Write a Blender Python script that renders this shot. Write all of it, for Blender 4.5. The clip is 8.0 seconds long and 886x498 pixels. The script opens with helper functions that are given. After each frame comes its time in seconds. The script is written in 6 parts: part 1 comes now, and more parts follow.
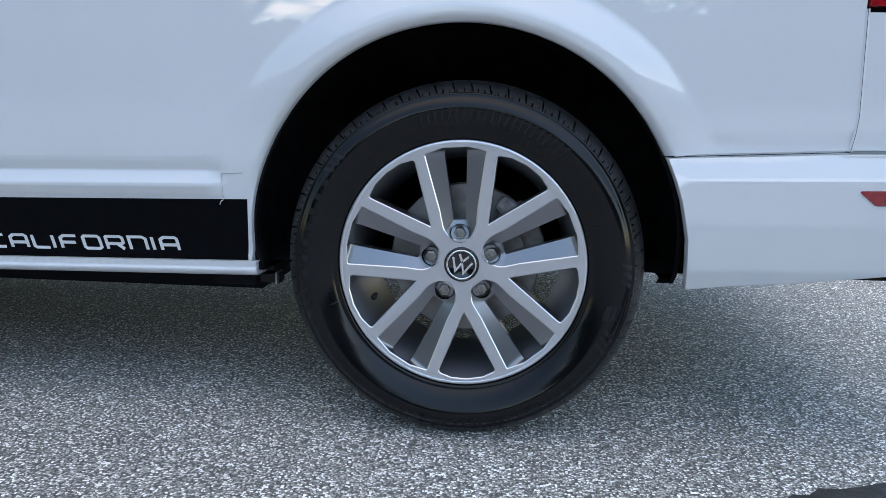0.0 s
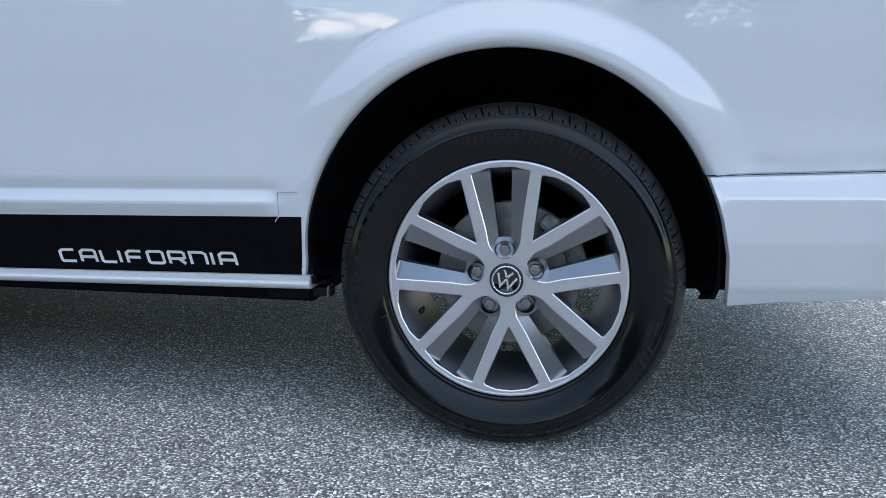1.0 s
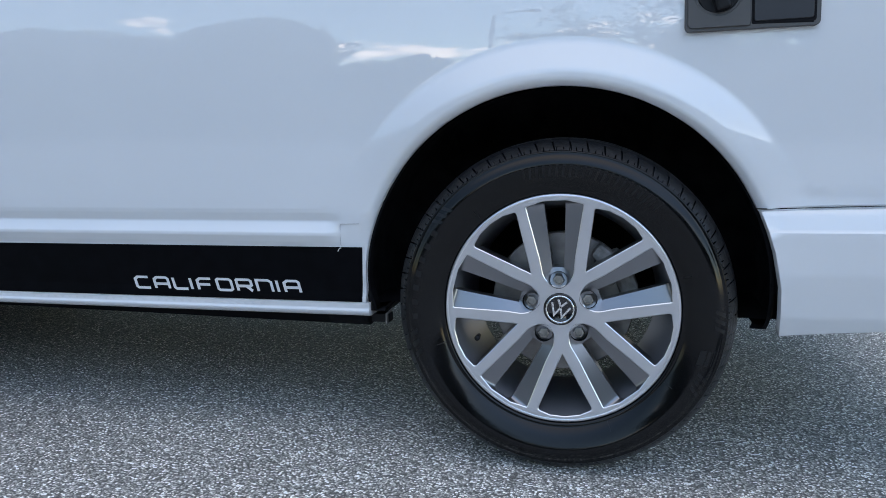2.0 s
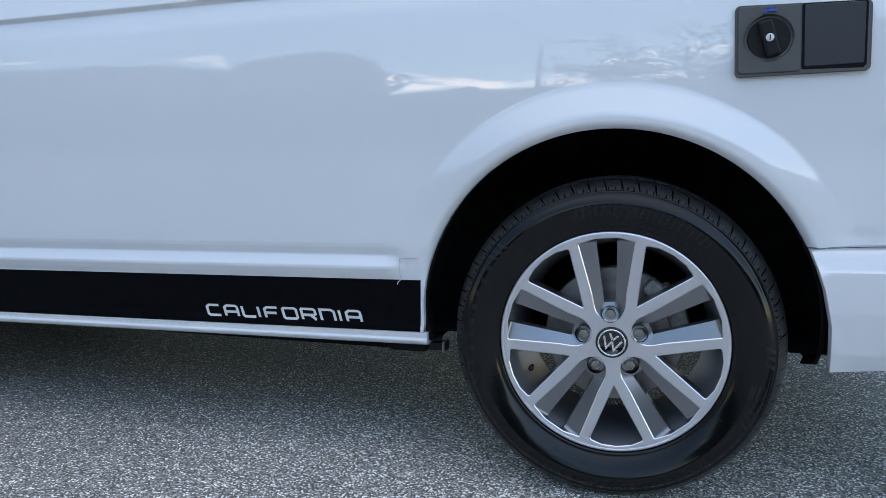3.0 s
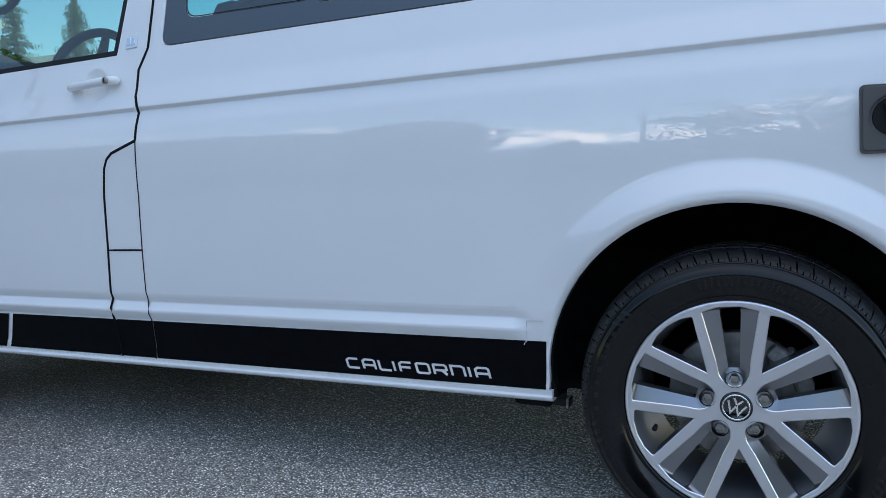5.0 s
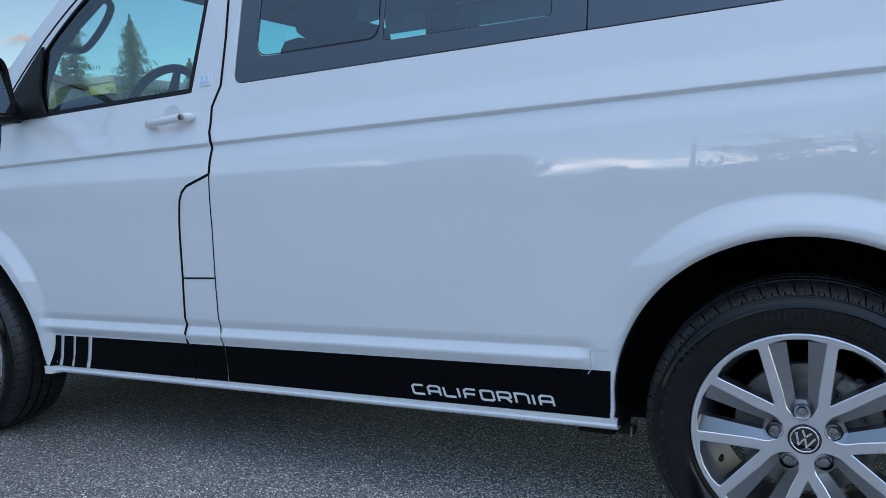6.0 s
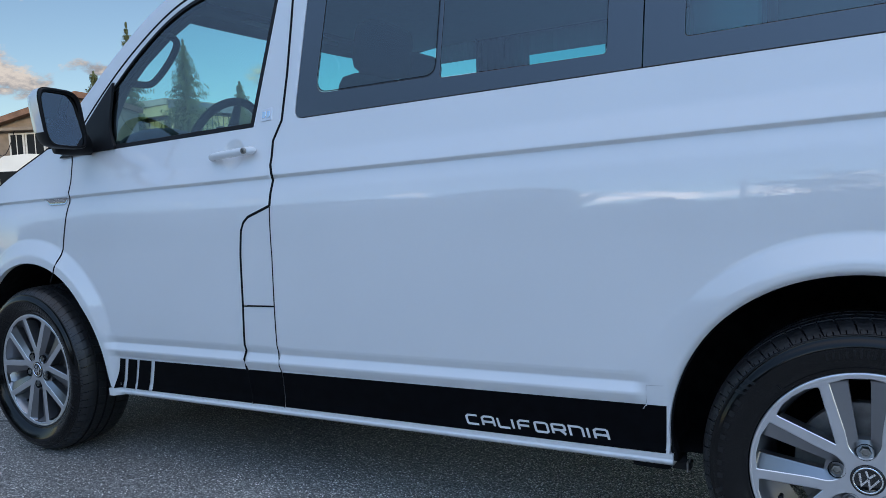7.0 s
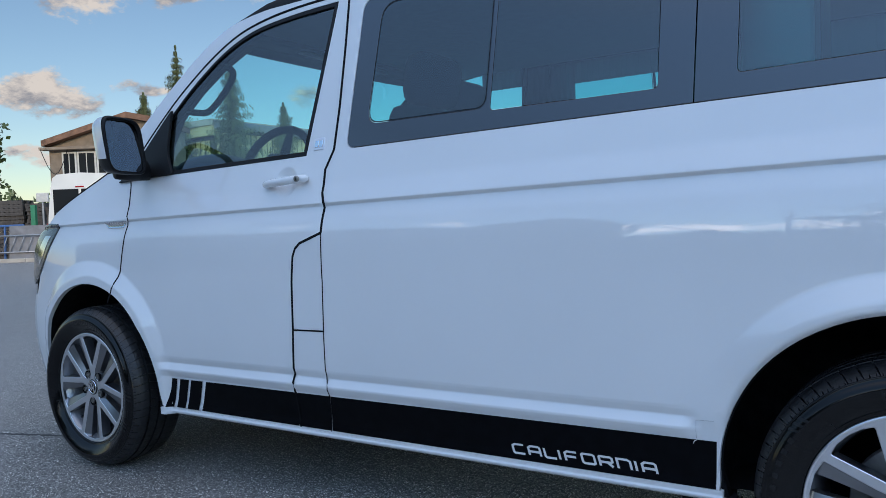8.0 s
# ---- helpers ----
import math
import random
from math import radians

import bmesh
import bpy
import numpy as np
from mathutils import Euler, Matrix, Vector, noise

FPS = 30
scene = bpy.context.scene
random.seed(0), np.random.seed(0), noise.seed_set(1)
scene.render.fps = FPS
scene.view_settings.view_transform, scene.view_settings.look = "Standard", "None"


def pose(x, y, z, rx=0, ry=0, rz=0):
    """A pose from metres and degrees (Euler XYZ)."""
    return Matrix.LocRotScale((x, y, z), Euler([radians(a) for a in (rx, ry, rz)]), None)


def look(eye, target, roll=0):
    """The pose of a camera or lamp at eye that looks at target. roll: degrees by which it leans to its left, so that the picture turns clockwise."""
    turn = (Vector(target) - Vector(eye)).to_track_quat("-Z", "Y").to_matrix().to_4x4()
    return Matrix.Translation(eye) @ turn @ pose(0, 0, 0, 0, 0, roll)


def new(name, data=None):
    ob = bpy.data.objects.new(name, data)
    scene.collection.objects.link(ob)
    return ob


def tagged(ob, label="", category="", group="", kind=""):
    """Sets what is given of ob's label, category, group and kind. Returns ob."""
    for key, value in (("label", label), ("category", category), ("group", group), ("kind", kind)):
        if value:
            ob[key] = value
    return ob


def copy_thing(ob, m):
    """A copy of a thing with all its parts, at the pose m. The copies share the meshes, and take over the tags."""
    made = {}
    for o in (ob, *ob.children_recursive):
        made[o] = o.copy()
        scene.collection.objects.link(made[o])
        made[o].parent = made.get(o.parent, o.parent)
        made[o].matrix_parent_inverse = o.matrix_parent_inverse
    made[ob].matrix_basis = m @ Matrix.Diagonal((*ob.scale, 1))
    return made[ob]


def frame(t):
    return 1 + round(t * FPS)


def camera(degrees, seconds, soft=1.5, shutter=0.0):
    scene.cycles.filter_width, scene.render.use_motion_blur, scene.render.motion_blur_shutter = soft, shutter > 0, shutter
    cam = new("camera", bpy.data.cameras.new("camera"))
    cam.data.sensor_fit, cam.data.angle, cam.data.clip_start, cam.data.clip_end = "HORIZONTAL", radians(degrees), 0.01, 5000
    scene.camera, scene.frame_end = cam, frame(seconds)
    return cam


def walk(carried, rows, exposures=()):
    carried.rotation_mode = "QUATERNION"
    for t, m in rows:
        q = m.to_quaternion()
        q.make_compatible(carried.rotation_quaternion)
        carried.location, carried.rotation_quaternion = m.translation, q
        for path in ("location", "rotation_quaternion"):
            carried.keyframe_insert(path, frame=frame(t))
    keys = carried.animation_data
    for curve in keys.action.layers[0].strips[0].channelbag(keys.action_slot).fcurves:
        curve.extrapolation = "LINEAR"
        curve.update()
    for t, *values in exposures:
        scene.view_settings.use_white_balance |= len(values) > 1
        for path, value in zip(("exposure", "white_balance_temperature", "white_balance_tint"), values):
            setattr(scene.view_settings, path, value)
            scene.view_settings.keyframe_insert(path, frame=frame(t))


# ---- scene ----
cam = camera(62.0, 8.0, soft=0.8)
EXPOSURES = [(0.0, -0.17, 7850, 15), (1.5, -0.21, 7750, 15), (4.0, -0.29, 7600, 14), (6.5, -0.56, 6950, 13.5), (8.0, -0.60, 6700, 13)]
PATH = [
    (0, (0.116, -1.31, 0.606), (-0.102, 0.648, 0.262), 0.8),
    (0.5, (0.112, -1.338, 0.613), (-0.157, 0.616, 0.283), 0.7),
    (1, (0.11, -1.36, 0.626), (-0.215, 0.587, 0.308), 0.4),
    (1.5, (0.098, -1.386, 0.649), (-0.28, 0.554, 0.344), 0.1),
    (3, (0.082, -1.481, 0.747), (-0.472, 0.421, 0.47), -0.5),
    (3.5, (0.084, -1.509, 0.788), (-0.534, 0.374, 0.512), -0.8),
    (4, (0.076, -1.538, 0.818), (-0.603, 0.325, 0.555), -1.0),
    (4.5, (0.069, -1.564, 0.853), (-0.676, 0.274, 0.598), -1.5),
    (6, (0.034, -1.657, 0.945), (-0.883, 0.108, 0.739), -2.7),
    (6.5, (0.031, -1.68, 0.967), (-0.936, 0.061, 0.788), -2.8),
    (7, (0.022, -1.702, 0.986), (-0.996, 0.012, 0.837), -2.7),
    (7.5, (0.016, -1.723, 1.001), (-1.049, -0.035, 0.884), -2.4),
    (8, (0.011, -1.742, 1.015), (-1.094, -0.077, 0.925), -2.1),
]
walk(cam, [(t, look(eye, target, roll)) for t, eye, target, roll in PATH], exposures=EXPOSURES)

SKY_STRENGTH = 0.13

# world: late-afternoon sky with broken cloud; the low sun stands behind the woods
SUN_ELEVATION, SUN_AZIMUTH = 13.0, 140.0  # azimuth clockwise from +y
_az, _el = radians(SUN_AZIMUTH), radians(SUN_ELEVATION)
SUN_WAY = Vector((math.sin(_az) * math.cos(_el), math.cos(_az) * math.cos(_el), math.sin(_el)))
world = bpy.data.worlds.new("sky")
scene.world = world
world.use_nodes = True


# broken cumulus low round the horizon, a bank of it over the woods
CUMULUS = [(-117.5, 9.2, 3.8, 1.5, 0.32), (-121.8, 7.8, 3.0, 1.0, 0.22), (-125.3, 9.6, 2.0, 0.9, 0.22), (-119.5, 15.4, 5.0, 1.4, 0.24), (-129.0, 16.8, 6.0, 1.3, 0.24), (-117.0, 5.2, 4.0, 1.2, 0.20),
           (-137.0, 9.0, 3.0, 1.6, 0.10), (-20.0, 8.2, 4.5, 2.8, 0.20), (-11.0, 7.6, 6.0, 2.2, 0.18), (0.0, 8.5, 7.0, 3.6, 0.24), (-34.0, 13.4, 5.0, 1.9, 0.20), (-47.0, 14.8, 6.0, 1.7, 0.16),
           (18.0, 11.0, 10.0, 3.0, 0.13), (150.0, 12.0, 25.0, 5.0, 0.12)]


def wire_world():
    nt = world.node_tree
    nt.nodes.clear()
    out = nt.nodes.new("ShaderNodeOutputWorld")
    bg = nt.nodes.new("ShaderNodeBackground")
    sky = nt.nodes.new("ShaderNodeTexSky")
    sky.sky_type, sky.sun_disc = "NISHITA", False
    sky.sun_elevation, sky.sun_rotation = radians(SUN_ELEVATION), radians(SUN_AZIMUTH)
    sky.air_density, sky.dust_density, sky.ozone_density = 1.0, 0.1, 2.6
    coord = nt.nodes.new("ShaderNodeTexCoord")
    # flat cloud deck: direction divided by its height
    sep = nt.nodes.new("ShaderNodeSeparateXYZ")
    nt.links.new(coord.outputs["Generated"], sep.inputs[0])
    top = nt.nodes.new("ShaderNodeMath")
    top.operation, top.inputs[1].default_value = "ADD", 0.45
    nt.links.new(sep.outputs["Z"], top.inputs[0])
    div = nt.nodes.new("ShaderNodeVectorMath")
    div.operation = "DIVIDE"
    comb = nt.nodes.new("ShaderNodeCombineXYZ")
    for n in range(3):
        nt.links.new(top.outputs[0], comb.inputs[n])
    nt.links.new(coord.outputs["Generated"], div.inputs[0])
    nt.links.new(comb.outputs[0], div.inputs[1])
    def math_node(op, *args):
        n = nt.nodes.new("ShaderNodeMath")
        n.operation = op
        for k, v in enumerate(args):
            if isinstance(v, (int, float)):
                n.inputs[k].default_value = v
            else:
                nt.links.new(v, n.inputs[k])
        return n.outputs[0]

    def cloud_noise(lift):
        shift = nt.nodes.new("ShaderNodeVectorMath")
        shift.operation = "ADD"
        shift.inputs[1].default_value = lift
        nt.links.new(div.outputs[0], shift.inputs[0])
        n = nt.nodes.new("ShaderNodeTexNoise")
        n.inputs["Scale"].default_value, n.inputs["Detail"].default_value, n.inputs["Roughness"].default_value = 6.5, 8.0, 0.60
        nt.links.new(shift.outputs[0], n.inputs["Vector"])
        return n.outputs[0]

    here, above = cloud_noise((0.0, 0.0, 0.0)), cloud_noise((0.0, 0.0, 0.03))
    # where the cumulus stand: azimuth from -y towards +x, elevation, half-width, half-height (degrees), weight
    azimuth = math_node("DEGREES", math_node("ARCTAN2", sep.outputs["X"], math_node("MULTIPLY", sep.outputs["Y"], -1.0)))
    height = math_node("DEGREES", math_node("ARCSINE", sep.outputs["Z"]))
    puffs = 0.0
    for az, el, wide, tall, weight in CUMULUS:
        u = math_node("DIVIDE", math_node("SUBTRACT", azimuth, az), wide)
        v = math_node("DIVIDE", math_node("SUBTRACT", height, el), tall)
        r2 = math_node("ADD", math_node("MULTIPLY", u, u), math_node("MULTIPLY", v, v))
        puffs = math_node("ADD", puffs, math_node("MULTIPLY", math_node("EXPONENT", math_node("MULTIPLY", r2, -1.0)), weight + 0.05))
    thick = math_node("ADD", here, puffs)
    ramp = nt.nodes.new("ShaderNodeMapRange")
    ramp.interpolation_type = "SMOOTHSTEP"
    ramp.inputs["From Min"].default_value, ramp.inputs["From Max"].default_value = 0.68, 0.78
    nt.links.new(thick, ramp.inputs["Value"])
    # clouds thin out towards the zenith
    low = nt.nodes.new("ShaderNodeMapRange")
    low.inputs["From Min"].default_value, low.inputs["From Max"].default_value = 0.42, 0.70
    low.inputs["To Min"].default_value, low.inputs["To Max"].default_value = 1.0, 0.0
    nt.links.new(sep.outputs["Z"], low.inputs["Value"])
    amount = nt.nodes.new("ShaderNodeMath")
    amount.operation = "MULTIPLY"
    nt.links.new(ramp.outputs[0], amount.inputs[0])
    nt.links.new(low.outputs[0], amount.inputs[1])
    # sunlit tops and grey-blue undersides
    tops = nt.nodes.new("ShaderNodeMapRange")
    tops.inputs["From Min"].default_value, tops.inputs["From Max"].default_value = -0.10, 0.10
    nt.links.new(math_node("SUBTRACT", here, above), tops.inputs["Value"])
    shade = nt.nodes.new("ShaderNodeValToRGB")
    shade.color_ramp.elements[0].color, shade.color_ramp.elements[1].color = (3.7, 3.9, 4.4, 1), (8.2, 7.8, 7.35, 1)
    shade.color_ramp.elements[0].position, shade.color_ramp.elements[1].position = 0.2, 0.8
    nt.links.new(tops.outputs[0], shade.inputs[0])
    # thin cloud scatters the sun forwards: brighter on the sun's side of the sky
    dot = nt.nodes.new("ShaderNodeVectorMath")
    dot.operation = "DOT_PRODUCT"
    dot.inputs[1].default_value = SUN_WAY
    nt.links.new(coord.outputs["Generated"], dot.inputs[0])
    glow = nt.nodes.new("ShaderNodeMapRange")
    glow.inputs["From Min"].default_value, glow.inputs["From Max"].default_value = -0.3, 0.5
    glow.inputs["To Min"].default_value, glow.inputs["To Max"].default_value = 0.95, 5.8
    nt.links.new(dot.outputs["Value"], glow.inputs["Value"])
    lit = nt.nodes.new("ShaderNodeVectorMath")
    lit.operation = "SCALE"
    nt.links.new(shade.outputs[0], lit.inputs[0])
    nt.links.new(glow.outputs[0], lit.inputs["Scale"])
    mix = nt.nodes.new("ShaderNodeMixRGB")
    nt.links.new(amount.outputs[0], mix.inputs[0])
    # hazy aureole: the clear sky too brightens towards the sun
    veil = nt.nodes.new("ShaderNodeMapRange")
    veil.inputs["From Min"].default_value, veil.inputs["From Max"].default_value = -0.5, 0.15
    veil.inputs["To Min"].default_value, veil.inputs["To Max"].default_value = 1.45, 4.0
    nt.links.new(dot.outputs["Value"], veil.inputs["Value"])
    clear = nt.nodes.new("ShaderNodeVectorMath")
    clear.operation = "SCALE"
    nt.links.new(sky.outputs[0], clear.inputs[0])
    nt.links.new(veil.outputs[0], clear.inputs["Scale"])
    # upper sky, out of view, made brighter and whiter to light the ground
    crown = nt.nodes.new("ShaderNodeMapRange")
    crown.inputs["From Min"].default_value, crown.inputs["From Max"].default_value = 0.44, 0.92
    crown.inputs["To Min"].default_value, crown.inputs["To Max"].default_value = 1.0, 2.6
    nt.links.new(sep.outputs["Z"], crown.inputs["Value"])
    high = nt.nodes.new("ShaderNodeVectorMath")
    high.operation = "SCALE"
    nt.links.new(clear.outputs[0], high.inputs[0])
    nt.links.new(crown.outputs[0], high.inputs["Scale"])
    zenith_mix = nt.nodes.new("ShaderNodeMapRange")
    zenith_mix.inputs["From Min"].default_value, zenith_mix.inputs["From Max"].default_value = 0.60, 0.97
    zenith_mix.inputs["To Min"].default_value, zenith_mix.inputs["To Max"].default_value = 0.0, 0.75
    nt.links.new(sep.outputs["Z"], zenith_mix.inputs["Value"])
    white = nt.nodes.new("ShaderNodeMixRGB")
    white.inputs[2].default_value = (14.0, 14.4, 15.2, 1)
    nt.links.new(zenith_mix.outputs[0], white.inputs[0])
    nt.links.new(high.outputs[0], white.inputs[1])
    nt.links.new(white.outputs[0], mix.inputs[1])
    nt.links.new(lit.outputs[0], mix.inputs[2])
    nt.links.new(mix.outputs[0], bg.inputs[0])
    bg.inputs[1].default_value = SKY_STRENGTH
    nt.links.new(bg.outputs[0], out.inputs[0])


wire_world()
sun = new("sun", bpy.data.lights.new("sun", "SUN"))
sun.data.energy, sun.data.angle, sun.data.color = 2.4, radians(0.5), (1.0, 0.85, 0.66)
sun.matrix_world = look(SUN_WAY * 60, (0, 0, 0))


# materials
def material(name, colour, rough=0.5, metal=0.0, coat=0.0, coat_ior=1.5, vary=0.0, scale=8.0, bump=0.0, bump_scale=80.0, rough_vary=0.0, specular=0.5):
    m = bpy.data.materials.new(name)
    m.use_nodes = True
    nt = m.node_tree
    b = nt.nodes["Principled BSDF"]
    b.inputs["Roughness"].default_value, b.inputs["Metallic"].default_value = rough, metal
    b.inputs["Coat Weight"].default_value, b.inputs["Coat Roughness"].default_value = coat, 0.008
    b.inputs["Specular IOR Level"].default_value, b.inputs["Coat IOR"].default_value = specular, coat_ior
    b.inputs["Base Color"].default_value = (*colour, 1)
    if vary or rough_vary or bump:
        tc = nt.nodes.new("ShaderNodeTexCoord")
        if vary or rough_vary:
            n1 = nt.nodes.new("ShaderNodeTexNoise")
            n1.inputs["Scale"].default_value, n1.inputs["Detail"].default_value = scale, 6.0
            nt.links.new(tc.outputs["Object"], n1.inputs["Vector"])
        if vary:
            r = nt.nodes.new("ShaderNodeValToRGB")
            r.color_ramp.elements[0].color = (*[max(0, c * (1 - vary)) for c in colour], 1)
            r.color_ramp.elements[1].color = (*[min(1, c * (1 + vary)) for c in colour], 1)
            r.color_ramp.elements[0].position, r.color_ramp.elements[1].position = 0.3, 0.7
            nt.links.new(n1.outputs[0], r.inputs[0])
            nt.links.new(r.outputs[0], b.inputs["Base Color"])
        if rough_vary:
            mr = nt.nodes.new("ShaderNodeMapRange")
            mr.inputs["From Min"].default_value, mr.inputs["From Max"].default_value = 0.35, 0.65
            mr.inputs["To Min"].default_value, mr.inputs["To Max"].default_value = max(0.02, rough - rough_vary), min(1, rough + rough_vary)
            nt.links.new(n1.outputs[0], mr.inputs["Value"])
            nt.links.new(mr.outputs[0], b.inputs["Roughness"])
        if bump:
            n2 = nt.nodes.new("ShaderNodeTexNoise")
            n2.inputs["Scale"].default_value, n2.inputs["Detail"].default_value = bump_scale, 4.0
            bp = nt.nodes.new("ShaderNodeBump")
            bp.inputs["Strength"].default_value, bp.inputs["Distance"].default_value = 1.0, bump
            nt.links.new(tc.outputs["Object"], n2.inputs["Vector"])
            nt.links.new(n2.outputs[0], bp.inputs["Height"])
            nt.links.new(bp.outputs[0], b.inputs["Normal"])
    return m


def glass_material(name, tint, ior=1.5, rough=0.0):
    """A thin pane: what passes is tinted, and the gloss follows Fresnel."""
    m = bpy.data.materials.new(name)
    m.use_nodes = True
    nt = m.node_tree
    nt.nodes.clear()
    out = nt.nodes.new("ShaderNodeOutputMaterial")
    clear = nt.nodes.new("ShaderNodeBsdfTransparent")
    clear.inputs[0].default_value = (*tint, 1)
    gloss = nt.nodes.new("ShaderNodeBsdfGlossy")
    gloss.inputs["Roughness"].default_value = rough
    fresnel = nt.nodes.new("ShaderNodeFresnel")
    fresnel.inputs[0].default_value = ior
    mix = nt.nodes.new("ShaderNodeMixShader")
    nt.links.new(fresnel.outputs[0], mix.inputs[0])
    nt.links.new(clear.outputs[0], mix.inputs[1])
    nt.links.new(gloss.outputs[0], mix.inputs[2])
    nt.links.new(mix.outputs[0], out.inputs[0])
    return m


def asphalt_material():
    m = bpy.data.materials.new("asphalt")
    m.use_nodes = True
    nt = m.node_tree
    b = nt.nodes["Principled BSDF"]
    tc = nt.nodes.new("ShaderNodeTexCoord")

    def voronoi(scale, feature="F1"):
        v = nt.nodes.new("ShaderNodeTexVoronoi")
        v.feature = feature
        v.inputs["Scale"].default_value = scale
        nt.links.new(warp.outputs[0], v.inputs["Vector"])
        return v

    wob = nt.nodes.new("ShaderNodeTexNoise")
    wob.inputs["Scale"].default_value = 90.0
    nt.links.new(tc.outputs["Object"], wob.inputs["Vector"])
    warp = nt.nodes.new("ShaderNodeMixRGB")
    warp.blend_type, warp.inputs[0].default_value = "ADD", 0.0028
    nt.links.new(tc.outputs["Object"], warp.inputs[1])
    nt.links.new(wob.outputs["Color"], warp.inputs[2])
    stones = voronoi(200.0)
    grit = voronoi(470.0)
    # each stone has its own tone: most are grey, a few pale
    tone = nt.nodes.new("ShaderNodeValToRGB")
    tone.color_ramp.elements[0].color, tone.color_ramp.elements[1].color = (0.05, 0.048, 0.045, 1), (0.62, 0.60, 0.57, 1)
    e = tone.color_ramp.elements.new(0.60)
    e.color = (0.15, 0.145, 0.136, 1)
    e = tone.color_ramp.elements.new(0.88)
    e.color = (0.27, 0.262, 0.248, 1)
    sepc = nt.nodes.new("ShaderNodeSeparateColor")
    nt.links.new(stones.outputs["Color"], sepc.inputs[0])
    nt.links.new(sepc.outputs[0], tone.inputs[0])
    # tar between the stones
    edge = nt.nodes.new("ShaderNodeMapRange")
    edge.inputs["From Min"].default_value, edge.inputs["From Max"].default_value = 0.44, 0.66
    nt.links.new(stones.outputs["Distance"], edge.inputs["Value"])
    tar = nt.nodes.new("ShaderNodeMixRGB")
    tar.inputs[2].default_value = (0.030, 0.029, 0.0275, 1)
    nt.links.new(edge.outputs[0], tar.inputs[0])
    nt.links.new(tone.outputs[0], tar.inputs[1])
    # fine grit and broad stains
    sg = nt.nodes.new("ShaderNodeSeparateColor")
    nt.links.new(grit.outputs["Color"], sg.inputs[0])
    fine = nt.nodes.new("ShaderNodeMapRange")
    fine.inputs["To Min"].default_value, fine.inputs["To Max"].default_value = 0.55, 1.45
    nt.links.new(sg.outputs[0], fine.inputs["Value"])
    broad = nt.nodes.new("ShaderNodeTexNoise")
    broad.inputs["Scale"].default_value, broad.inputs["Detail"].default_value = 1.3, 5.0
    nt.links.new(tc.outputs["Object"], broad.inputs["Vector"])
    wide = nt.nodes.new("ShaderNodeMapRange")
    wide.inputs["From Min"].default_value, wide.inputs["From Max"].default_value = 0.3, 0.7
    wide.inputs["To Min"].default_value, wide.inputs["To Max"].default_value = 0.90, 1.10
    nt.links.new(broad.outputs[0], wide.inputs["Value"])
    # ground light put into the colour: brighter to the rear and far ahead
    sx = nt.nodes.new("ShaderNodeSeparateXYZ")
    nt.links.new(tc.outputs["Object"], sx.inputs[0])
    rear_lift = nt.nodes.new("ShaderNodeMapRange")
    rear_lift.interpolation_type = "SMOOTHSTEP"
    rear_lift.inputs["From Min"].default_value, rear_lift.inputs["From Max"].default_value = -3.0, -0.2
    rear_lift.inputs["To Min"].default_value, rear_lift.inputs["To Max"].default_value = 1.9, 4.0
    nt.links.new(sx.outputs["X"], rear_lift.inputs["Value"])
    front_lift = nt.nodes.new("ShaderNodeMapRange")
    front_lift.interpolation_type = "SMOOTHSTEP"
    front_lift.inputs["From Min"].default_value, front_lift.inputs["From Max"].default_value = -5.5, -2.8
    front_lift.inputs["To Min"].default_value, front_lift.inputs["To Max"].default_value = 0.30, 0.0
    nt.links.new(sx.outputs["X"], front_lift.inputs["Value"])
    ground_lift = nt.nodes.new("ShaderNodeMath")
    nt.links.new(rear_lift.outputs[0], ground_lift.inputs[0])
    nt.links.new(front_lift.outputs[0], ground_lift.inputs[1])
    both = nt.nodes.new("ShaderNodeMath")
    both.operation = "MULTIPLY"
    nt.links.new(ground_lift.outputs[0], both.inputs[0])
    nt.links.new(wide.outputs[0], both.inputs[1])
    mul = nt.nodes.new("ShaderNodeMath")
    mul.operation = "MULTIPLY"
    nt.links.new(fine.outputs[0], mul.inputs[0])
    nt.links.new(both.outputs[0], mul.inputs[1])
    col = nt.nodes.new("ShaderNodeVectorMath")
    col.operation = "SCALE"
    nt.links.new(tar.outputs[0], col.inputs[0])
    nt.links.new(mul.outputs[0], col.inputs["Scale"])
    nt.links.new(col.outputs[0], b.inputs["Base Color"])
    high = nt.nodes.new("ShaderNodeMath")
    high.operation = "MULTIPLY_ADD"
    high.inputs[1].default_value, high.inputs[2].default_value = -1.0, 1.0
    nt.links.new(stones.outputs["Distance"], high.inputs[0])
    bp = nt.nodes.new("ShaderNodeBump")
    bp.inputs["Strength"].default_value, bp.inputs["Distance"].default_value = 1.0, 0.0016
    nt.links.new(high.outputs[0], bp.inputs["Height"])
    nt.links.new(bp.outputs[0], b.inputs["Normal"])
    b.inputs["Roughness"].default_value = 0.62
    return m


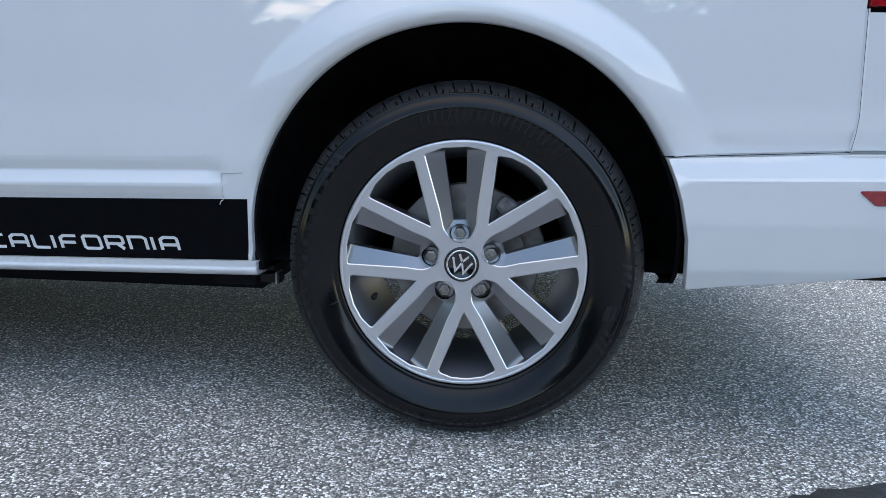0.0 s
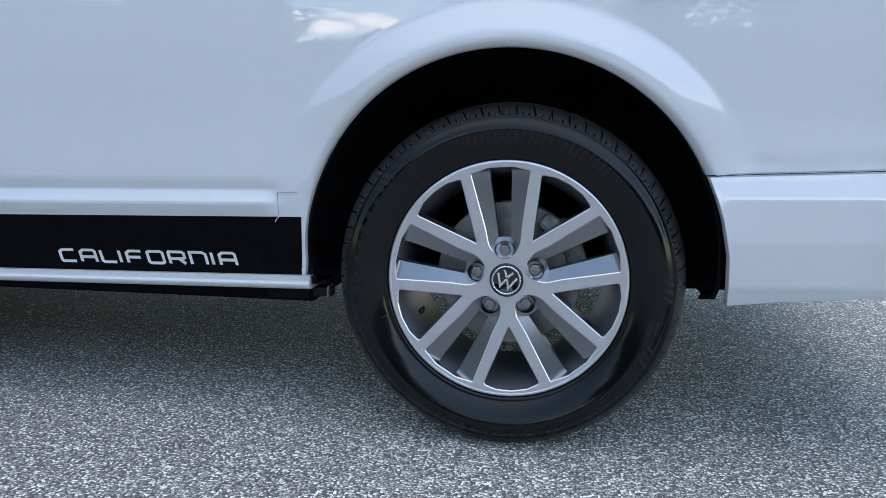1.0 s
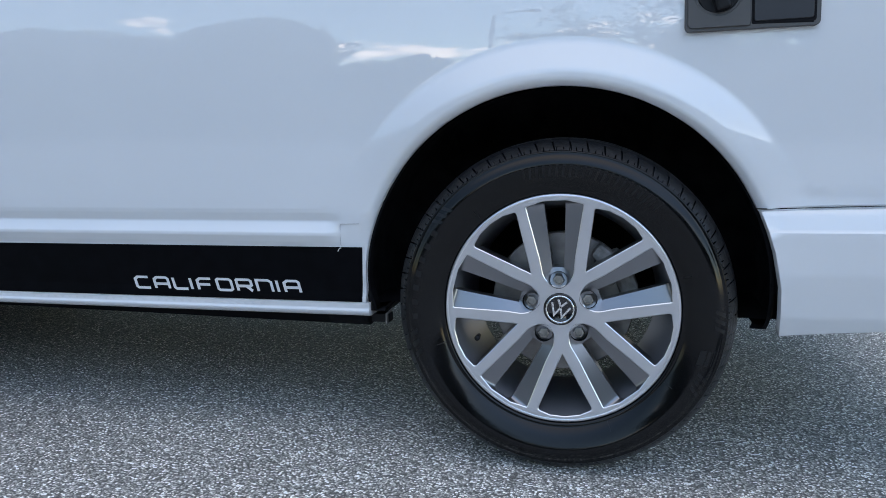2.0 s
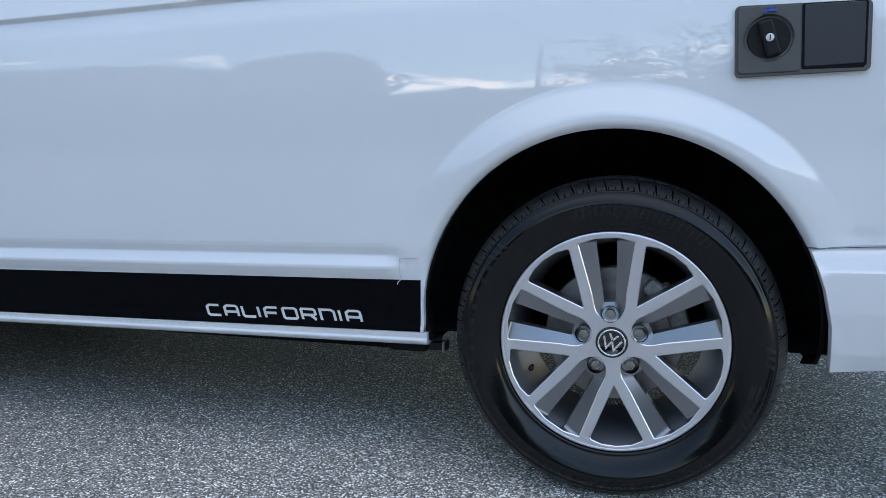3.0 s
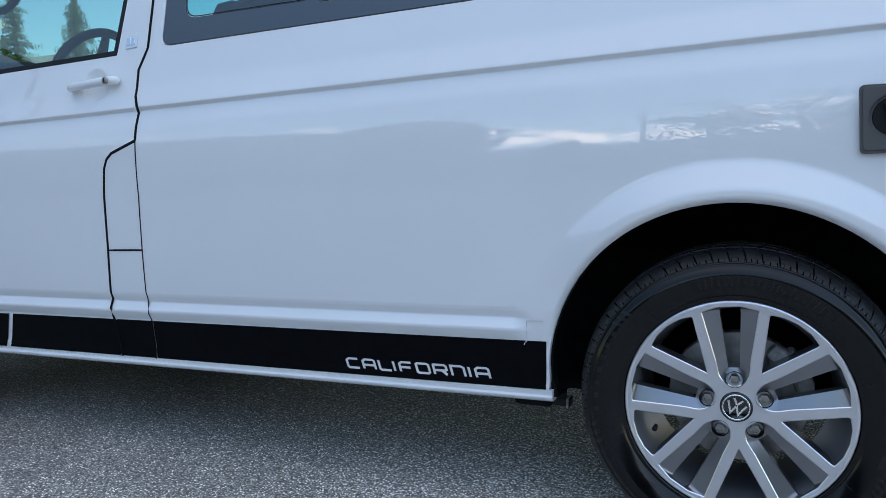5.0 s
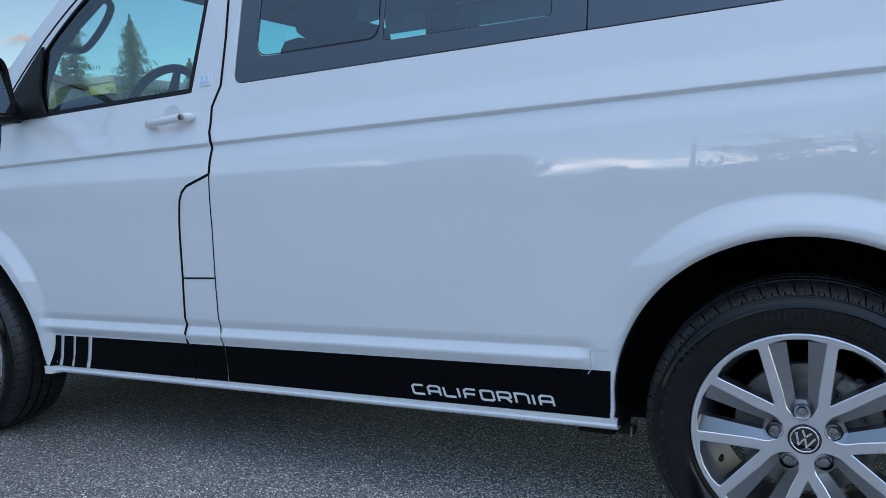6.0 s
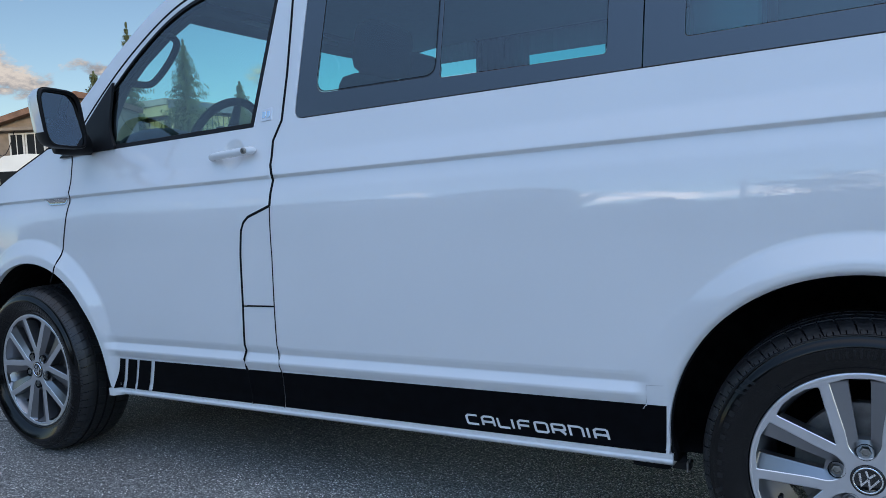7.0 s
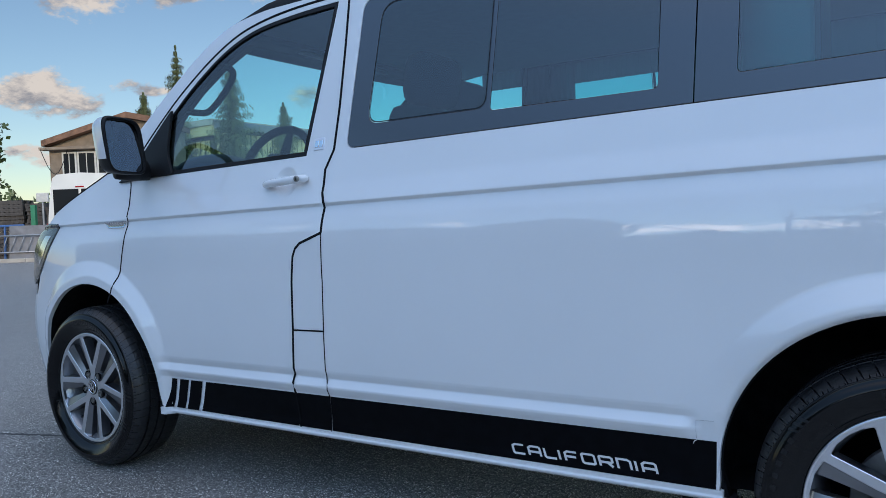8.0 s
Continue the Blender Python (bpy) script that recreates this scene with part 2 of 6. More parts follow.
PAINT = material("white_paint", (0.74, 0.75, 0.765), rough=0.5, coat=1.0, coat_ior=1.75, vary=0.015, scale=3.0, specular=0.15)
# greyed copy of the van's paint, standing for shade in faint body seams
SHADED_PAINT = material("shaded_paint", (0.30, 0.305, 0.31), rough=0.6)
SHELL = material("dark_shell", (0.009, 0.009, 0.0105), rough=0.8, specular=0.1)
STRIPE = material("black_film", (0.0026, 0.0029, 0.0042), rough=0.5, vary=0.3, scale=30, specular=0.06)
LETTER = material("pale_film", (0.74, 0.74, 0.75), rough=0.45)
RUBBER = material("tyre_rubber", (0.003, 0.0032, 0.004), rough=0.15, vary=0.25, scale=14, bump=0.00008, bump_scale=160, rough_vary=0.04, specular=0.33)
TREAD = material("tread_rubber", (0.014, 0.0146, 0.0165), specular=0.5, rough=0.42, vary=0.3, scale=40, bump=0.001, bump_scale=220)
EMBOSS = material("raised_rubber", (0.006, 0.0064, 0.0076), rough=0.32, specular=0.38)
PLASTIC = material("black_plastic", (0.008, 0.008, 0.0095), rough=0.5, specular=0.25, bump=0.0002, bump_scale=900)
LINER = material("liner_felt", (0.012, 0.0122, 0.0135), rough=0.95, specular=0.05, vary=0.4, scale=25, bump=0.002, bump_scale=60)
ALLOY = material("machined_alloy", (0.64, 0.65, 0.68), rough=0.31, metal=0.88)
ALLOY_GREY = material("grey_lacquer", (0.25, 0.255, 0.272), rough=0.28, metal=0.9)
BARREL = material("silver_lacquer", (0.34, 0.355, 0.39), rough=0.34, metal=0.8)
STEEL = material("bolt_steel", (0.32, 0.31, 0.29), rough=0.45, metal=1.0, vary=0.2, scale=90)
DISC = material("brake_iron", (0.36, 0.34, 0.33), rough=0.5, metal=0.8, vary=0.25, scale=30)
CAST = material("cast_iron", (0.30, 0.285, 0.27), rough=0.75, metal=0.3, vary=0.35, scale=40, bump=0.002, bump_scale=90)
CHROME = material("chrome", (0.8, 0.81, 0.82), rough=0.12, metal=1.0)
GLOSS_BLACK = material("gloss_black", (0.006, 0.006, 0.008), rough=0.1, coat=0.6)
CERAMIC = material("black_ceramic_glass", (0.006, 0.008, 0.014), rough=0.02, coat=1.0, coat_ior=1.8, specular=0.5)
PRIVACY = glass_material("privacy_glass", (0.25, 0.76, 0.79), ior=2.2)
CLEAR = glass_material("green_glass", (0.72, 0.99, 1.0), ior=2.25)
RED_LENS = material("red_lens", (0.33, 0.006, 0.012), rough=0.12, coat=1.0, vary=0.3, scale=120)
LENS = material("headlight_lens", (0.05, 0.05, 0.055), rough=0.22, coat=0.3)
MIRROR = material("mirror_glass", (0.50, 0.55, 0.60), rough=0.01, metal=1.0)
GREY_PLASTIC = material("grey_plastic", (0.075, 0.072, 0.070), rough=0.5, bump=0.0003, bump_scale=700)
BLUE_MARK = material("blue_print", (0.02, 0.09, 0.42), rough=0.5)
TRIM_DARK = material("cabin_trim", (0.018, 0.019, 0.021), rough=0.7, bump=0.0006, bump_scale=400)
CLOTH = material("seat_cloth", (0.03, 0.031, 0.034), rough=0.95, vary=0.3, scale=90, bump=0.0015, bump_scale=250)
CABINET = material("cabinet_laminate", (0.10, 0.11, 0.12), rough=0.5, vary=0.15, scale=6)
def blind_material():
    """Pleated cloth that lets some daylight through."""
    m = material("blind_fabric", (0.06, 0.064, 0.07), rough=0.9, vary=0.1, scale=60)
    nt = m.node_tree
    thin = nt.nodes.new("ShaderNodeBsdfTranslucent")
    thin.inputs["Color"].default_value = (0.78, 0.80, 0.82, 1)
    mix = nt.nodes.new("ShaderNodeMixShader")
    mix.inputs[0].default_value = 0.08
    nt.links.new(nt.nodes["Principled BSDF"].outputs[0], mix.inputs[1])
    nt.links.new(thin.outputs[0], mix.inputs[2])
    nt.links.new(mix.outputs[0], nt.nodes["Material Output"].inputs["Surface"])
    return m


BLIND = blind_material()
HEADLINER = material("headliner_felt", (0.36, 0.37, 0.38), rough=0.95, vary=0.08, scale=40)
ASPHALT = asphalt_material()

# building blocks
PLACE = {}


def link_mesh(name, me, m, parent=None, label=""):
    ob = new(name, me)
    if m is not None and not me.materials:
        me.materials.append(m)
    PLACE[ob] = Matrix.Identity(4)
    if parent is not None:
        ob.parent = parent
        ob.matrix_parent_inverse = PLACE[parent].inverted()
    if label:
        tagged(ob, label)
    return ob


def thing(name, at, label, category, group="", kind=""):
    ob = new(name)
    ob.empty_display_size = 0.2
    ob.matrix_basis = Matrix.Translation(at)
    PLACE[ob] = ob.matrix_basis.copy()
    return tagged(ob, label, category, group, kind)


def part(name, bm, m, parent, label="", smooth=False):
    me = bpy.data.meshes.new(name)
    if smooth:
        for f in bm.faces:
            f.smooth = True
    bm.to_mesh(me)
    bm.free()
    return link_mesh(name, me, m, parent, label)


def raw(name, verts, faces, m, parent=None, label="", normals=None, smooth=False):
    me = bpy.data.meshes.new(name)
    me.from_pydata([tuple(map(float, v)) for v in verts], [], faces)
    if smooth or normals is not None:
        me.polygons.foreach_set("use_smooth", [True] * len(me.polygons))
    if normals is not None:
        me.normals_split_custom_set_from_vertices([tuple(map(float, n)) for n in normals])
    me.update()
    return link_mesh(name, me, m, parent, label)


def box(bm, lo, hi, bevel=0.0, m=None):
    """A bevelled block between two corners, turned by m."""
    made = bmesh.ops.create_cube(bm, size=1.0)["verts"]
    c, s = [(a + b) / 2 for a, b in zip(lo, hi)], [b - a for a, b in zip(lo, hi)]
    for v in made:
        v.co = Vector([c[n] + v.co[n] * s[n] for n in range(3)])
    if bevel:
        edges = list({e for v in made for e in v.link_edges})
        made = bmesh.ops.bevel(bm, geom=edges, offset=bevel, segments=2, profile=0.5, affect="EDGES")["verts"]
        made = list({w for v in made for f in v.link_faces for w in f.verts})
    if m is not None:
        bmesh.ops.transform(bm, matrix=m, verts=made)
    return made


def block(name, lo, hi, m, parent, bevel=0.004, label="", turn=None):
    bm = bmesh.new()
    box(bm, lo, hi, bevel, turn)
    return part(name, bm, m, parent, label)


def inside(points, poly):
    """Which points lie inside a closed outline."""
    p, q = np.asarray(points, float), np.asarray(poly, float)
    hit = np.zeros(len(p), bool)
    for (ax, az), (bx, bz) in zip(q, np.roll(q, -1, 0)):
        cross = (az > p[:, 1]) != (bz > p[:, 1])
        with np.errstate(divide="ignore", invalid="ignore"):
            hit ^= cross & (p[:, 0] < (bx - ax) * (p[:, 1] - az) / (bz - az) + ax)
    return hit


def densify(poly, step):
    out = []
    for a, b in zip(poly, poly[1:] + poly[:1]):
        n = max(1, math.ceil(math.dist(a, b) / step))
        out += [(a[0] + (b[0] - a[0]) * k / n, a[1] + (b[1] - a[1]) * k / n) for k in range(n)]
    return out


def area(poly):
    return sum(a[0] * b[1] - b[0] * a[1] for a, b in zip(poly, poly[1:] + poly[:1])) / 2


def rounded(poly, radius, n=5):
    """An outline with its corners rounded; radius is one number, or one a corner."""
    out, count = [], len(poly)
    for k in range(count):
        r = radius[k] if isinstance(radius, (list, tuple)) else radius
        p, a, b = Vector(poly[k]), Vector(poly[k - 1]), Vector(poly[(k + 1) % count])
        if r <= 0:
            out.append(tuple(p))
            continue
        u, v = (a - p), (b - p)
        r = min(r, u.length * 0.49, v.length * 0.49)
        s, e = p + u.normalized() * r, p + v.normalized() * r
        for i in range(n + 1):
            t = i / n
            out.append(tuple(s * (1 - t) ** 2 + p * 2 * t * (1 - t) + e * t * t))
    return out


def edge_distance(points, poly):
    p, best = np.asarray(points, float), np.full(len(points), 9.0)
    for a, b in zip(poly, poly[1:] + poly[:1]):
        a, b = np.array(a), np.array(b)
        d = b - a
        t = np.clip(((p - a) @ d) / max(d @ d, 1e-12), 0, 1)
        best = np.minimum(best, np.hypot(*(p - a - t[:, None] * d).T))
    return best


def sheet(outline, holes, surf, grid, step=0.02, flange=0.018, shrink=0.0, rim=0.0012, proud=0.0, mirror=None, edge_round=True):
    """A skin over an outline in (x, z), laid on y = surf(x, z), with edges turned in by flange.
    Returns vertices, faces and normals. mirror: the width across which the skin is laid on the other side."""
    from mathutils.geometry import delaunay_2d_cdt
    loops = []
    for n, poly in enumerate([outline] + list(holes)):
        poly = [tuple(map(float, p)) for p in poly]
        if (area(poly) > 0) != (n == 0):
            poly = poly[::-1]
        poly = densify(poly, step)
        if shrink:
            q = np.array(poly)
            d = np.roll(q, -1, 0) - np.roll(q, 1, 0)
            d /= np.maximum(np.hypot(*d.T), 1e-9)[:, None]
            q = q + np.stack([-d[:, 1], d[:, 0]], 1) * shrink
            poly = [tuple(p) for p in q]
        loops.append(poly)
    pts = np.asarray(grid, float).reshape(-1, 2)
    keep = inside(pts, loops[0])
    for h in loops[1:]:
        keep &= ~inside(pts, h)
    pts = pts[keep]
    if len(pts):
        near = np.full(len(pts), 9.0)
        for poly in loops:
            near = np.minimum(near, edge_distance(pts, poly))
        pts = pts[near > step * 0.35]
    flat = [p for poly in loops for p in poly] + [tuple(p) for p in pts]
    edges, base = [], 0
    for poly in loops:
        edges += [(base + k, base + (k + 1) % len(poly)) for k in range(len(poly))]
        base += len(poly)
    out, _, tris, *_ = delaunay_2d_cdt([Vector(p) for p in flat], edges, [], 0, 1e-7)
    xz = np.array([tuple(v) for v in out])
    mid = np.array([xz[list(t)].mean(0) for t in tris])
    ok = inside(mid, loops[0])
    for h in loops[1:]:
        ok &= ~inside(mid, h)
    faces = []
    for t, k in zip(tris, ok):
        if k:
            t = list(t)
            faces.append(t if area([tuple(xz[i]) for i in t]) > 0 else t[::-1])
    y = surf(xz[:, 0], xz[:, 1]) - proud
    e = 0.0012
    gx = (surf(xz[:, 0] + e, xz[:, 1]) - surf(xz[:, 0] - e, xz[:, 1])) / (2 * e)
    gz = (surf(xz[:, 0], xz[:, 1] + e) - surf(xz[:, 0], xz[:, 1] - e)) / (2 * e)
    nrm = np.stack([gx, -np.ones(len(y)), gz], 1)
    nrm /= np.linalg.norm(nrm, axis=1)[:, None]
    verts = [tuple(v) for v in np.stack([xz[:, 0], y, xz[:, 1]], 1)]
    normals = [tuple(v) for v in nrm]
    if flange:
        where = {}
        for k, p in enumerate(xz):
            where[(round(p[0], 6), round(p[1], 6))] = k
        for poly in loops:
            ring = [where.get((round(p[0], 6), round(p[1], 6))) for p in poly]
            if None in ring:
                ring = [int(np.argmin(np.hypot(*(xz - p).T))) for p in poly]
            q = np.array(poly)
            d = np.roll(q, -1, 0) - np.roll(q, 1, 0)
            d /= np.maximum(np.hypot(*d.T), 1e-9)[:, None]
            outw = np.stack([d[:, 1], -d[:, 0]], 1)
            a0 = len(verts)
            for k, i in enumerate(ring):
                ox, oz = outw[k]
                verts.append((q[k, 0] + ox * rim, y[i] + rim, q[k, 1] + oz * rim))
                normals.append((ox, -0.15, oz))
            b0 = len(verts)
            for k, i in enumerate(ring):
                ox, oz = outw[k]
                verts.append((q[k, 0] + ox * rim, y[i] + flange, q[k, 1] + oz * rim))
                normals.append((ox, 0.0, oz))
            m = len(ring)
            for k in range(m):
                j = (k + 1) % m
                faces.append([ring[j], ring[k], a0 + k, a0 + j])
                faces.append([a0 + j, a0 + k, b0 + k, b0 + j])
    if mirror is not None:
        verts = [(x, mirror - yy, z) for x, yy, z in verts]
        normals = [(a, -b, c) for a, b, c in normals]
        faces = [f[::-1] for f in faces]
    return verts, faces, normals


def lathe(profile, count, axis_x=0.0, axis_z=0.0, closed=False, wobble=None):
    """Turns a profile of (radius, y) round the y axis. wobble(k, n): change of radius and depth."""
    verts, faces = [], []
    m = len(profile)
    for k in range(count):
        a = 2 * math.pi * k / count
        for n, (r, y) in enumerate(profile):
            dr, dy = wobble(k, n) if wobble else (0, 0)
            verts.append((axis_x + (r + dr) * math.cos(a), y + dy, axis_z + (r + dr) * math.sin(a)))
    for k in range(count):
        j = (k + 1) % count
        for n in range(m if closed else m - 1):
            o = (n + 1) % m
            faces.append([k * m + n, j * m + n, j * m + o, k * m + o])
    return verts, faces


def ribbon(path, width, depth, at, right, up, out):
    """A flat mitred stroke along a path in (u, v), as a thin raised bar: vertices and faces."""
    p = [Vector(q) for q in path]
    left, rightv = [], []
    for k in range(len(p)):
        d0 = (p[k] - p[k - 1]).normalized() if k else (p[1] - p[0]).normalized()
        d1 = (p[k + 1] - p[k]).normalized() if k < len(p) - 1 else d0
        n0, n1 = Vector((-d0.y, d0.x)), Vector((-d1.y, d1.x))
        b = (n0 + n1).normalized()
        w = width / 2 / max(0.45, b.dot(n0))
        left.append(p[k] + b * w)
        rightv.append(p[k] - b * w)
    verts, faces, n = [], [], len(p)
    for h in (0.0, depth):
        for q in left + rightv:
            verts.append(tuple(at + right * q.x + up * q.y + out * h))
    o = 2 * n
    for k in range(n - 1):
        faces.append([o + k, o + n + k, o + n + k + 1, o + k + 1])
        faces.append([k, o + k, o + k + 1, k + 1])
        faces.append([n + k, n + k + 1, o + n + k + 1, o + n + k])
    faces.append([0, n, o + n, o])
    faces.append([n - 1, o + n - 1, o + 2 * n - 1, 2 * n - 1])
    return verts, faces


def tube(bm, path, radius, sides=8):
    """A round bar along a path; radius is one number or one a point."""
    rings = []
    pts = [Vector(p) for p in path]
    side = None
    for k, p in enumerate(pts):
        d = (pts[min(k + 1, len(pts) - 1)] - pts[max(k - 1, 0)]).normalized()
        if side is None:
            side = d.orthogonal().normalized()
        side = (side - d * side.dot(d)).normalized()
        other = d.cross(side)
        r = radius[k] if isinstance(radius, (list, tuple)) else radius
        rings.append([bm.verts.new(p + (side * math.cos(2 * math.pi * i / sides) + other * math.sin(2 * math.pi * i / sides)) * r) for i in range(sides)])
    for a, b in zip(rings, rings[1:]):
        for i in range(sides):
            bm.faces.new((a[i], a[(i + 1) % sides], b[(i + 1) % sides], b[i]))
    bm.faces.new(rings[0][::-1])
    bm.faces.new(rings[-1])


# the side of the van: y as a function of the length x and height z
WIDTH = 1.90
REAR_HUB, FRONT_HUB, HUB_Z = 0.0, -3.0, 0.338
ARCH = {"rear": (-0.007, 0.367, 0.4105), "front": (-2.985, 0.362, 0.418)}


def smooth_table(points, sigma, lo=0.1, hi=2.1, step=0.001):
    z = np.arange(lo - 0.3, hi + 0.3, step)
    y = np.interp(z, *zip(*points))
    half = int(4 * sigma / step)
    w = np.exp(-0.5 * (np.arange(-half, half + 1) * step / sigma) ** 2)
    y = np.convolve(np.pad(y, half, mode="edge"), w / w.sum(), mode="valid")
    return z, y


BASE = smooth_table([(0.1, 0.115), (0.30, 0.092), (0.45, 0.066), (0.53, 0.053), (0.64, 0.0495), (0.80, 0.0479), (0.86, 0.0479), (0.88, 0.0483),
                     (0.92, 0.0499), (0.96, 0.0523), (0.98, 0.0538), (1.00, 0.0558), (1.02, 0.0586), (1.04, 0.0623), (1.06, 0.0666), (1.12, 0.0805),
                     (1.27, 0.1152), (1.90, 0.256), (2.2, 0.33)], 0.016)
LEDGE = smooth_table([(0.1, 0), (0.456, 0), (0.466, -0.005), (0.481, -0.0105), (0.487, -0.0098), (0.509, 0.0062), (0.5125, 0.0076), (0.530, 0.0016), (0.539, 0), (2.1, 0)], 0.0008)
CREASE = smooth_table([(0.1, 0), (1.05, 0), (1.093, 0.0048), (1.1005, 0.0055), (1.1100, -0.0072), (1.1145, -0.0070), (1.17, 0), (2.1, 0)], 0.0013)
LIP = smooth_table([(0.1, 0.0), (0.299, 0.005), (0.304, -0.007), (0.3125, -0.0085), (0.3165, -0.0035), (0.3230, -0.0045), (0.3400, -0.0040), (0.356, 0), (2.1, 0)], 0.0013)


def rake(z):
    return 0.014 + 0.0125 * np.clip((z - 0.5) / 0.75, 0, 1)


def ease(v, lo, hi):
    t = np.clip((v - lo) / (hi - lo), 0, 1)
    return t * t * (3 - 2 * t)


def flare(t, soft=0.2):
    """Rise of a wheel-arch flare across its slope: straight, with a narrow fillet at each end."""
    whole = 1 - soft
    low, high = np.clip(t, 0, soft), np.clip(t - (1 - soft), 0, soft)
    return (low ** 2 / (2 * soft) + np.clip(t - soft, 0, 1 - 2 * soft) + high - high ** 2 / (2 * soft)) / whole


def side_y(x, z):
    x, z = np.asarray(x, float), np.asarray(z, float)
    zr = z - x * rake(z)
    y = np.interp(zr, *BASE) + np.interp(zr, *CREASE)
    fade = (1 - ease(x, -0.50, -0.455)) * ease(x, -2.63, -2.57)
    y = y + np.interp(zr, *LEDGE) * fade
    y = y + np.interp(zr, *LIP) * (x < 0.2) * (x > -2.9)
    for xc, zc, r0 in ARCH.values():
        r = np.hypot(x - xc, z - zc)
        t = np.clip((r0 + 0.103 - r) / 0.076, 0, 1)
        b = flare(t)
        if xc < -1:
            # the front flare runs straight down to the sill
            wide = np.interp(z, [0.30, 0.47, 0.64], [0.050, 0.070, 0.103])
            t = np.clip((r0 + wide - np.hypot(x - xc, np.maximum(0, z - zc))) / (wide * 0.74), 0, 1)
            b = flare(t)
            y = y - b * np.clip(y - np.interp(z, [0.28, 0.50, 0.62], [0.062, 0.034, 0.020]), 0, 0.08)
        else:
            b = flare(np.clip((r0 + 0.094 - r) / 0.072, 0, 1))
            y = y - 0.030 * b * np.where(x > xc, ease(z, 0.50, 0.80), ease(z, 0.54, 0.80))
            # the lip rolls inwards at the arch's edge
            y = y + 0.016 * np.clip((r0 + 0.017 - r) / 0.017, 0, 1) ** 2 * ease(z, 0.40, 0.55)
    # tuck above the rear bumper, plan curve of nose and tail
    y = y + 0.008 * ease(x, 0.40, 0.47) * ease(-zr, -0.585, -0.560) * (z > 0.5)
    nose = np.maximum(0, -3.1 - x)
    y = y + (0.38 - 0.12 * ease(-z, -0.85, -0.60)) * nose ** 2 + 0.02 * ease(-x, 2.5, 3.1) * ease(z, 0.9, 1.2)
    y = y + 0.55 * np.maximum(0, x - 0.70) ** 2
    return y


def body_grid(x0, x1, z0, z1, dx=0.025, fine=1.0):
    """Points for a body skin: rows that follow the raked creases, rings round the wheel arches."""
    rows = set(np.arange(0.24, 2.0, 0.025 * fine).round(4))
    if fine <= 1:
        rows |= set(np.arange(0.452, 0.542, 0.0016).round(4)) | set(np.arange(0.80, 1.085, 0.010).round(4)) | set(np.arange(1.086, 1.124, 0.0018).round(4)) | set(np.arange(0.296, 0.362, 0.0015).round(4))
    pts = []
    for x in np.arange(x0, x1, dx):
        for zr in rows:
            z = zr
            for _ in range(3):
                z = zr + x * rake(z)
            if z0 < z < z1:
                pts.append((x, float(z)))
    pts = np.array(pts)
    for xc, zc, r0 in ARCH.values():
        if x0 - 0.6 < xc < x1 + 0.6:
            r = np.hypot(pts[:, 0] - xc, pts[:, 1] - zc)
            ring_zone = (r < r0 + 0.115) & (pts[:, 1] > 0.53)
            pts = pts[~ring_zone]
            extra = [(xc + rr * math.cos(a), zc + rr * math.sin(a)) for rr in np.arange(r0 + 0.005, r0 + 0.112, 0.0045 * fine)
                     for a in np.arange(0.0, math.pi, 0.025 * fine)]
            pts = np.vstack([pts, [p for p in extra if p[1] > 0.53]])
    return pts


def arc(which, a0, a1, n=40, grow=0.0):
    xc, zc, r = ARCH[which]
    return [(xc + (r + grow) * math.cos(radians(a0 + (a1 - a0) * k / n)), zc + (r + grow) * math.sin(radians(a0 + (a1 - a0) * k / n))) for k in range(n + 1)]


def stripe_low(x):
    return 0.330 + 0.0155 * x


def stripe_top(x):
    return 0.457 + 0.0172 * x

# ground: one sheet to the horizon, finer near the van
def ground_sheet():
    xs = sorted(set(np.concatenate([np.linspace(-400, -60, 8), np.linspace(-60, 40, 26), np.linspace(40, 400, 8)]).round(3)))
    ys = sorted(set(np.concatenate([np.linspace(-400, -40, 8), np.linspace(-40, 60, 26), np.linspace(60, 400, 8)]).round(3)))
    verts = [(x, y, 0.0) for y in ys for x in xs]
    n = len(xs)
    faces = [[j * n + i, j * n + i + 1, (j + 1) * n + i + 1, (j + 1) * n + i] for j in range(len(ys) - 1) for i in range(n - 1)]
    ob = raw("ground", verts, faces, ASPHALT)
    tagged(ob, "old grey asphalt with pale exposed stone chips, light painted along it", "ground", kind="structure")


ground_sheet()
BITUMEN = material("bitumen", (0.034, 0.034, 0.036), rough=0.6, vary=0.3, scale=40, bump=0.002, bump_scale=120)


def tar_strip(name, outline, label):
    """A thin, ragged spread of bitumen on the asphalt."""
    g = np.random.default_rng(5)
    ring = [(x + g.normal() * 0.004, y + g.normal() * 0.004) for x, y in densify(outline, 0.04)]
    n = len(ring)
    verts = [(x, y, 0.0012) for x, y in ring] + [(x, y, 0.0005 - 0.002) for x, y in ring]
    ob = raw(name, verts, [list(range(n))] + [[k, k + n, (k + 1) % n + n, (k + 1) % n] for k in range(n)], BITUMEN)
    tagged(ob, label, "tar", kind="structure")


tar_strip("tar_patch", [(0.46, -0.21), (0.57, -0.120), (0.66, -0.076), (0.75, -0.050), (1.0, 0.01), (1.6, 0.10), (1.7, -0.30), (1.0, -0.36), (0.62, -0.31)], "dark smooth bitumen patch on the asphalt")
tar_strip("tar_seam", [(-5.6, -0.60), (-3.91, 0.056), (-3.62, 0.168), (-3.2, 0.32), (-3.2, 0.345), (-3.62, 0.190), (-3.91, 0.076), (-5.6, -0.575)], "dark sealed crack across the asphalt")


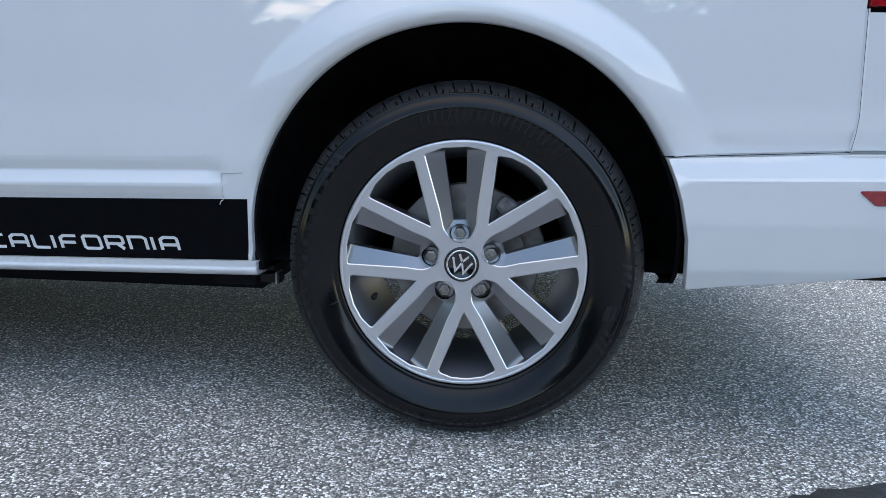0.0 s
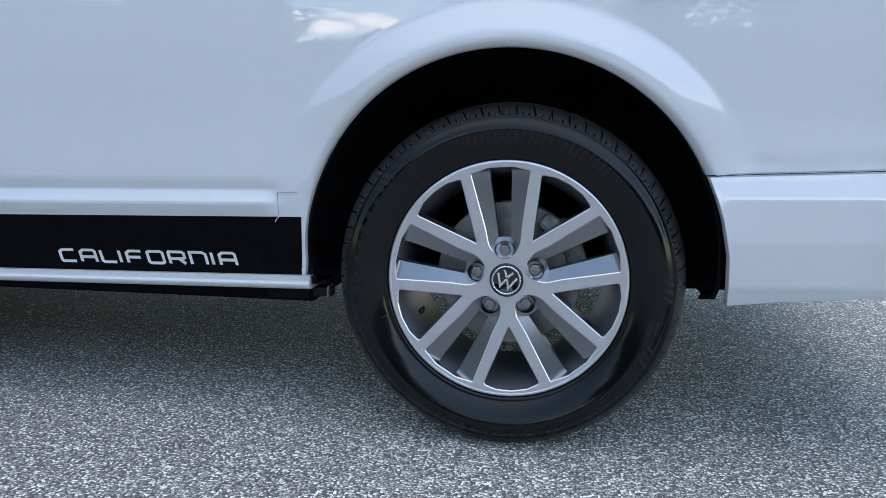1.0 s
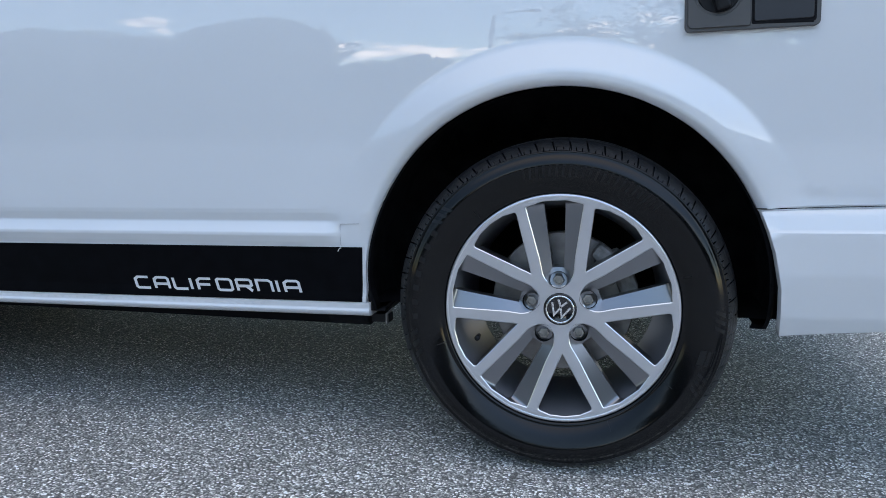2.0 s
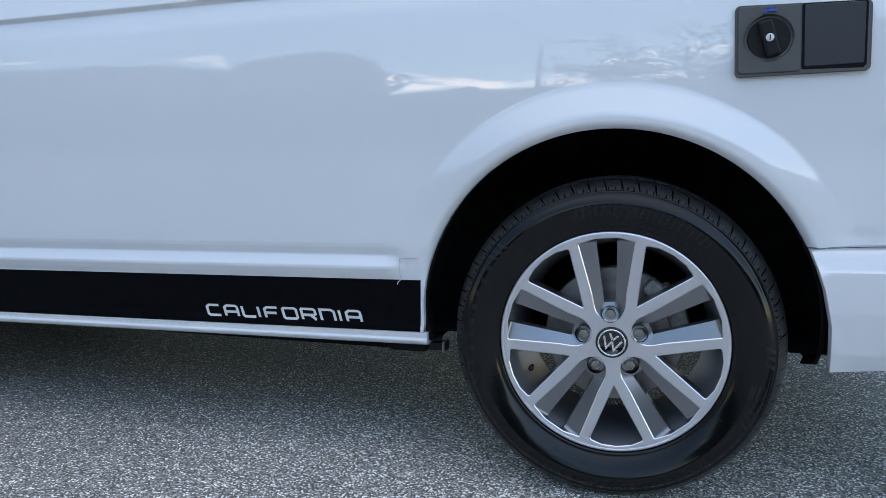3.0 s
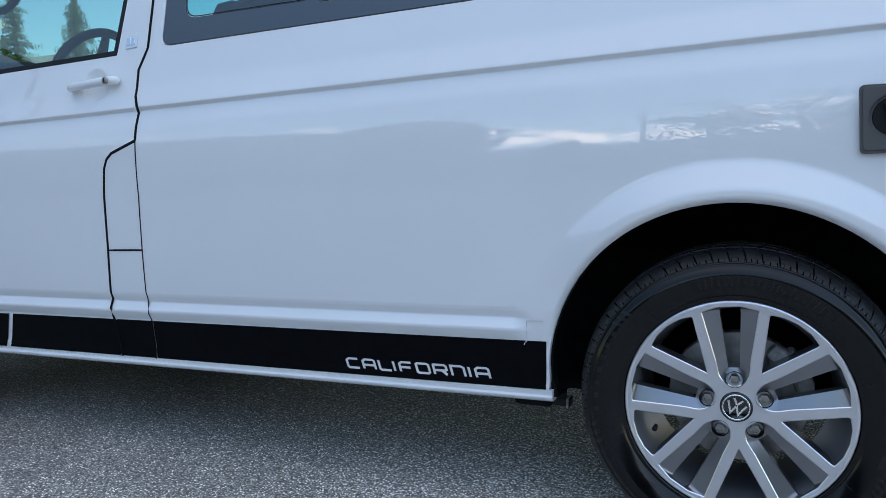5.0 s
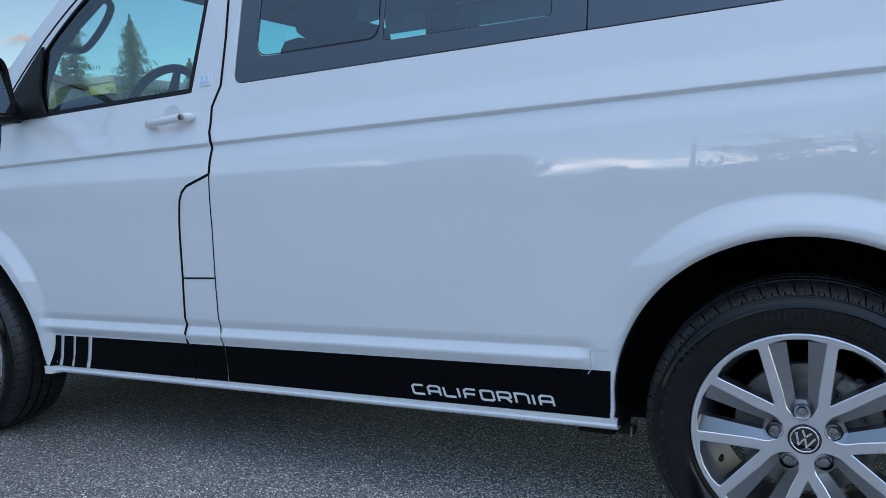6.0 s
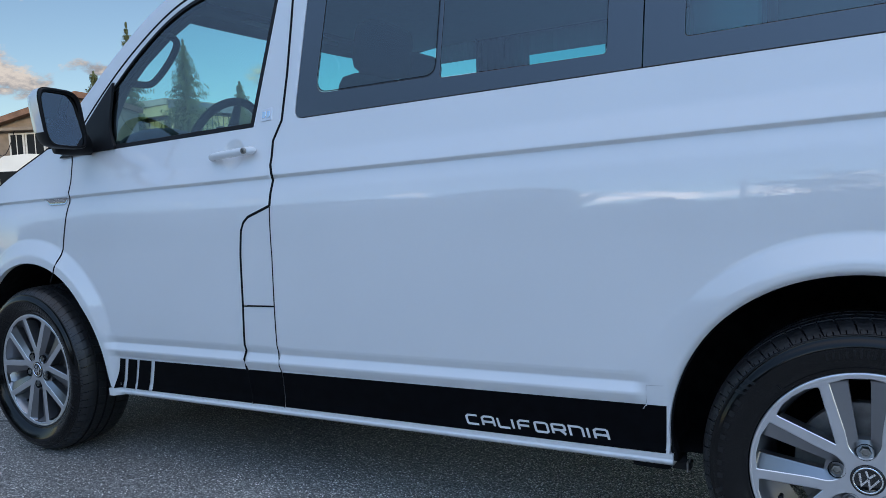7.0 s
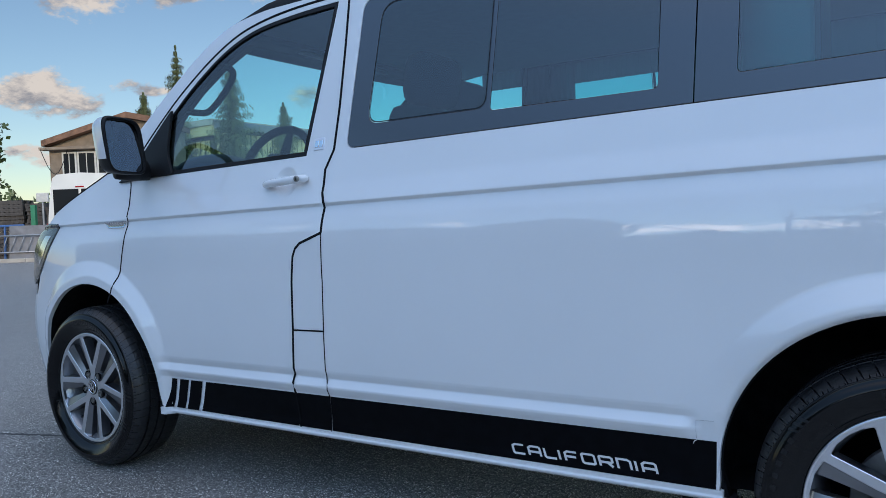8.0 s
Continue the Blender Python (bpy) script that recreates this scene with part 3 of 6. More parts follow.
def stone_chips():
    """Loose and half-bedded pale chips that stand proud of the asphalt beside the van."""
    g = np.random.default_rng(9)
    n = 15000
    x, y = g.uniform(-1.9, 1.3, n), -1.0 + 1.6 * g.uniform(0, 1, n) ** 0.8
    size = g.uniform(0.0010, 0.0024, n) * (1 + 0.9 * (g.uniform(0, 1, n) > 0.96))
    turn = g.uniform(0, 2 * math.pi, n)
    verts, faces = [], []
    for k in range(n):
        c, s, r = math.cos(turn[k]), math.sin(turn[k]), size[k]
        b = len(verts)
        for u, v, w in ((1, 0, 0.1), (0, 0.75, 0.0), (-1.1, 0.1, 0.15), (-0.1, -0.8, 0.05), (g.uniform(-0.3, 0.3), g.uniform(-0.3, 0.3), g.uniform(0.45, 0.8))):
            verts.append((x[k] + r * (u * c - v * s), y[k] + r * (u * s + v * c), r * w))
        faces += [[b, b + 1, b + 4], [b + 1, b + 2, b + 4], [b + 2, b + 3, b + 4], [b + 3, b, b + 4]]
    ob = raw("stone_chips", verts, faces, CHIP)
    tagged(ob, "pale stone chips bedded in the asphalt", "gravel", kind="stuff")


def chip_material():
    """Each chip has its own grey."""
    m = material("stone_chip", (0.3, 0.3, 0.3), rough=0.55)
    nt = m.node_tree
    geo, r = nt.nodes.new("ShaderNodeNewGeometry"), nt.nodes.new("ShaderNodeValToRGB")
    r.color_ramp.elements[0].color, r.color_ramp.elements[1].color = (0.10, 0.097, 0.092, 1), (0.62, 0.60, 0.57, 1)
    nt.links.new(geo.outputs["Random Per Island"], r.inputs[0])
    nt.links.new(r.outputs[0], nt.nodes["Principled BSDF"].inputs["Base Color"])
    return m


CHIP = chip_material()
stone_chips()

# ---- the camper van ----
van = thing("camper_van", (-1.45, 0.95, 0.0), "white camper van parked on asphalt, black side stripe", "van")

REAR_GAP = [(-1.676, 0.303), (-1.661, 0.453), (-1.665, 0.499), (-1.662, 0.646), (-1.657, 0.811), (-1.663, 0.974), (-1.660, 1.076),
            (-1.672, 1.105), (-1.674, 1.184), (-1.645, 1.248), (-1.640, 1.40), (-1.643, 1.60), (-1.650, 1.795)]
FLAP_GAP = [(-1.818, 0.302), (-1.819, 0.435), (-1.812, 0.492), (-1.802, 0.644), (-1.797, 0.809), (-1.790, 0.895), (-1.779, 0.922), (-1.759, 0.940), (-1.663, 0.974)]
DOOR_GAP = [(-2.795, 1.235), (-2.778, 1.186), (-2.754, 1.04), (-2.752, 1.022), (-2.760, 0.929), (-2.779, 0.813), (-2.812, 0.742)]
ROOF_Z = 1.812
DOOR_TOP = [(-1.655, 1.795), (-1.90, 1.788), (-2.08, 1.768), (-2.22, 1.730), (-2.36, 1.655), (-2.52, 1.535), (-2.68, 1.385), (-2.795, 1.260)]
PILLAR_TOP = [(-1.655, ROOF_Z), (-1.95, ROOF_Z), (-2.10, 1.808), (-2.27, 1.778), (-2.42, 1.700), (-2.60, 1.565), (-2.78, 1.420), (-2.98, 1.275)]
FRONT_GLASS = [(-1.772, 1.238), (-1.700, 1.770), (-1.90, 1.763), (-2.08, 1.745), (-2.20, 1.712), (-2.32, 1.652), (-2.46, 1.548), (-2.60, 1.415), (-2.70, 1.310), (-2.735, 1.262), (-2.735, 1.212)]


def smooth_line(pts, n=5):
    """A curve through the points (Catmull-Rom)."""
    p = [pts[0]] + list(pts) + [pts[-1]]
    out = []
    for a, b, c, d in zip(p, p[1:], p[2:], p[3:]):
        for k in range(n):
            t = k / n
            out.append(tuple(0.5 * (2 * q1 + (q2 - q0) * t + (2 * q0 - 5 * q1 + 4 * q2 - q3) * t * t + (3 * q1 - q0 - 3 * q2 + q3) * t ** 3) for q0, q1, q2, q3 in zip(a, b, c, d)))
    return out + [tuple(pts[-1])]


DOOR_TOP, PILLAR_TOP = smooth_line(DOOR_TOP), smooth_line(PILLAR_TOP)
FRONT_GLASS = FRONT_GLASS[:1] + smooth_line(FRONT_GLASS[1:-1]) + FRONT_GLASS[-1:]
REAR_GLASS_LEFT, GLASS_SPLIT, REAR_GLASS_RIGHT = -1.592, -0.473, 0.60


def glass_low(x):
    return 1.277 + 0.0185 * x


def skin(name, outline, m=PAINT, holes=(), parent=None, label="", gap=0.0022, flange=0.02, fine=1.0, proud=0.0, surf=side_y, step=0.02, pad=None, far=False):
    xs, zs = [p[0] for p in outline], [p[1] for p in outline]
    grid = body_grid(min(xs), max(xs), min(zs), max(zs), dx=0.025 * fine, fine=fine) if pad is None else pad
    v, f, n = sheet(outline, holes, surf, grid, step=step * fine, flange=flange, shrink=gap, proud=proud, mirror=WIDTH if far else None)
    return raw(name, v, f, m, parent or van, label, normals=n)


def line(fn, x0, x1, n=12):
    return [(x0 + (x1 - x0) * k / n, fn(x0 + (x1 - x0) * k / n)) for k in range(n + 1)]


REAR_GLASS = rounded([(REAR_GLASS_LEFT, glass_low(REAR_GLASS_LEFT)), (REAR_GLASS_RIGHT, glass_low(REAR_GLASS_RIGHT)), (REAR_GLASS_RIGHT - 0.06, 1.755), (-1.578, 1.755)], [0.035, 0.09, 0.09, 0.05], 6)

rear_arch_right = [p for p in arc("rear", 25.6, 180, 60)]
side_outline = (REAR_GAP + [(-1.0, ROOF_Z), (0.2, ROOF_Z), (0.86, ROOF_Z - 0.01), (0.80, 1.25), (0.70, 1.20), (0.675, 0.80), (0.681, 0.62), (0.677, 0.562)]
                + [(0.55, 0.556), (0.42, 0.551)] + rear_arch_right + [(-0.4180, 0.345)] + line(stripe_low, -0.421, -1.665)[:-1])
door_outline = FLAP_GAP + REAR_GAP[6:] + DOOR_TOP[1:] + DOOR_GAP + arc("front", 66, 0, 30) + [(-2.560, 0.30)] + line(stripe_low, -2.55, -1.83)
flap_upper = [(-1.663, 0.974), (-1.759, 0.940), (-1.779, 0.922), (-1.790, 0.895), (-1.797, 0.809), (-1.802, 0.647), (-1.662, 0.650), (-1.657, 0.811)]
flap_lower = [(-1.802, 0.643), (-1.812, 0.492), (-1.819, 0.435), (-1.818, 0.302), (-1.676, 0.304), (-1.661, 0.453), (-1.665, 0.499), (-1.662, 0.646)]
fender_outline = DOOR_GAP[::-1] + [(-2.80, 1.262), (-2.98, 1.250), (-3.16, 1.180), (-3.40, 1.092), (-3.455, 1.03), (-3.51, 0.86), (-3.55, 0.72), (-3.56, 0.60), (-3.56, 0.45), (-3.54, 0.32), (-3.50, 0.255), (-3.375, 0.255)] + arc("front", 190, 66, 60)[1:-1]
pillar_outline = DOOR_TOP[::-1][:-1] + [(-1.657, 1.797)] + PILLAR_TOP + [(-2.985, 1.262), (-2.81, 1.268)]

for far in (False, True):
    fine = 2.4 if far else 1.0
    skin("side_panel", side_outline, holes=[REAR_GLASS], fine=fine, far=far)
    cup = [(-1.852 + 0.0535 * math.cos(a), 1.150 + 0.0535 * math.sin(a)) for a in np.linspace(0, 2 * math.pi, 40, endpoint=False)]
    door = skin("front_door", door_outline, holes=[FRONT_GLASS] if far else [FRONT_GLASS, cup], fine=fine, far=far, gap=0.003)
    if not far:
        left_door = door
    skin("fuel_flap", flap_upper, fine=fine, far=far)
    skin("pillar_panel", flap_lower, fine=fine, far=far)
    skin("fender", fender_outline, fine=fine, far=far)
    skin("roof_pillar", pillar_outline, fine=fine, far=far)
    # sill lip below the doors
    sill = line(stripe_low, -2.575, -0.414) + line(lambda x: 0.300 + 0.0150 * x, -0.414, -2.575)
    rows = np.array([(x, zr + 0.0140 * x) for x in np.arange(-2.57, -0.41, 0.02 * fine) for zr in np.arange(0.294, 0.336, 0.0013)])
    skin("sill", sill, fine=fine, far=far, gap=0.0008, flange=0.05, step=0.004, pad=rows)
    # rear corner, tail lamp and rear pillar
    skin("rear_corner", [(0.677, 0.562), (0.681, 0.62), (0.677, 0.795), (0.93, 0.795), (0.94, 0.5665)], fine=fine, far=far)
    skin("tail_light", [(0.677, 0.803), (0.70, 1.20), (0.80, 1.25), (0.92, 1.25), (0.925, 0.803)], RED_LENS, fine=fine, far=far, proud=0.004)
    skin("rear_pillar", [(0.80, 1.256), (0.86, 1.80), (0.90, 1.80), (0.92, 1.256)], fine=fine, far=far)
    # added inner skin behind the gaps, black to give them their shade
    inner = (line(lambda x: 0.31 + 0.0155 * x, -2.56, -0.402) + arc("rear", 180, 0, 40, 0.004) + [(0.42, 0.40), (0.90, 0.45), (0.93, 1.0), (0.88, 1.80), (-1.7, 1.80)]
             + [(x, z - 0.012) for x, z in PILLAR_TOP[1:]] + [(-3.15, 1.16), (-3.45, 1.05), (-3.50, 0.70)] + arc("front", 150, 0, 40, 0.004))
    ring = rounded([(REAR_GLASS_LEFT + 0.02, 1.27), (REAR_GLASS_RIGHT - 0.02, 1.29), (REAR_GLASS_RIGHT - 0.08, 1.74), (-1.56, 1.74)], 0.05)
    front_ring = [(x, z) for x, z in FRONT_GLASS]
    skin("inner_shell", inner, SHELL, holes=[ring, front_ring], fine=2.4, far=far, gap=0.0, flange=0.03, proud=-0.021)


# bumper: its own face below the tucked panel
def bumper_y(x, z):
    x, z = np.asarray(x, float), np.asarray(z, float)
    top = 0.549 + 0.02 * (x - 0.40)
    d = top - z
    y = np.interp(d, [0, 0.004, 0.038, 0.041, 0.046, 0.12, 0.20, 0.30], [0.033, 0.0285, 0.0165, 0.0125, 0.0122, 0.018, 0.035, 0.075])
    return y + 0.55 * np.maximum(0, x - 0.70) ** 2


def bumper_grid(x0, x1, z0, z1):
    """Rows that follow the bumper's sloping top edge."""
    drops = np.concatenate([np.arange(-0.02, 0.062, 0.0025), np.arange(0.066, 0.27, 0.012)])
    pts = np.array([(x, 0.549 + 0.02 * (x - 0.40) - d) for x in np.arange(x0, x1, 0.02) for d in drops])
    return pts[(pts[:, 1] > z0) & (pts[:, 1] < z1)]


for far in (False, True):
    out = [(0.363, 0.545), (0.42, 0.5475), (0.55, 0.5525), (0.68, 0.558), (0.95, 0.562), (0.95, 0.365), (0.76, 0.345), (0.60, 0.325), (0.50, 0.316), (0.412, 0.305), (0.405, 0.40), (0.389, 0.47)]
    skin("rear_bumper", out, far=far, surf=bumper_y, pad=bumper_grid(0.36, 0.96, 0.29, 0.58), gap=0.0018, flange=0.03)
    refl = rounded([(0.681, 0.496), (0.93, 0.502), (0.93, 0.476), (0.709, 0.473)], 0.004, 3)
    skin("reflector", refl, RED_LENS, far=far, surf=bumper_y, pad=bumper_grid(0.68, 0.94, 0.47, 0.51), gap=0.0, flange=0.004, proud=0.003)


# roof, tail, nose
def loft(name, sections, m, label="", parent=None, smooth=True):
    n = len(sections[0])
    verts = [p for s in sections for p in s]
    faces = [[a * n + k, a * n + k + 1, (a + 1) * n + k + 1, (a + 1) * n + k] for a in range(len(sections) - 1) for k in range(n - 1)]
    return raw(name, verts, faces, m, parent or van, label, smooth=smooth)


def roof_section(x, z, crown=0.10, n=24):
    y0 = float(side_y(x, z)) + 0.002
    out = []
    for k in range(n + 1):
        t = k / n
        y = y0 + (WIDTH - 2 * y0) * t
        s = 1 - abs(2 * t - 1) ** 3.2
        out.append((x, y, z + crown * s))
    return out


loft("roof", [roof_section(x, z) for x, z in [(0.90, 1.80), (0.5, ROOF_Z), (-0.5, ROOF_Z), (-1.5, ROOF_Z), (-1.95, ROOF_Z), (-2.10, 1.808), (-2.24, 1.785)]], PAINT)
# rising roof with a dark rounded front edge
def pop_section(x, lift, inset):
    y0 = float(side_y(x, 1.80)) + inset
    out = []
    for k in range(25):
        t = k / 24
        y = y0 + (WIDTH - 2 * y0) * t
        s = 1 - abs(2 * t - 1) ** 5
        out.append((x, y, 1.812 - 0.40 * max(0.0, -2.20 - x) + lift * (0.25 + 0.75 * s)))
    return out


pop = [pop_section(x, l, i) for x, l, i in [(-2.395, -0.010, 0.06), (-2.36, 0.020, 0.04), (-2.27, 0.062, 0.03), (-2.08, 0.112, 0.022), (-1.6, 0.15, 0.02), (-0.6, 0.16, 0.02), (0.4, 0.155, 0.02), (0.70, 0.12, 0.03), (0.78, 0.0, 0.06)]]
loft("rising_roof", [[(s[0][0], s[0][1], s[0][2] - 0.03)] + s + [(s[-1][0], s[-1][1], s[-1][2] - 0.03)] for s in pop], PLASTIC, "black rising roof with a rounded front edge")


def tail_section(z, n=20):
    y0 = float(side_y(0.90, z)) + 0.01
    return [(0.905 + 0.075 * (1 - abs(2 * k / n - 1) ** 4) - 0.10 * max(0, (z - 1.2)) * 0.5, y0 + (WIDTH - 2 * y0) * k / n, z) for k in range(n + 1)]


loft("tailgate", [tail_section(z) for z in (0.56, 0.8, 1.0, 1.2, 1.26)], PAINT)
loft("rear_window", [tail_section(z) for z in (1.262, 1.45, 1.70)], CERAMIC)
loft("tailgate_top", [tail_section(z) for z in (1.702, 1.76, 1.80)], PAINT)
loft("bumper_rear_face", [[(0.95 + 0.06 * (1 - abs(2 * k / 20 - 1) ** 6), 0.05 + 1.80 * k / 20, z) for k in range(21)] for z in (0.36, 0.45, 0.52, 0.56)], PAINT)


def front_x(z):
    """How far forward the middle of the nose reaches."""
    return float(np.interp(z, [0.2, 0.35, 0.55, 0.8, 1.0, 1.1], [-3.84, -3.90, -3.905, -3.86, -3.80, -3.72]))


def nose_section(z, x0, n=28):
    y0 = float(side_y(x0, z))
    xf = front_x(z)
    out = []
    for k in range(n + 1):
        w = math.cos(math.pi * k / n)
        w = math.copysign(1 - (1 - abs(w)) ** 1.5, w)
        out.append((x0 + (xf - x0) * (1 - abs(w) ** 7), WIDTH / 2 - (WIDTH / 2 - y0) * w, z))
    return out


loft("front_bumper", [nose_section(z, x) for z, x in [(0.25, -3.48), (0.30, -3.52), (0.36, -3.535), (0.45, -3.545), (0.52, -3.55), (0.58, -3.55), (0.63, -3.55), (0.672, -3.55), (0.715, -3.54)]], PAINT)
loft("grille", [nose_section(z, x) for z, x in [(0.717, -3.56), (0.80, -3.58), (0.90, -3.60), (1.00, -3.60)]], GLOSS_BLACK)
# headlamp set back from the fender edge
lamp_out = rounded([(-3.315, 1.030), (-3.345, 0.965), (-3.43, 0.880), (-3.53, 0.805), (-3.62, 0.765), (-3.71, 0.80), (-3.72, 0.90), (-3.60, 0.995), (-3.45, 1.035)], 0.014)
for far in (False, True):
    lamp = skin("headlight", lamp_out, LENS, far=far, proud=0.005, label="clear headlight with a dark housing")
    skin("headlight_rim", [(-3.55 + (x + 3.55) * 1.06, 0.90 + (z - 0.90) * 1.09) for x, z in lamp_out], GLOSS_BLACK, far=far, proud=0.0035, parent=lamp)
    bulb = rounded([(-3.37, 0.99), (-3.44, 0.905), (-3.52, 0.85), (-3.56, 0.90), (-3.46, 0.99)], 0.012)
    skin("headlight_lens", bulb, CHROME, far=far, proud=0.0068, parent=lamp, flange=0.003)


def hood_section(x, z, crown, n=20):
    y0 = float(side_y(x, z)) + 0.004
    return [(x - 0.16 * (1 - (2 * k / n - 1) ** 2), y0 + (WIDTH - 2 * y0) * k / n, z + crown * (1 - abs(2 * k / n - 1) ** 2.5)) for k in range(n + 1)]


loft("hood", [hood_section(x, z, c) for x, z, c in [(-2.99, 1.250, 0.03), (-3.16, 1.182, 0.05), (-3.30, 1.130, 0.055), (-3.42, 1.086, 0.05), (-3.53, 1.022, 0.03), (-3.60, 0.99, 0.0)]], PAINT)


def screen_section(x, z, n=20):
    y0 = float(side_y(x, z)) + 0.012
    return [(x - 0.17 * (1 - (2 * k / n - 1) ** 2), y0 + (WIDTH - 2 * y0) * k / n, z + 0.035 * (1 - (2 * k / n - 1) ** 2)) for k in range(n + 1)]


loft("windscreen", [screen_section(x, z) for x, z in PILLAR_TOP[::-1][:26:5]], CLEAR, "clear green-tinted windscreen").visible_shadow = False
loft("floor_pan", [[(x, y, (0.205 if abs(y - 0.95) < 0.62 else 0.30) if -2.5 < x < -0.4 else 0.32) for y in (0.13, 0.30, 0.35, 0.95, 1.55, 1.60, 1.77)] for x in (-3.5, -2.55, -2.45, -1.5, -0.50, -0.38, 0.42, 0.9)], SHELL, smooth=False)

# wheel housings and wheels
def wheel_house(which, xc):
    _, zc, r = ARCH[which]
    prof = [(r - 0.003, 0.045), (r + 0.004, 0.08), (r + 0.02, 0.16), (r + 0.02, 0.38), (0.02, 0.40)]
    verts, faces = [], []
    n = 48
    for k in range(n + 1):
        a = radians(-25 + 230 * k / n)
        for rr, y in prof:
            px, pz = xc + rr * math.cos(a), max(0.27 if math.cos(a) < 0 and xc < -1 else 0.305, zc + rr * math.sin(a))
            verts.append((px, max(y, float(side_y(px, pz)) + 0.014), pz))
    m = len(prof)
    for k in range(n):
        for j in range(m - 1):
            faces.append([k * m + j, k * m + j + 1, (k + 1) * m + j + 1, (k + 1) * m + j])
    for far in (False, True):
        vv = [(x, WIDTH - y, z) for x, y, z in verts] if far else verts
        raw("wheel_house", vv, faces, LINER, van, smooth=True)


wheel_house("rear", -0.007)
wheel_house("front", -2.985)

RIM_R = 0.2325
CHAMFER = material("bright_chamfer", (0.74, 0.75, 0.77), rough=0.28, metal=0.9)


def face_y(x, z):
    r = np.hypot(x, z)
    return 0.044 + 0.011 * (1 - np.clip(r / 0.215, 0, 1)) ** 1.0 - 0.002 * ease(r, 0.212, 0.227)


def polar(r, a):
    return (r * math.cos(radians(a)), r * math.sin(radians(a)))


def wheel(xc, far=False, turn=0.0, detail=True, phase=94.0, out=0.0):
    """A wheel about its hub: barrel > tyre, spokes, bolts, cap, brake."""
    def put(v):
        x, y, z = v
        y -= out
        if far:
            y = WIDTH - y
        c, s = math.cos(radians(turn)), math.sin(radians(turn))
        yy = y - (WIDTH - 0.16 if far else 0.16)
        return (xc + x * c - yy * s, (WIDTH - 0.16 if far else 0.16) + x * s + yy * c, HUB_Z + z)

    def add(name, verts, faces, m, parent, label="", normals=None, smooth=False):
        if far:
            faces = [f[::-1] for f in faces]
            normals = [(a, -b, c) for a, b, c in normals] if normals else None
        if normals and turn:
            c, s = math.cos(radians(turn)), math.sin(radians(turn))
            normals = [(a * c - b * s, a * s + b * c, d) for a, b, d in normals]
        return raw(name, [put(v) for v in verts], faces, m, parent, label, normals, smooth)

    # barrel with its rolled outer flange
    prof = [(0.2268, 0.0445), (0.2290, 0.0420), (RIM_R, 0.0420), (0.2345, 0.047), (0.2335, 0.056), (0.222, 0.062), (0.216, 0.075), (0.205, 0.15), (0.202, 0.22), (0.222, 0.235), (0.234, 0.238)]
    v, f = lathe(prof, 96)
    body = add("wheel", v, f, BARREL, van, "silver alloy wheel with five machined twin spokes", smooth=True)
    v, f = lathe([(0.2235, 0.0458), (0.2262, 0.0428), (0.2285, 0.0412), (RIM_R - 0.0012, 0.0412), (RIM_R + 0.0010, 0.0428)], 120)
    add("rim_flange", v, f, CHAMFER, body, smooth=True)
    v, f = lathe([(0.2268, 0.0450), (0.2215, 0.056), (0.212, 0.080), (0.197, 0.15), (0.196, 0.225)], 96)
    add("barrel", v, [q[::-1] for q in f], BARREL, body, smooth=True)
    # tyre: sidewall and ribbed tread
    wall = [(0.2325, 0.060), (0.2350, 0.045), (0.2385, 0.0385), (0.2420, 0.0400), (0.2450, 0.0375), (0.2500, 0.0330), (0.2620, 0.0262), (0.2780, 0.0185), (0.2880, 0.0155), (0.2980, 0.0165),
            (0.3070, 0.0225), (0.3140, 0.0300), (0.3150, 0.0295), (0.3175, 0.0305), (0.3180, 0.0335), (0.3240, 0.0400), (0.3300, 0.0480), (0.3350, 0.0570)]
    v, f = lathe(wall, 160)
    tyre = add("tyre", v, f, RUBBER, van, "black rubber tyre with a glossy sidewall", smooth=True)
    v, f = lathe([(0.3350, 0.247), (0.318, 0.262), (0.29, 0.268), (0.25, 0.26), (0.234, 0.245)], 64)
    add("inner_sidewall", v, f, RUBBER, tyre, smooth=True)
    crown = [(0.3180, 0.0335), (0.3240, 0.0400), (0.3305, 0.0485), (0.3360, 0.0580), (0.3395, 0.070), (0.3415, 0.086), (0.3330, 0.0865), (0.3330, 0.0955), (0.3425, 0.096), (0.3430, 0.128),
             (0.3340, 0.1285), (0.3340, 0.138), (0.3430, 0.1385), (0.3430, 0.170), (0.3340, 0.1705), (0.3340, 0.180), (0.3425, 0.1805), (0.3415, 0.215), (0.3395, 0.232), (0.3350, 0.247)]
    # shoulder blocks parted by slanted cuts, each with a fine slit in its middle
    blocks, v, f = 62, [], []
    pitch = 2 * math.pi / blocks
    places = [(-0.055, 0.0), (0.0, 1.0), (0.055, 0.0), (0.25, 0.0), (0.50, 0.0), (0.75, 0.0)]
    deep = [0.0, 0.002, 0.004, 0.005, 0.005, 0.005, 0, 0, 0.004, 0.0045, 0, 0, 0.004, 0.0045, 0, 0, 0.006, 0.0065, 0.006, 0.003]
    for k in range(blocks):
        for at, dig in places:
            for (r, y), d in zip(crown, deep):
                slant = 0.42 * pitch * (y - 0.0335) / 0.06 if y < 0.0905 else (0.42 * 0.9 - (y - 0.0905) * 5.0) * pitch
                a = (k + at) * pitch + slant
                if dig == 0.5 and y < 0.045:
                    d = 0.0
                v.append(((r - d * dig) * math.cos(a), y + (0.35 * d * dig if y < 0.06 else 0), (r - d * dig) * math.sin(a)))
    cols, m = blocks * len(places), len(crown)
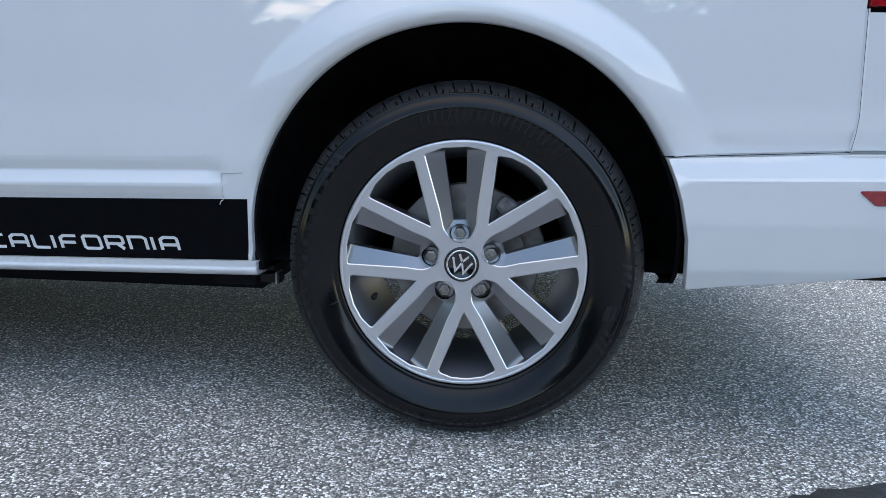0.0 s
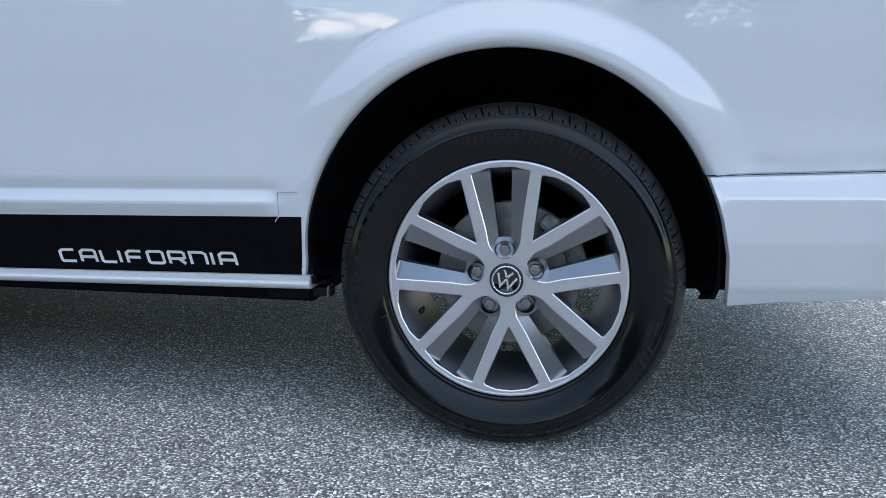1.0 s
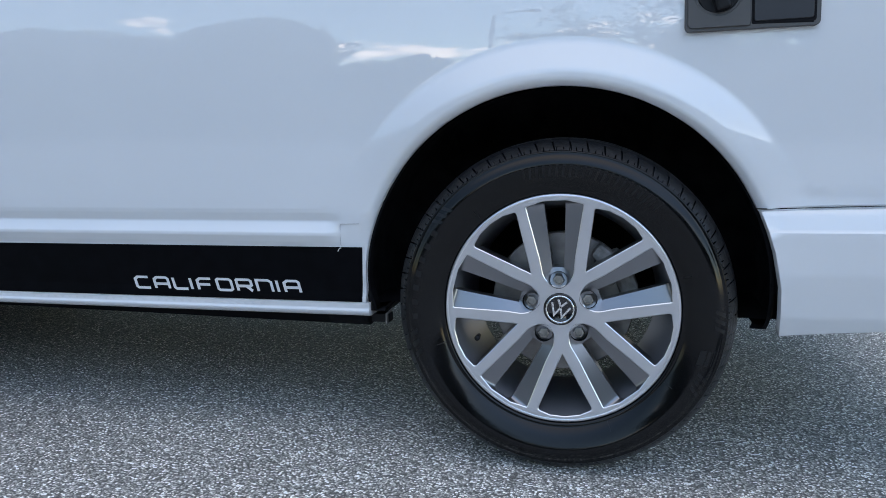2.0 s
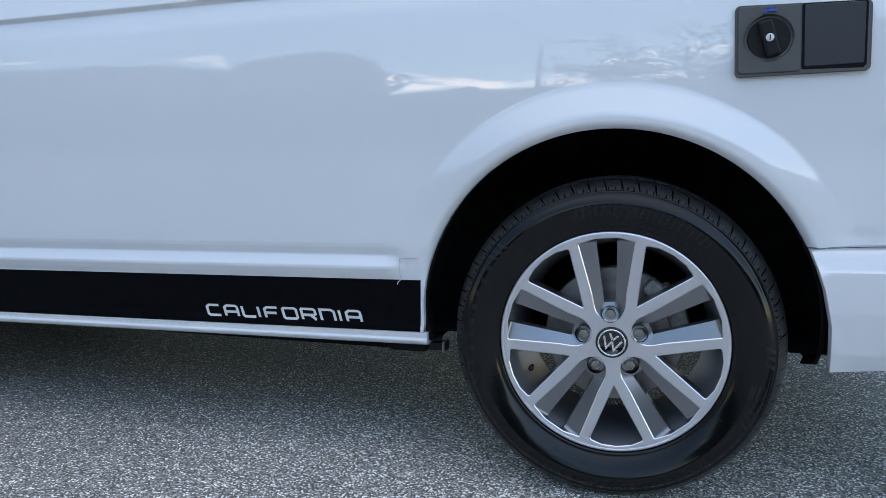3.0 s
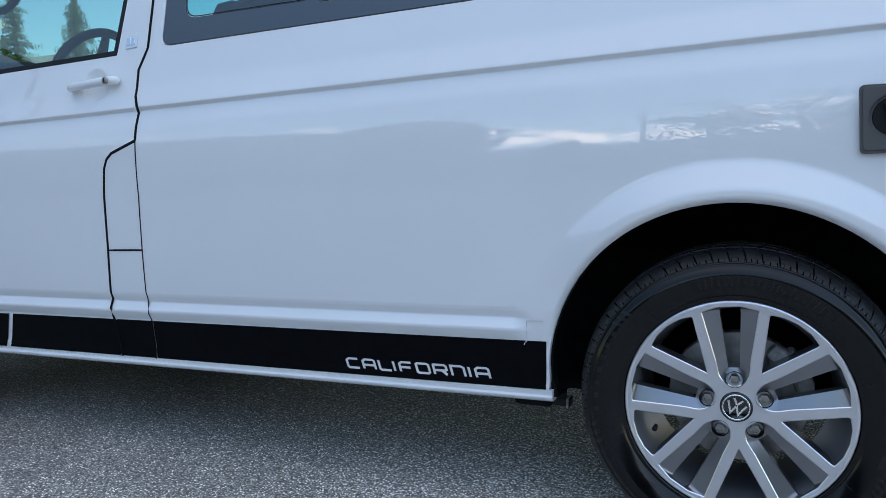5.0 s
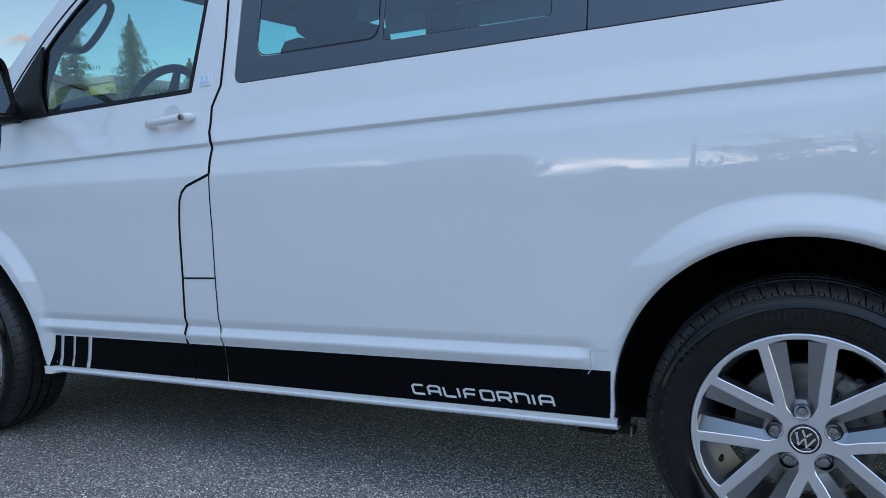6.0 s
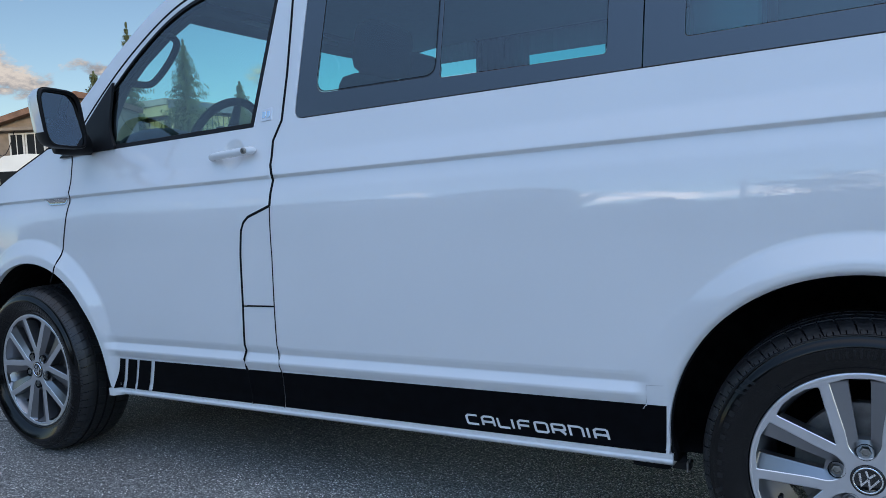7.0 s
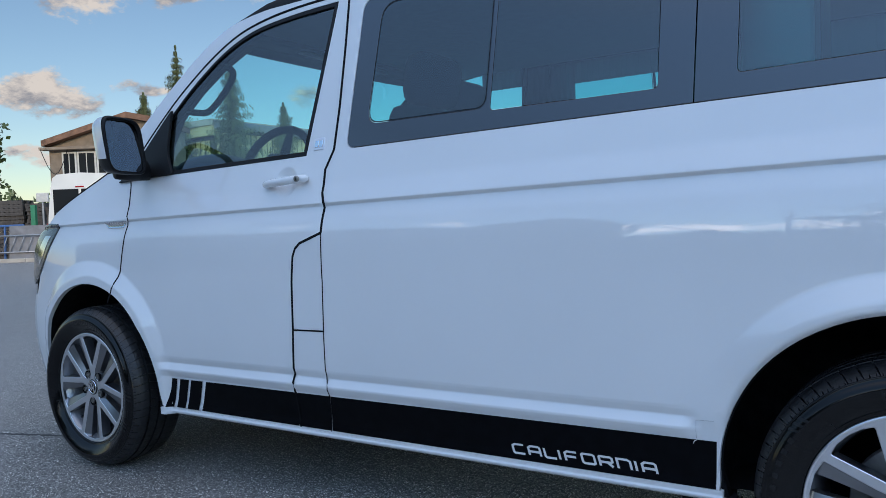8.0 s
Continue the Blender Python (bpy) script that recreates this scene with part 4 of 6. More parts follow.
    for k in range(cols):
        j = (k + 1) % cols
        f += [[k * m + n, j * m + n, j * m + n + 1, k * m + n + 1] for n in range(m - 1)]
    # the foot of the tyre settles on the ground
    v = [(x, y, max(z, -HUB_Z + 0.001)) for x, y, z in v]
    tread = add("tread", v, f, TREAD, tyre)
    # raised marks on the sidewall: plain bars in place of lettering
    if detail:
        def wall_y(r):
            return float(np.interp(r, [p[0] for p in wall], [p[1] for p in wall]))

        def bars(name, a0, a1, r0, r1, count, fill, slant=0.0, raise_by=0.0005):
            for k in range(count):
                vs, fs = [], []
                w = (a1 - a0) / count
                s = a0 + w * (k + 0.5 - fill / 2)
                cells = 3
                base = len(vs)
                for i in range(cells + 1):
                    rr = r0 + (r1 - r0) * i / cells
                    for da in (0, w * fill):
                        a = radians(s + da + slant * i / cells)
                        vs.append((rr * math.cos(a), wall_y(rr) - raise_by, rr * math.sin(a)))
                for i in range(cells):
                    b = base + 2 * i
                    fs.append([b, b + 1, b + 3, b + 2] if w > 0 else [b + 1, b, b + 2, b + 3])
                add(name, vs, fs, EMBOSS, tyre, smooth=True)

        bars("sidewall_mark", 107, 49, 0.268, 0.292, 22, 0.34, -0.8)
        bars("sidewall_mark", 187, 146, 0.287, 0.299, 7, 0.42)
        bars("sidewall_mark", 188, 200, 0.292, 0.312, 3, 0.5, 2)
        bars("sidewall_mark", 145, 136, 0.292, 0.312, 3, 0.5, 2)
        bars("sidewall_mark", 5, -4, 0.292, 0.312, 3, 0.5, -2)
        bars("sidewall_mark", -12, -19, 0.276, 0.302, 1, 0.85, 1)
        bars("sidewall_mark", -20, -29, 0.286, 0.306, 3, 0.5, -2)
        for a in (-33, -66, 18, 131, 198):
            bars("sidewall_mark", a, a + 0.5, 0.244, 0.262, 1, 0.8)
    # machined face with openings
    windows, insets = [], []
    for k in range(5):
        c = phase + 72 * k
        m = c + 36
        windows.append(rounded([polar(0.089, m), polar(0.2165, m - 15.4), polar(0.2222, m - 8), polar(0.2235, m), polar(0.2222, m + 8), polar(0.2165, m + 15.4)], [0.005, 0.008, 0, 0, 0, 0.008], 4))
        insets.append(rounded([polar(0.050, c + 19), polar(0.046, c), polar(0.050, c - 19), polar(0.074, c - 25.0), polar(0.110, c - 19.2), polar(0.2190, c - 15.5), polar(0.2228, c - 6), polar(0.2228, c + 6),
                               polar(0.2190, c + 15.5), polar(0.110, c + 19.2), polar(0.074, c + 25.0)], [0.01, 0, 0.01, 0.01, 0.0, 0.004, 0, 0, 0.004, 0.0, 0.01], 4))
    ring = [polar(0.2275, 3 * k) for k in range(120)]
    cap_hole = [polar(0.0335, 10 * k) for k in range(36)]
    grid = [polar(r, a) for r in np.arange(0.04, 0.222, 0.009) for a in np.arange(0, 360, 4)]
    v, f, n = sheet(ring, windows + insets + [cap_hole], face_y, grid, step=0.009, flange=0.0, rim=0.001)
    spokes = add("spoke_face", v, f, ALLOY, body, "bright machined spoke faces", normals=n)
    # lacquered walls that fall away from the machined edges
    for k in range(5):
        for poly, depth, draw in ((windows[k], 0.040, 0.88), (insets[k], 0.006, 0.55)):
            p = densify([tuple(q) for q in poly], 0.008)
            cx, cz = np.mean(p, axis=0)
            c = phase + 72 * k
            vs, fs = [], []
            m = len(p)
            for q in p:
                vs.append((q[0], float(face_y(q[0], q[1])), q[1]))
            pull = np.array(p)
            run = np.roll(pull, -1, 0) - np.roll(pull, 1, 0)
            run /= np.maximum(np.hypot(*run.T), 1e-9)[:, None]
            inward = np.stack([-run[:, 1], run[:, 0]], 1) * (1 if area([tuple(q) for q in p]) > 0 else -1)
            for q, w in zip(p, inward):
                vs.append((q[0] + w[0] * 0.0017, float(face_y(q[0], q[1])) + 0.0014, q[1] + w[1] * 0.0017))
            if draw > 0.7:
                # window: steep walls all round
                for q in p:
                    outer = math.hypot(*q) > 0.2120
                    vs.append((q[0], float(face_y(q[0], q[1])) + 0.004, q[1]) if outer else (cx + (q[0] - cx) * 0.93, float(face_y(q[0], q[1])) + depth, cz + (q[1] - cz) * 0.93))
            else:
                # inset: long flanks down to a slot along the spoke's middle
                ux, uz = math.cos(radians(c)), math.sin(radians(c))
                for q in p:
                    along, across = q[0] * ux + q[1] * uz, -q[0] * uz + q[1] * ux
                    t = min(1, max(0, (along - 0.078) / 0.125))
                    near = 0.0112 + 0.0095 * t
                    across2 = max(-near, min(near, across * 0.55)) if along > 0.078 else max(-0.0120, min(0.0120, across * 0.5))
                    along2 = 0.084 if along < 0.084 else min(along, 0.2222)
                    vs.append((along2 * ux - across2 * uz, float(face_y(q[0], q[1])) + depth + 0.006, along2 * uz + across2 * ux))
                for q in p:
                    x, y, z = vs[len(vs) - m]
                    vs.append((x, y + 0.025, z))
            rows = len(vs) // m
            for r in range(rows - 1):
                for i in range(m):
                    j = (i + 1) % m
                    fs.append([r * m + i, r * m + j, (r + 1) * m + j, (r + 1) * m + i])
            if area([tuple(q) for q in p]) > 0:
                fs = [q[::-1] for q in fs]
            add("spoke_edge", vs[:2 * m], fs[:m], CHAMFER, body)
            add("spoke_flank", vs, fs[m:2 * m], ALLOY_GREY, body, smooth=True)
            if rows > 3:
                add("spoke_slot", vs, fs[2 * m:], ALLOY_GREY, body, smooth=True)
    # bolts sunk in their seats
    for k in range(5):
        bx, bz = polar(0.060, phase + 72 * k)
        v, f = lathe([(0.0178, 0.0505), (0.0168, 0.060), (0.0150, 0.066), (0.0, 0.066)], 24, bx, bz)
        add("bolt_seat", v, f, SHELL, body, smooth=True)
        v, f = lathe([(0.0118, 0.066), (0.0118, 0.056), (0.0108, 0.0535), (0.0105, 0.050), (0.0075, 0.0495), (0.0070, 0.054), (0.0, 0.054)], 6, bx, bz)
        bolt = add("bolt", v, f, STEEL, body, "greyed steel wheel bolt")
        v, f = lathe([(0.0128, 0.066), (0.0126, 0.061), (0.0115, 0.0598), (0.0, 0.0598)], 20, bx, bz)
        add("washer", v, f, STEEL, body, smooth=True)
    # centre cap: black disc with a chrome ring and a plain chrome zigzag
    v, f = lathe([(0.0335, 0.056), (0.0325, 0.0505), (0.0305, 0.0495), (0.0290, 0.0510), (0.0, 0.0500)], 40)
    cap = add("centre_cap", v, f, GLOSS_BLACK, van, "black centre cap with chrome ring and mark", smooth=True)
    v, f = lathe([(0.0292, 0.0512), (0.0288, 0.0488), (0.0270, 0.0482), (0.0255, 0.0490), (0.0252, 0.0512)], 40)
    add("cap_ring", v, f, CHROME, cap, smooth=True)
    lean = radians(phase - 110.0)
    for path in ([(-0.019, 0.010), (-0.008, -0.014), (0.0, 0.004), (0.008, -0.014), (0.019, 0.010)], [(-0.009, 0.019), (0.0, 0.006), (0.009, 0.019)]):
        path = [(u * math.cos(lean) - w * math.sin(lean), u * math.sin(lean) + w * math.cos(lean)) for u, w in path]
        v, f = ribbon(path, 0.0042, 0.002, Vector((0, 0.0503, 0)), Vector((1, 0, 0)), Vector((0, 0, 1)), Vector((0, -1, 0)))
        add("cap_mark", v, f, CHROME, cap)
    # valve
    v, f = lathe([(0.0045, 0.085), (0.0045, 0.072), (0.0058, 0.0715), (0.0058, 0.062), (0.0, 0.0612)], 12, *polar(0.186, phase + 109))
    add("valve", v, f, PLASTIC, body, smooth=True)
    # brake disc and caliper behind the spokes
    v, f = lathe([(0.0, 0.100), (0.074, 0.100), (0.078, 0.104), (0.080, 0.128), (0.146, 0.128), (0.148, 0.131), (0.148, 0.152), (0.08, 0.153)], 64)
    disc = add("brake_disc", v, f, DISC, van, "rust-tinged iron brake disc", smooth=False)
    v, f = lathe([(0.012, 0.086), (0.036, 0.088), (0.040, 0.101)], 24)
    add("hub_nose", v, f, CAST, disc, smooth=True)
    bm = bmesh.new()
    for a, r, w, h, d in ((38, 0.128, 0.060, 0.050, (0.105, 0.175)), (22, 0.138, 0.040, 0.060, (0.112, 0.165)), (52, 0.132, 0.035, 0.042, (0.100, 0.150))):
        px, pz = polar(r, a)
        box(bm, (-w / 2, d[0], -h / 2), (w / 2, d[1], h / 2), 0.010, Matrix.Translation((px, 0, pz)) @ Matrix.Rotation(radians(-a), 4, "Y"))
    for a, r in ((30, 0.112), (47, 0.112)):
        px, pz = polar(r, a)
        made = bmesh.ops.create_cone(bm, cap_ends=True, segments=14, radius1=0.014, radius2=0.012, depth=0.05)["verts"]
        bmesh.ops.transform(bm, matrix=Matrix.Translation((px, 0.118, pz)) @ Matrix.Rotation(radians(90), 4, "X"), verts=made)
    me = bpy.data.meshes.new("brake_caliper")
    for vert in bm.verts:
        vert.co = put(vert.co)
    bm.normal_update()
    bm.to_mesh(me)
    bm.free()
    link_mesh("brake_caliper", me, CAST, van, "grey cast brake caliper")
    return body


wheel(REAR_HUB)
wheel(FRONT_HUB + 0.015, phase=122.0, out=0.028)
wheel(REAR_HUB, far=True, detail=False)
wheel(FRONT_HUB, far=True, detail=False, out=0.028)

# black stripe along the sill, in pieces as the panels part it
def film(name, outline, m=STRIPE, label="", proud=0.0006, surf=side_y, parent=None):
    xs, zs = [p[0] for p in outline], [p[1] for p in outline]
    v, f, n = sheet(outline, (), surf, body_grid(min(xs), max(xs), min(zs), max(zs)), step=0.02, flange=0.0, proud=proud)
    return raw(name, v, f, m, parent or van, label, normals=n)


def band(x0, x1, lean0=0.0, lean1=0.0, low=0.0025):
    return line(lambda x: stripe_low(x) + low, x0 - lean0, x1 - lean1) + line(stripe_top, x1, x0)


film("side_stripe", band(-1.6595, -0.421, 0.012, 0.008), label="matt black film stripe")
film("side_stripe", band(-1.815, -1.6645, 0.0, 0.011))
film("side_stripe", band(-2.292, -1.825, 0.052, 0.0))
for path, wide in (([(-1.8185, 0.309), (-1.819, 0.428)], 0.0135), ([(-1.6750, 0.314), (-1.663, 0.430)], 0.0075)):
    film("stripe_seam", [(x + k * wide / 2, z) for k, pts in ((-1, path), (1, path[::-1])) for x, z in pts], proud=0.0016)
for x0, x1 in ((-2.493, -2.461), (-2.443, -2.391), (-2.378, -2.310)):
    film("stripe_bar", band(x0, x1, 0.052, 0.052), proud=0.0022)

# the word on the stripe, in square letters
STROKES = {
    "C": [[(1, 1), (0.22, 1), (0, 0.80), (0, 0.12), (0.12, 0), (1, 0)]],
    "A": [[(0, 0), (0, 0.80), (0.22, 1), (0.88, 1), (1, 0.88), (1, 0)], [(0, 0.40), (1, 0.40)]],
    "L": [[(0, 1), (0, 0.12), (0.12, 0), (0.95, 0)]],
    "I": [[(0, 0), (0, 1)]],
    "F": [[(0, 0), (0, 0.80), (0.22, 1), (1, 1)], [(0, 0.46), (0.88, 0.46)]],
    "O": [[(0.5, 1), (0.88, 1), (1, 0.88), (1, 0.12), (0.88, 0), (0.12, 0), (0, 0.12), (0, 0.88), (0.12, 1), (0.5, 1)]],
    "R": [[(0, 0), (0, 1)], [(0, 1), (0.88, 1), (1, 0.88), (1, 0.52), (0.88, 0.42), (0, 0.42)], [(0.60, 0.42), (1, 0)]],
    "N": [[(0, 0), (0, 1), (0.80, 1), (1, 0.84), (1, 0)]],
}


def stroke_outline(path, wide):
    """The two mitred edges of a stroke of even width."""
    p = np.array(path, float)
    closed = np.allclose(p[0], p[-1])
    d = np.diff(p, axis=0)
    d /= np.hypot(*d.T)[:, None]
    nrm = np.stack([-d[:, 1], d[:, 0]], 1)
    first, last = (nrm[-1], nrm[0]) if closed else (nrm[0], nrm[-1])
    before, after = np.vstack([first, nrm]), np.vstack([nrm, last])
    m = before + after
    m /= np.sum(m * before, axis=1)[:, None]
    return p + m * wide / 2, p - m * wide / 2


def word():
    x, z0, high, wide = -0.986, 0.336, 0.026, 0.0352
    for ch in "CALIFORNIA":
        w = 0.0 if ch == "I" else wide
        verts, faces = [], []
        for n, path in enumerate(STROKES[ch]):
            left, right = stroke_outline([(u * w, v * high) for u, v in path], 0.0062)
            base, out = len(verts), 0.0017 + 0.0002 * n
            for depth in (out, 0.0002):
                for edge in (left, right):
                    for u, v in edge:
                        v = max(-0.0026, min(high + 0.0026, v))
                        px = x + u + 0.21 * (high - v)
                        pz = z0 + 0.0135 * (px + 0.986) + v
                        verts.append((px, float(side_y(px, pz)) - depth, pz))
            m = len(left)
            for k in range(m - 1):
                q = [base + k, base + k + 1, base + m + k + 1, base + m + k]
                faces += [q, [q[0], q[1], q[1] + 2 * m, q[0] + 2 * m], [q[2], q[3], q[3] + 2 * m, q[2] + 2 * m]]
        raw("letter", verts, faces, LETTER, van, "pale grey square letter on the stripe")
        x += {"I": 0.0172, "L": 0.0440}.get(ch, 0.0493)


word()

# glass of the van: black-bordered side panes with tinted middles
def pane(name, outline, m, far, proud=0.0, holes=(), label="", flange=0.004, gap=0.0):
    xs = [p[0] for p in outline]
    zs = [p[1] for p in outline]
    grid = [(x, z) for x in np.arange(min(xs), max(xs), 0.06) for z in np.arange(min(zs), max(zs), 0.06)]
    v, f, n = sheet(outline, holes, side_y, grid, step=0.03, flange=flange, shrink=gap, proud=proud, mirror=WIDTH if far else None)
    if far and m in (PRIVACY, CLEAR):
        # a pane without thickness: turned to the cabin
        f, n = [q[::-1] for q in f], [(-a, -b, -c) for a, b, c in n]
    ob = raw(name, v, f, m, van, label, normals=n)
    return ob


for far in (False, True):
    slider = rounded([(-1.512, 1.322), (-1.068, 1.324), (-1.066, 1.725), (-1.495, 1.722)], [0.045, 0.035, 0.05, 0.06], 6)
    fixed = rounded([(-1.052, 1.316), (-0.565, 1.318), (-0.568, 1.722), (-1.050, 1.722)], 0.012, 3)
    quarter = rounded([(-0.372, 1.332), (0.50, 1.350), (0.46, 1.722), (-0.370, 1.722)], [0.012, 0.06, 0.06, 0.012], 4)
    left = rounded([(REAR_GLASS_LEFT, glass_low(REAR_GLASS_LEFT)), (GLASS_SPLIT, glass_low(GLASS_SPLIT)), (GLASS_SPLIT, 1.755), (-1.578, 1.755)], [0.035, 0.004, 0.004, 0.05], 6)
    right = rounded([(GLASS_SPLIT, glass_low(GLASS_SPLIT)), (REAR_GLASS_RIGHT, glass_low(REAR_GLASS_RIGHT)), (REAR_GLASS_RIGHT - 0.06, 1.755), (GLASS_SPLIT, 1.755)], [0.004, 0.09, 0.09, 0.004], 6)
    pane("window_border", left, CERAMIC, far, holes=[slider, fixed], gap=0.0025, label="gloss black window surround")
    pane("window_border", right, CERAMIC, far, holes=[quarter], gap=0.0025)
    # a thin rubber line round the sliding pane
    small = [(-1.29 + (x + 1.29) * 0.984, 1.523 + (z - 1.523) * 0.982) for x, z in slider]
    pane("slider_seal", slider, GLOSS_BLACK, far, holes=[small], proud=-0.003, flange=0.0)
    for nm, o in (("sliding_window", small), ("side_window", fixed), ("rear_side_window", quarter)):
        ob = pane(nm, o, PRIVACY, far, proud=-0.001, flange=0.0, label="dark tinted side window")
        ob.visible_shadow = False
    seal_in = [(-2.19 + (x + 2.19) * 0.972, 1.49 + (z - 1.49) * 0.950) for x, z in FRONT_GLASS]
    pane("window_seal", FRONT_GLASS, PLASTIC, far, holes=[seal_in], proud=0.001, flange=0.012)
    ob = pane("door_window", seal_in, CLEAR, far, proud=-0.006, flange=0.0, label="clear green-tinted door window")
    ob.visible_shadow = False


# black rubber in the wide shut lines; other dark strips paint the gaps' shade
def seal(name, path, width, sink=0.004, m=SHELL):
    fine_path = []
    for a, b in zip(path, path[1:]):
        k = max(1, int(math.dist(a, b) / 0.02))
        fine_path += [(a[0] + (b[0] - a[0]) * i / k, a[1] + (b[1] - a[1]) * i / k) for i in range(k)]
    fine_path.append(path[-1])
    p = np.array(fine_path)
    d = np.gradient(p, axis=0)
    d /= np.hypot(*d.T)[:, None]
    nrm = np.stack([-d[:, 1], d[:, 0]], 1)
    verts, faces = [], []
    for q, nn in zip(p, nrm):
        for s, dip in ((-1, 0.0), (0, -0.0015), (1, 0.0)):
            x, z = q + nn * s * width / 2
            verts.append((x, float(side_y(x, z)) + sink + dip, z))
    for k in range(len(p) - 1):
        for j in range(2):
            faces.append([k * 3 + j, k * 3 + j + 1, k * 3 + 3 + j + 1, k * 3 + 3 + j])
    raw(name, verts, faces, m, van, smooth=True)


seal("door_seal", REAR_GAP[5:], 0.0100, -0.0006)
seal("door_seal", FLAP_GAP, 0.0092, -0.0006)
seal("panel_gap_strip", REAR_GAP[:6], 0.0045, -0.0006)
seal("panel_gap_strip", [(-1.802, 0.645), (-1.662, 0.648)], 0.0030, -0.0006)
seal("panel_gap_strip", DOOR_GAP + [(-2.835, 0.705)], 0.008, -0.0006)
seal("pillar_gap_strip", DOOR_TOP, 0.010, -0.0006)
seal("panel_gap_strip", [(-0.4685, 0.452), (-0.467, 0.499), (-0.425, 0.501)], 0.0009, -0.0004, SHADED_PAINT)
# gap closed in paint colour, its shade drawn as a thin dark line
seal("panel_gap_strip", [(0.365, 0.547), (0.42, 0.549), (0.55, 0.5545), (0.677, 0.560)], 0.010, 0.004, PAINT)
seal("panel_line", [(0.355, 0.5475), (0.42, 0.5492), (0.55, 0.5545), (0.677, 0.560)], 0.0020, 0.0032, SHELL)
seal("panel_gap_strip", [(0.677, 0.562), (0.681, 0.62), (0.676, 0.80)], 0.0075, -0.0002, PAINT)
seal("panel_line", [(0.677, 0.562), (0.681, 0.62), (0.676, 0.80)], 0.0016, -0.0008, SHELL)
seal("panel_gap_strip", [(0.670, 0.560), (0.80, 0.5635), (0.94, 0.5655)], 0.010, 0.004, SHADED_PAINT)
seal("panel_gap_strip", [(-3.42, 1.087), (-3.16, 1.182), (-2.98, 1.252), (-2.80, 1.264)], 0.007, -0.0006)


# door handle: a dished cup, a bar and a lock
def on_side(x, z, out=0.0):
    return Vector((x, float(side_y(x, z)) - out, z))


HANDLE = (-1.852, 1.150)


def handle_cup():
    def dish(x, z):
        x, z = np.asarray(x, float), np.asarray(z, float)
        r = np.hypot((x - HANDLE[0]), (z - HANDLE[1])) / 0.054
        return side_y(x, z) + 0.012 * np.clip(1 - r ** 2, 0, 1)
    ring = [(HANDLE[0] + 0.0572 * math.cos(a), HANDLE[1] + 0.0572 * math.sin(a)) for a in np.linspace(0, 2 * math.pi, 40, endpoint=False)]
    grid = [(HANDLE[0] + r * math.cos(a), HANDLE[1] + r * math.sin(a)) for r in np.arange(0.006, 0.052, 0.006) for a in np.arange(0, 6.28, 0.25)]
    v, f, n = sheet(ring, (), dish, grid, step=0.008, flange=0.0, proud=0.0)
    raw("handle_cup", v, f, PAINT, left_door, normals=n)
    bm = bmesh.new()
    path, rad = [], []
    for k in range(25):
        t = 0.5 - 0.5 * math.cos(math.pi * k / 24)
        x = -1.948 + 0.205 * t
        lift = 0.025 * (1 - abs(2 * t - 1) ** 5) + 0.003
        path.append(on_side(x, 1.1465 + 0.012 * t, lift))
        rad.append(0.0098 * (1 - abs(2 * t - 1) ** 30) + 0.0030)
    tube(bm, path, rad, 12)
    for v in bm.verts:
        v.co.z += 0.08 * (v.co.z - 1.1525)
    bar = part("door_handle", bm, PAINT, van, "white door handle with a round lock", smooth=True)
    v, f = lathe([(0.0105, 0.006), (0.0105, 0.0), (0.0085, -0.0012), (0.0, -0.0012)], 20)
    c = on_side(-1.768, 1.1575, 0.0400)
    raw("lock_cylinder", [tuple(Vector(q) + c) for q in v], f, STEEL, bar, "pale metal lock cylinder", smooth=True)
    block("key_slot", (c.x - 0.0012, c.y - 0.0024, c.z - 0.006), (c.x + 0.0012, c.y - 0.0008, c.z + 0.006), SHELL, bar, 0.0)


handle_cup()

# chrome badge: a plain plate with two bars, and the mark on the fender
badge = [(-1.736, 1.252), (-1.690, 1.255), (-1.692, 1.294), (-1.738, 1.290)]
v, f, n = sheet(rounded(badge, 0.003, 3), (), side_y, [], step=0.01, flange=0.003, proud=0.003)
plate = raw("badge", v, f, material("badge_silver", (0.72, 0.74, 0.78), rough=0.35, metal=0.4), van, "small silver plate with two raised bars", normals=n)
for x0, x1 in ((-1.730, -1.716), (-1.711, -1.698)):
    v, f, n = sheet([(x0, 1.262), (x1, 1.263), (x1, 1.284), (x0, 1.283)], (), side_y, [], step=0.01, flange=0.002, proud=0.0045)
    raw("badge_bar", v, f, CHROME, plate, normals=n)
mark = rounded([(-2.885, 1.014), (-2.772, 1.015), (-2.762, 1.041), (-2.925, 1.040)], [0.012, 0.004, 0.004, 0.004], 4)
v, f, n = sheet(mark, (), side_y, [], step=0.01, flange=0.006, proud=0.005)
trim = raw("fender_mark", v, f, CHROME, van, "chrome wedge trim on the fender", normals=n)
inner_mark = [(-2.835 + (x + 2.835) * 0.80, 1.029 + (z - 1.029) * 0.55) for x, z in mark]
v, f, n = sheet(inner_mark, (), side_y, [], step=0.01, flange=0.002, proud=0.0062)
raw("fender_mark_inset", v, f, GREY_PLASTIC, trim, normals=n)


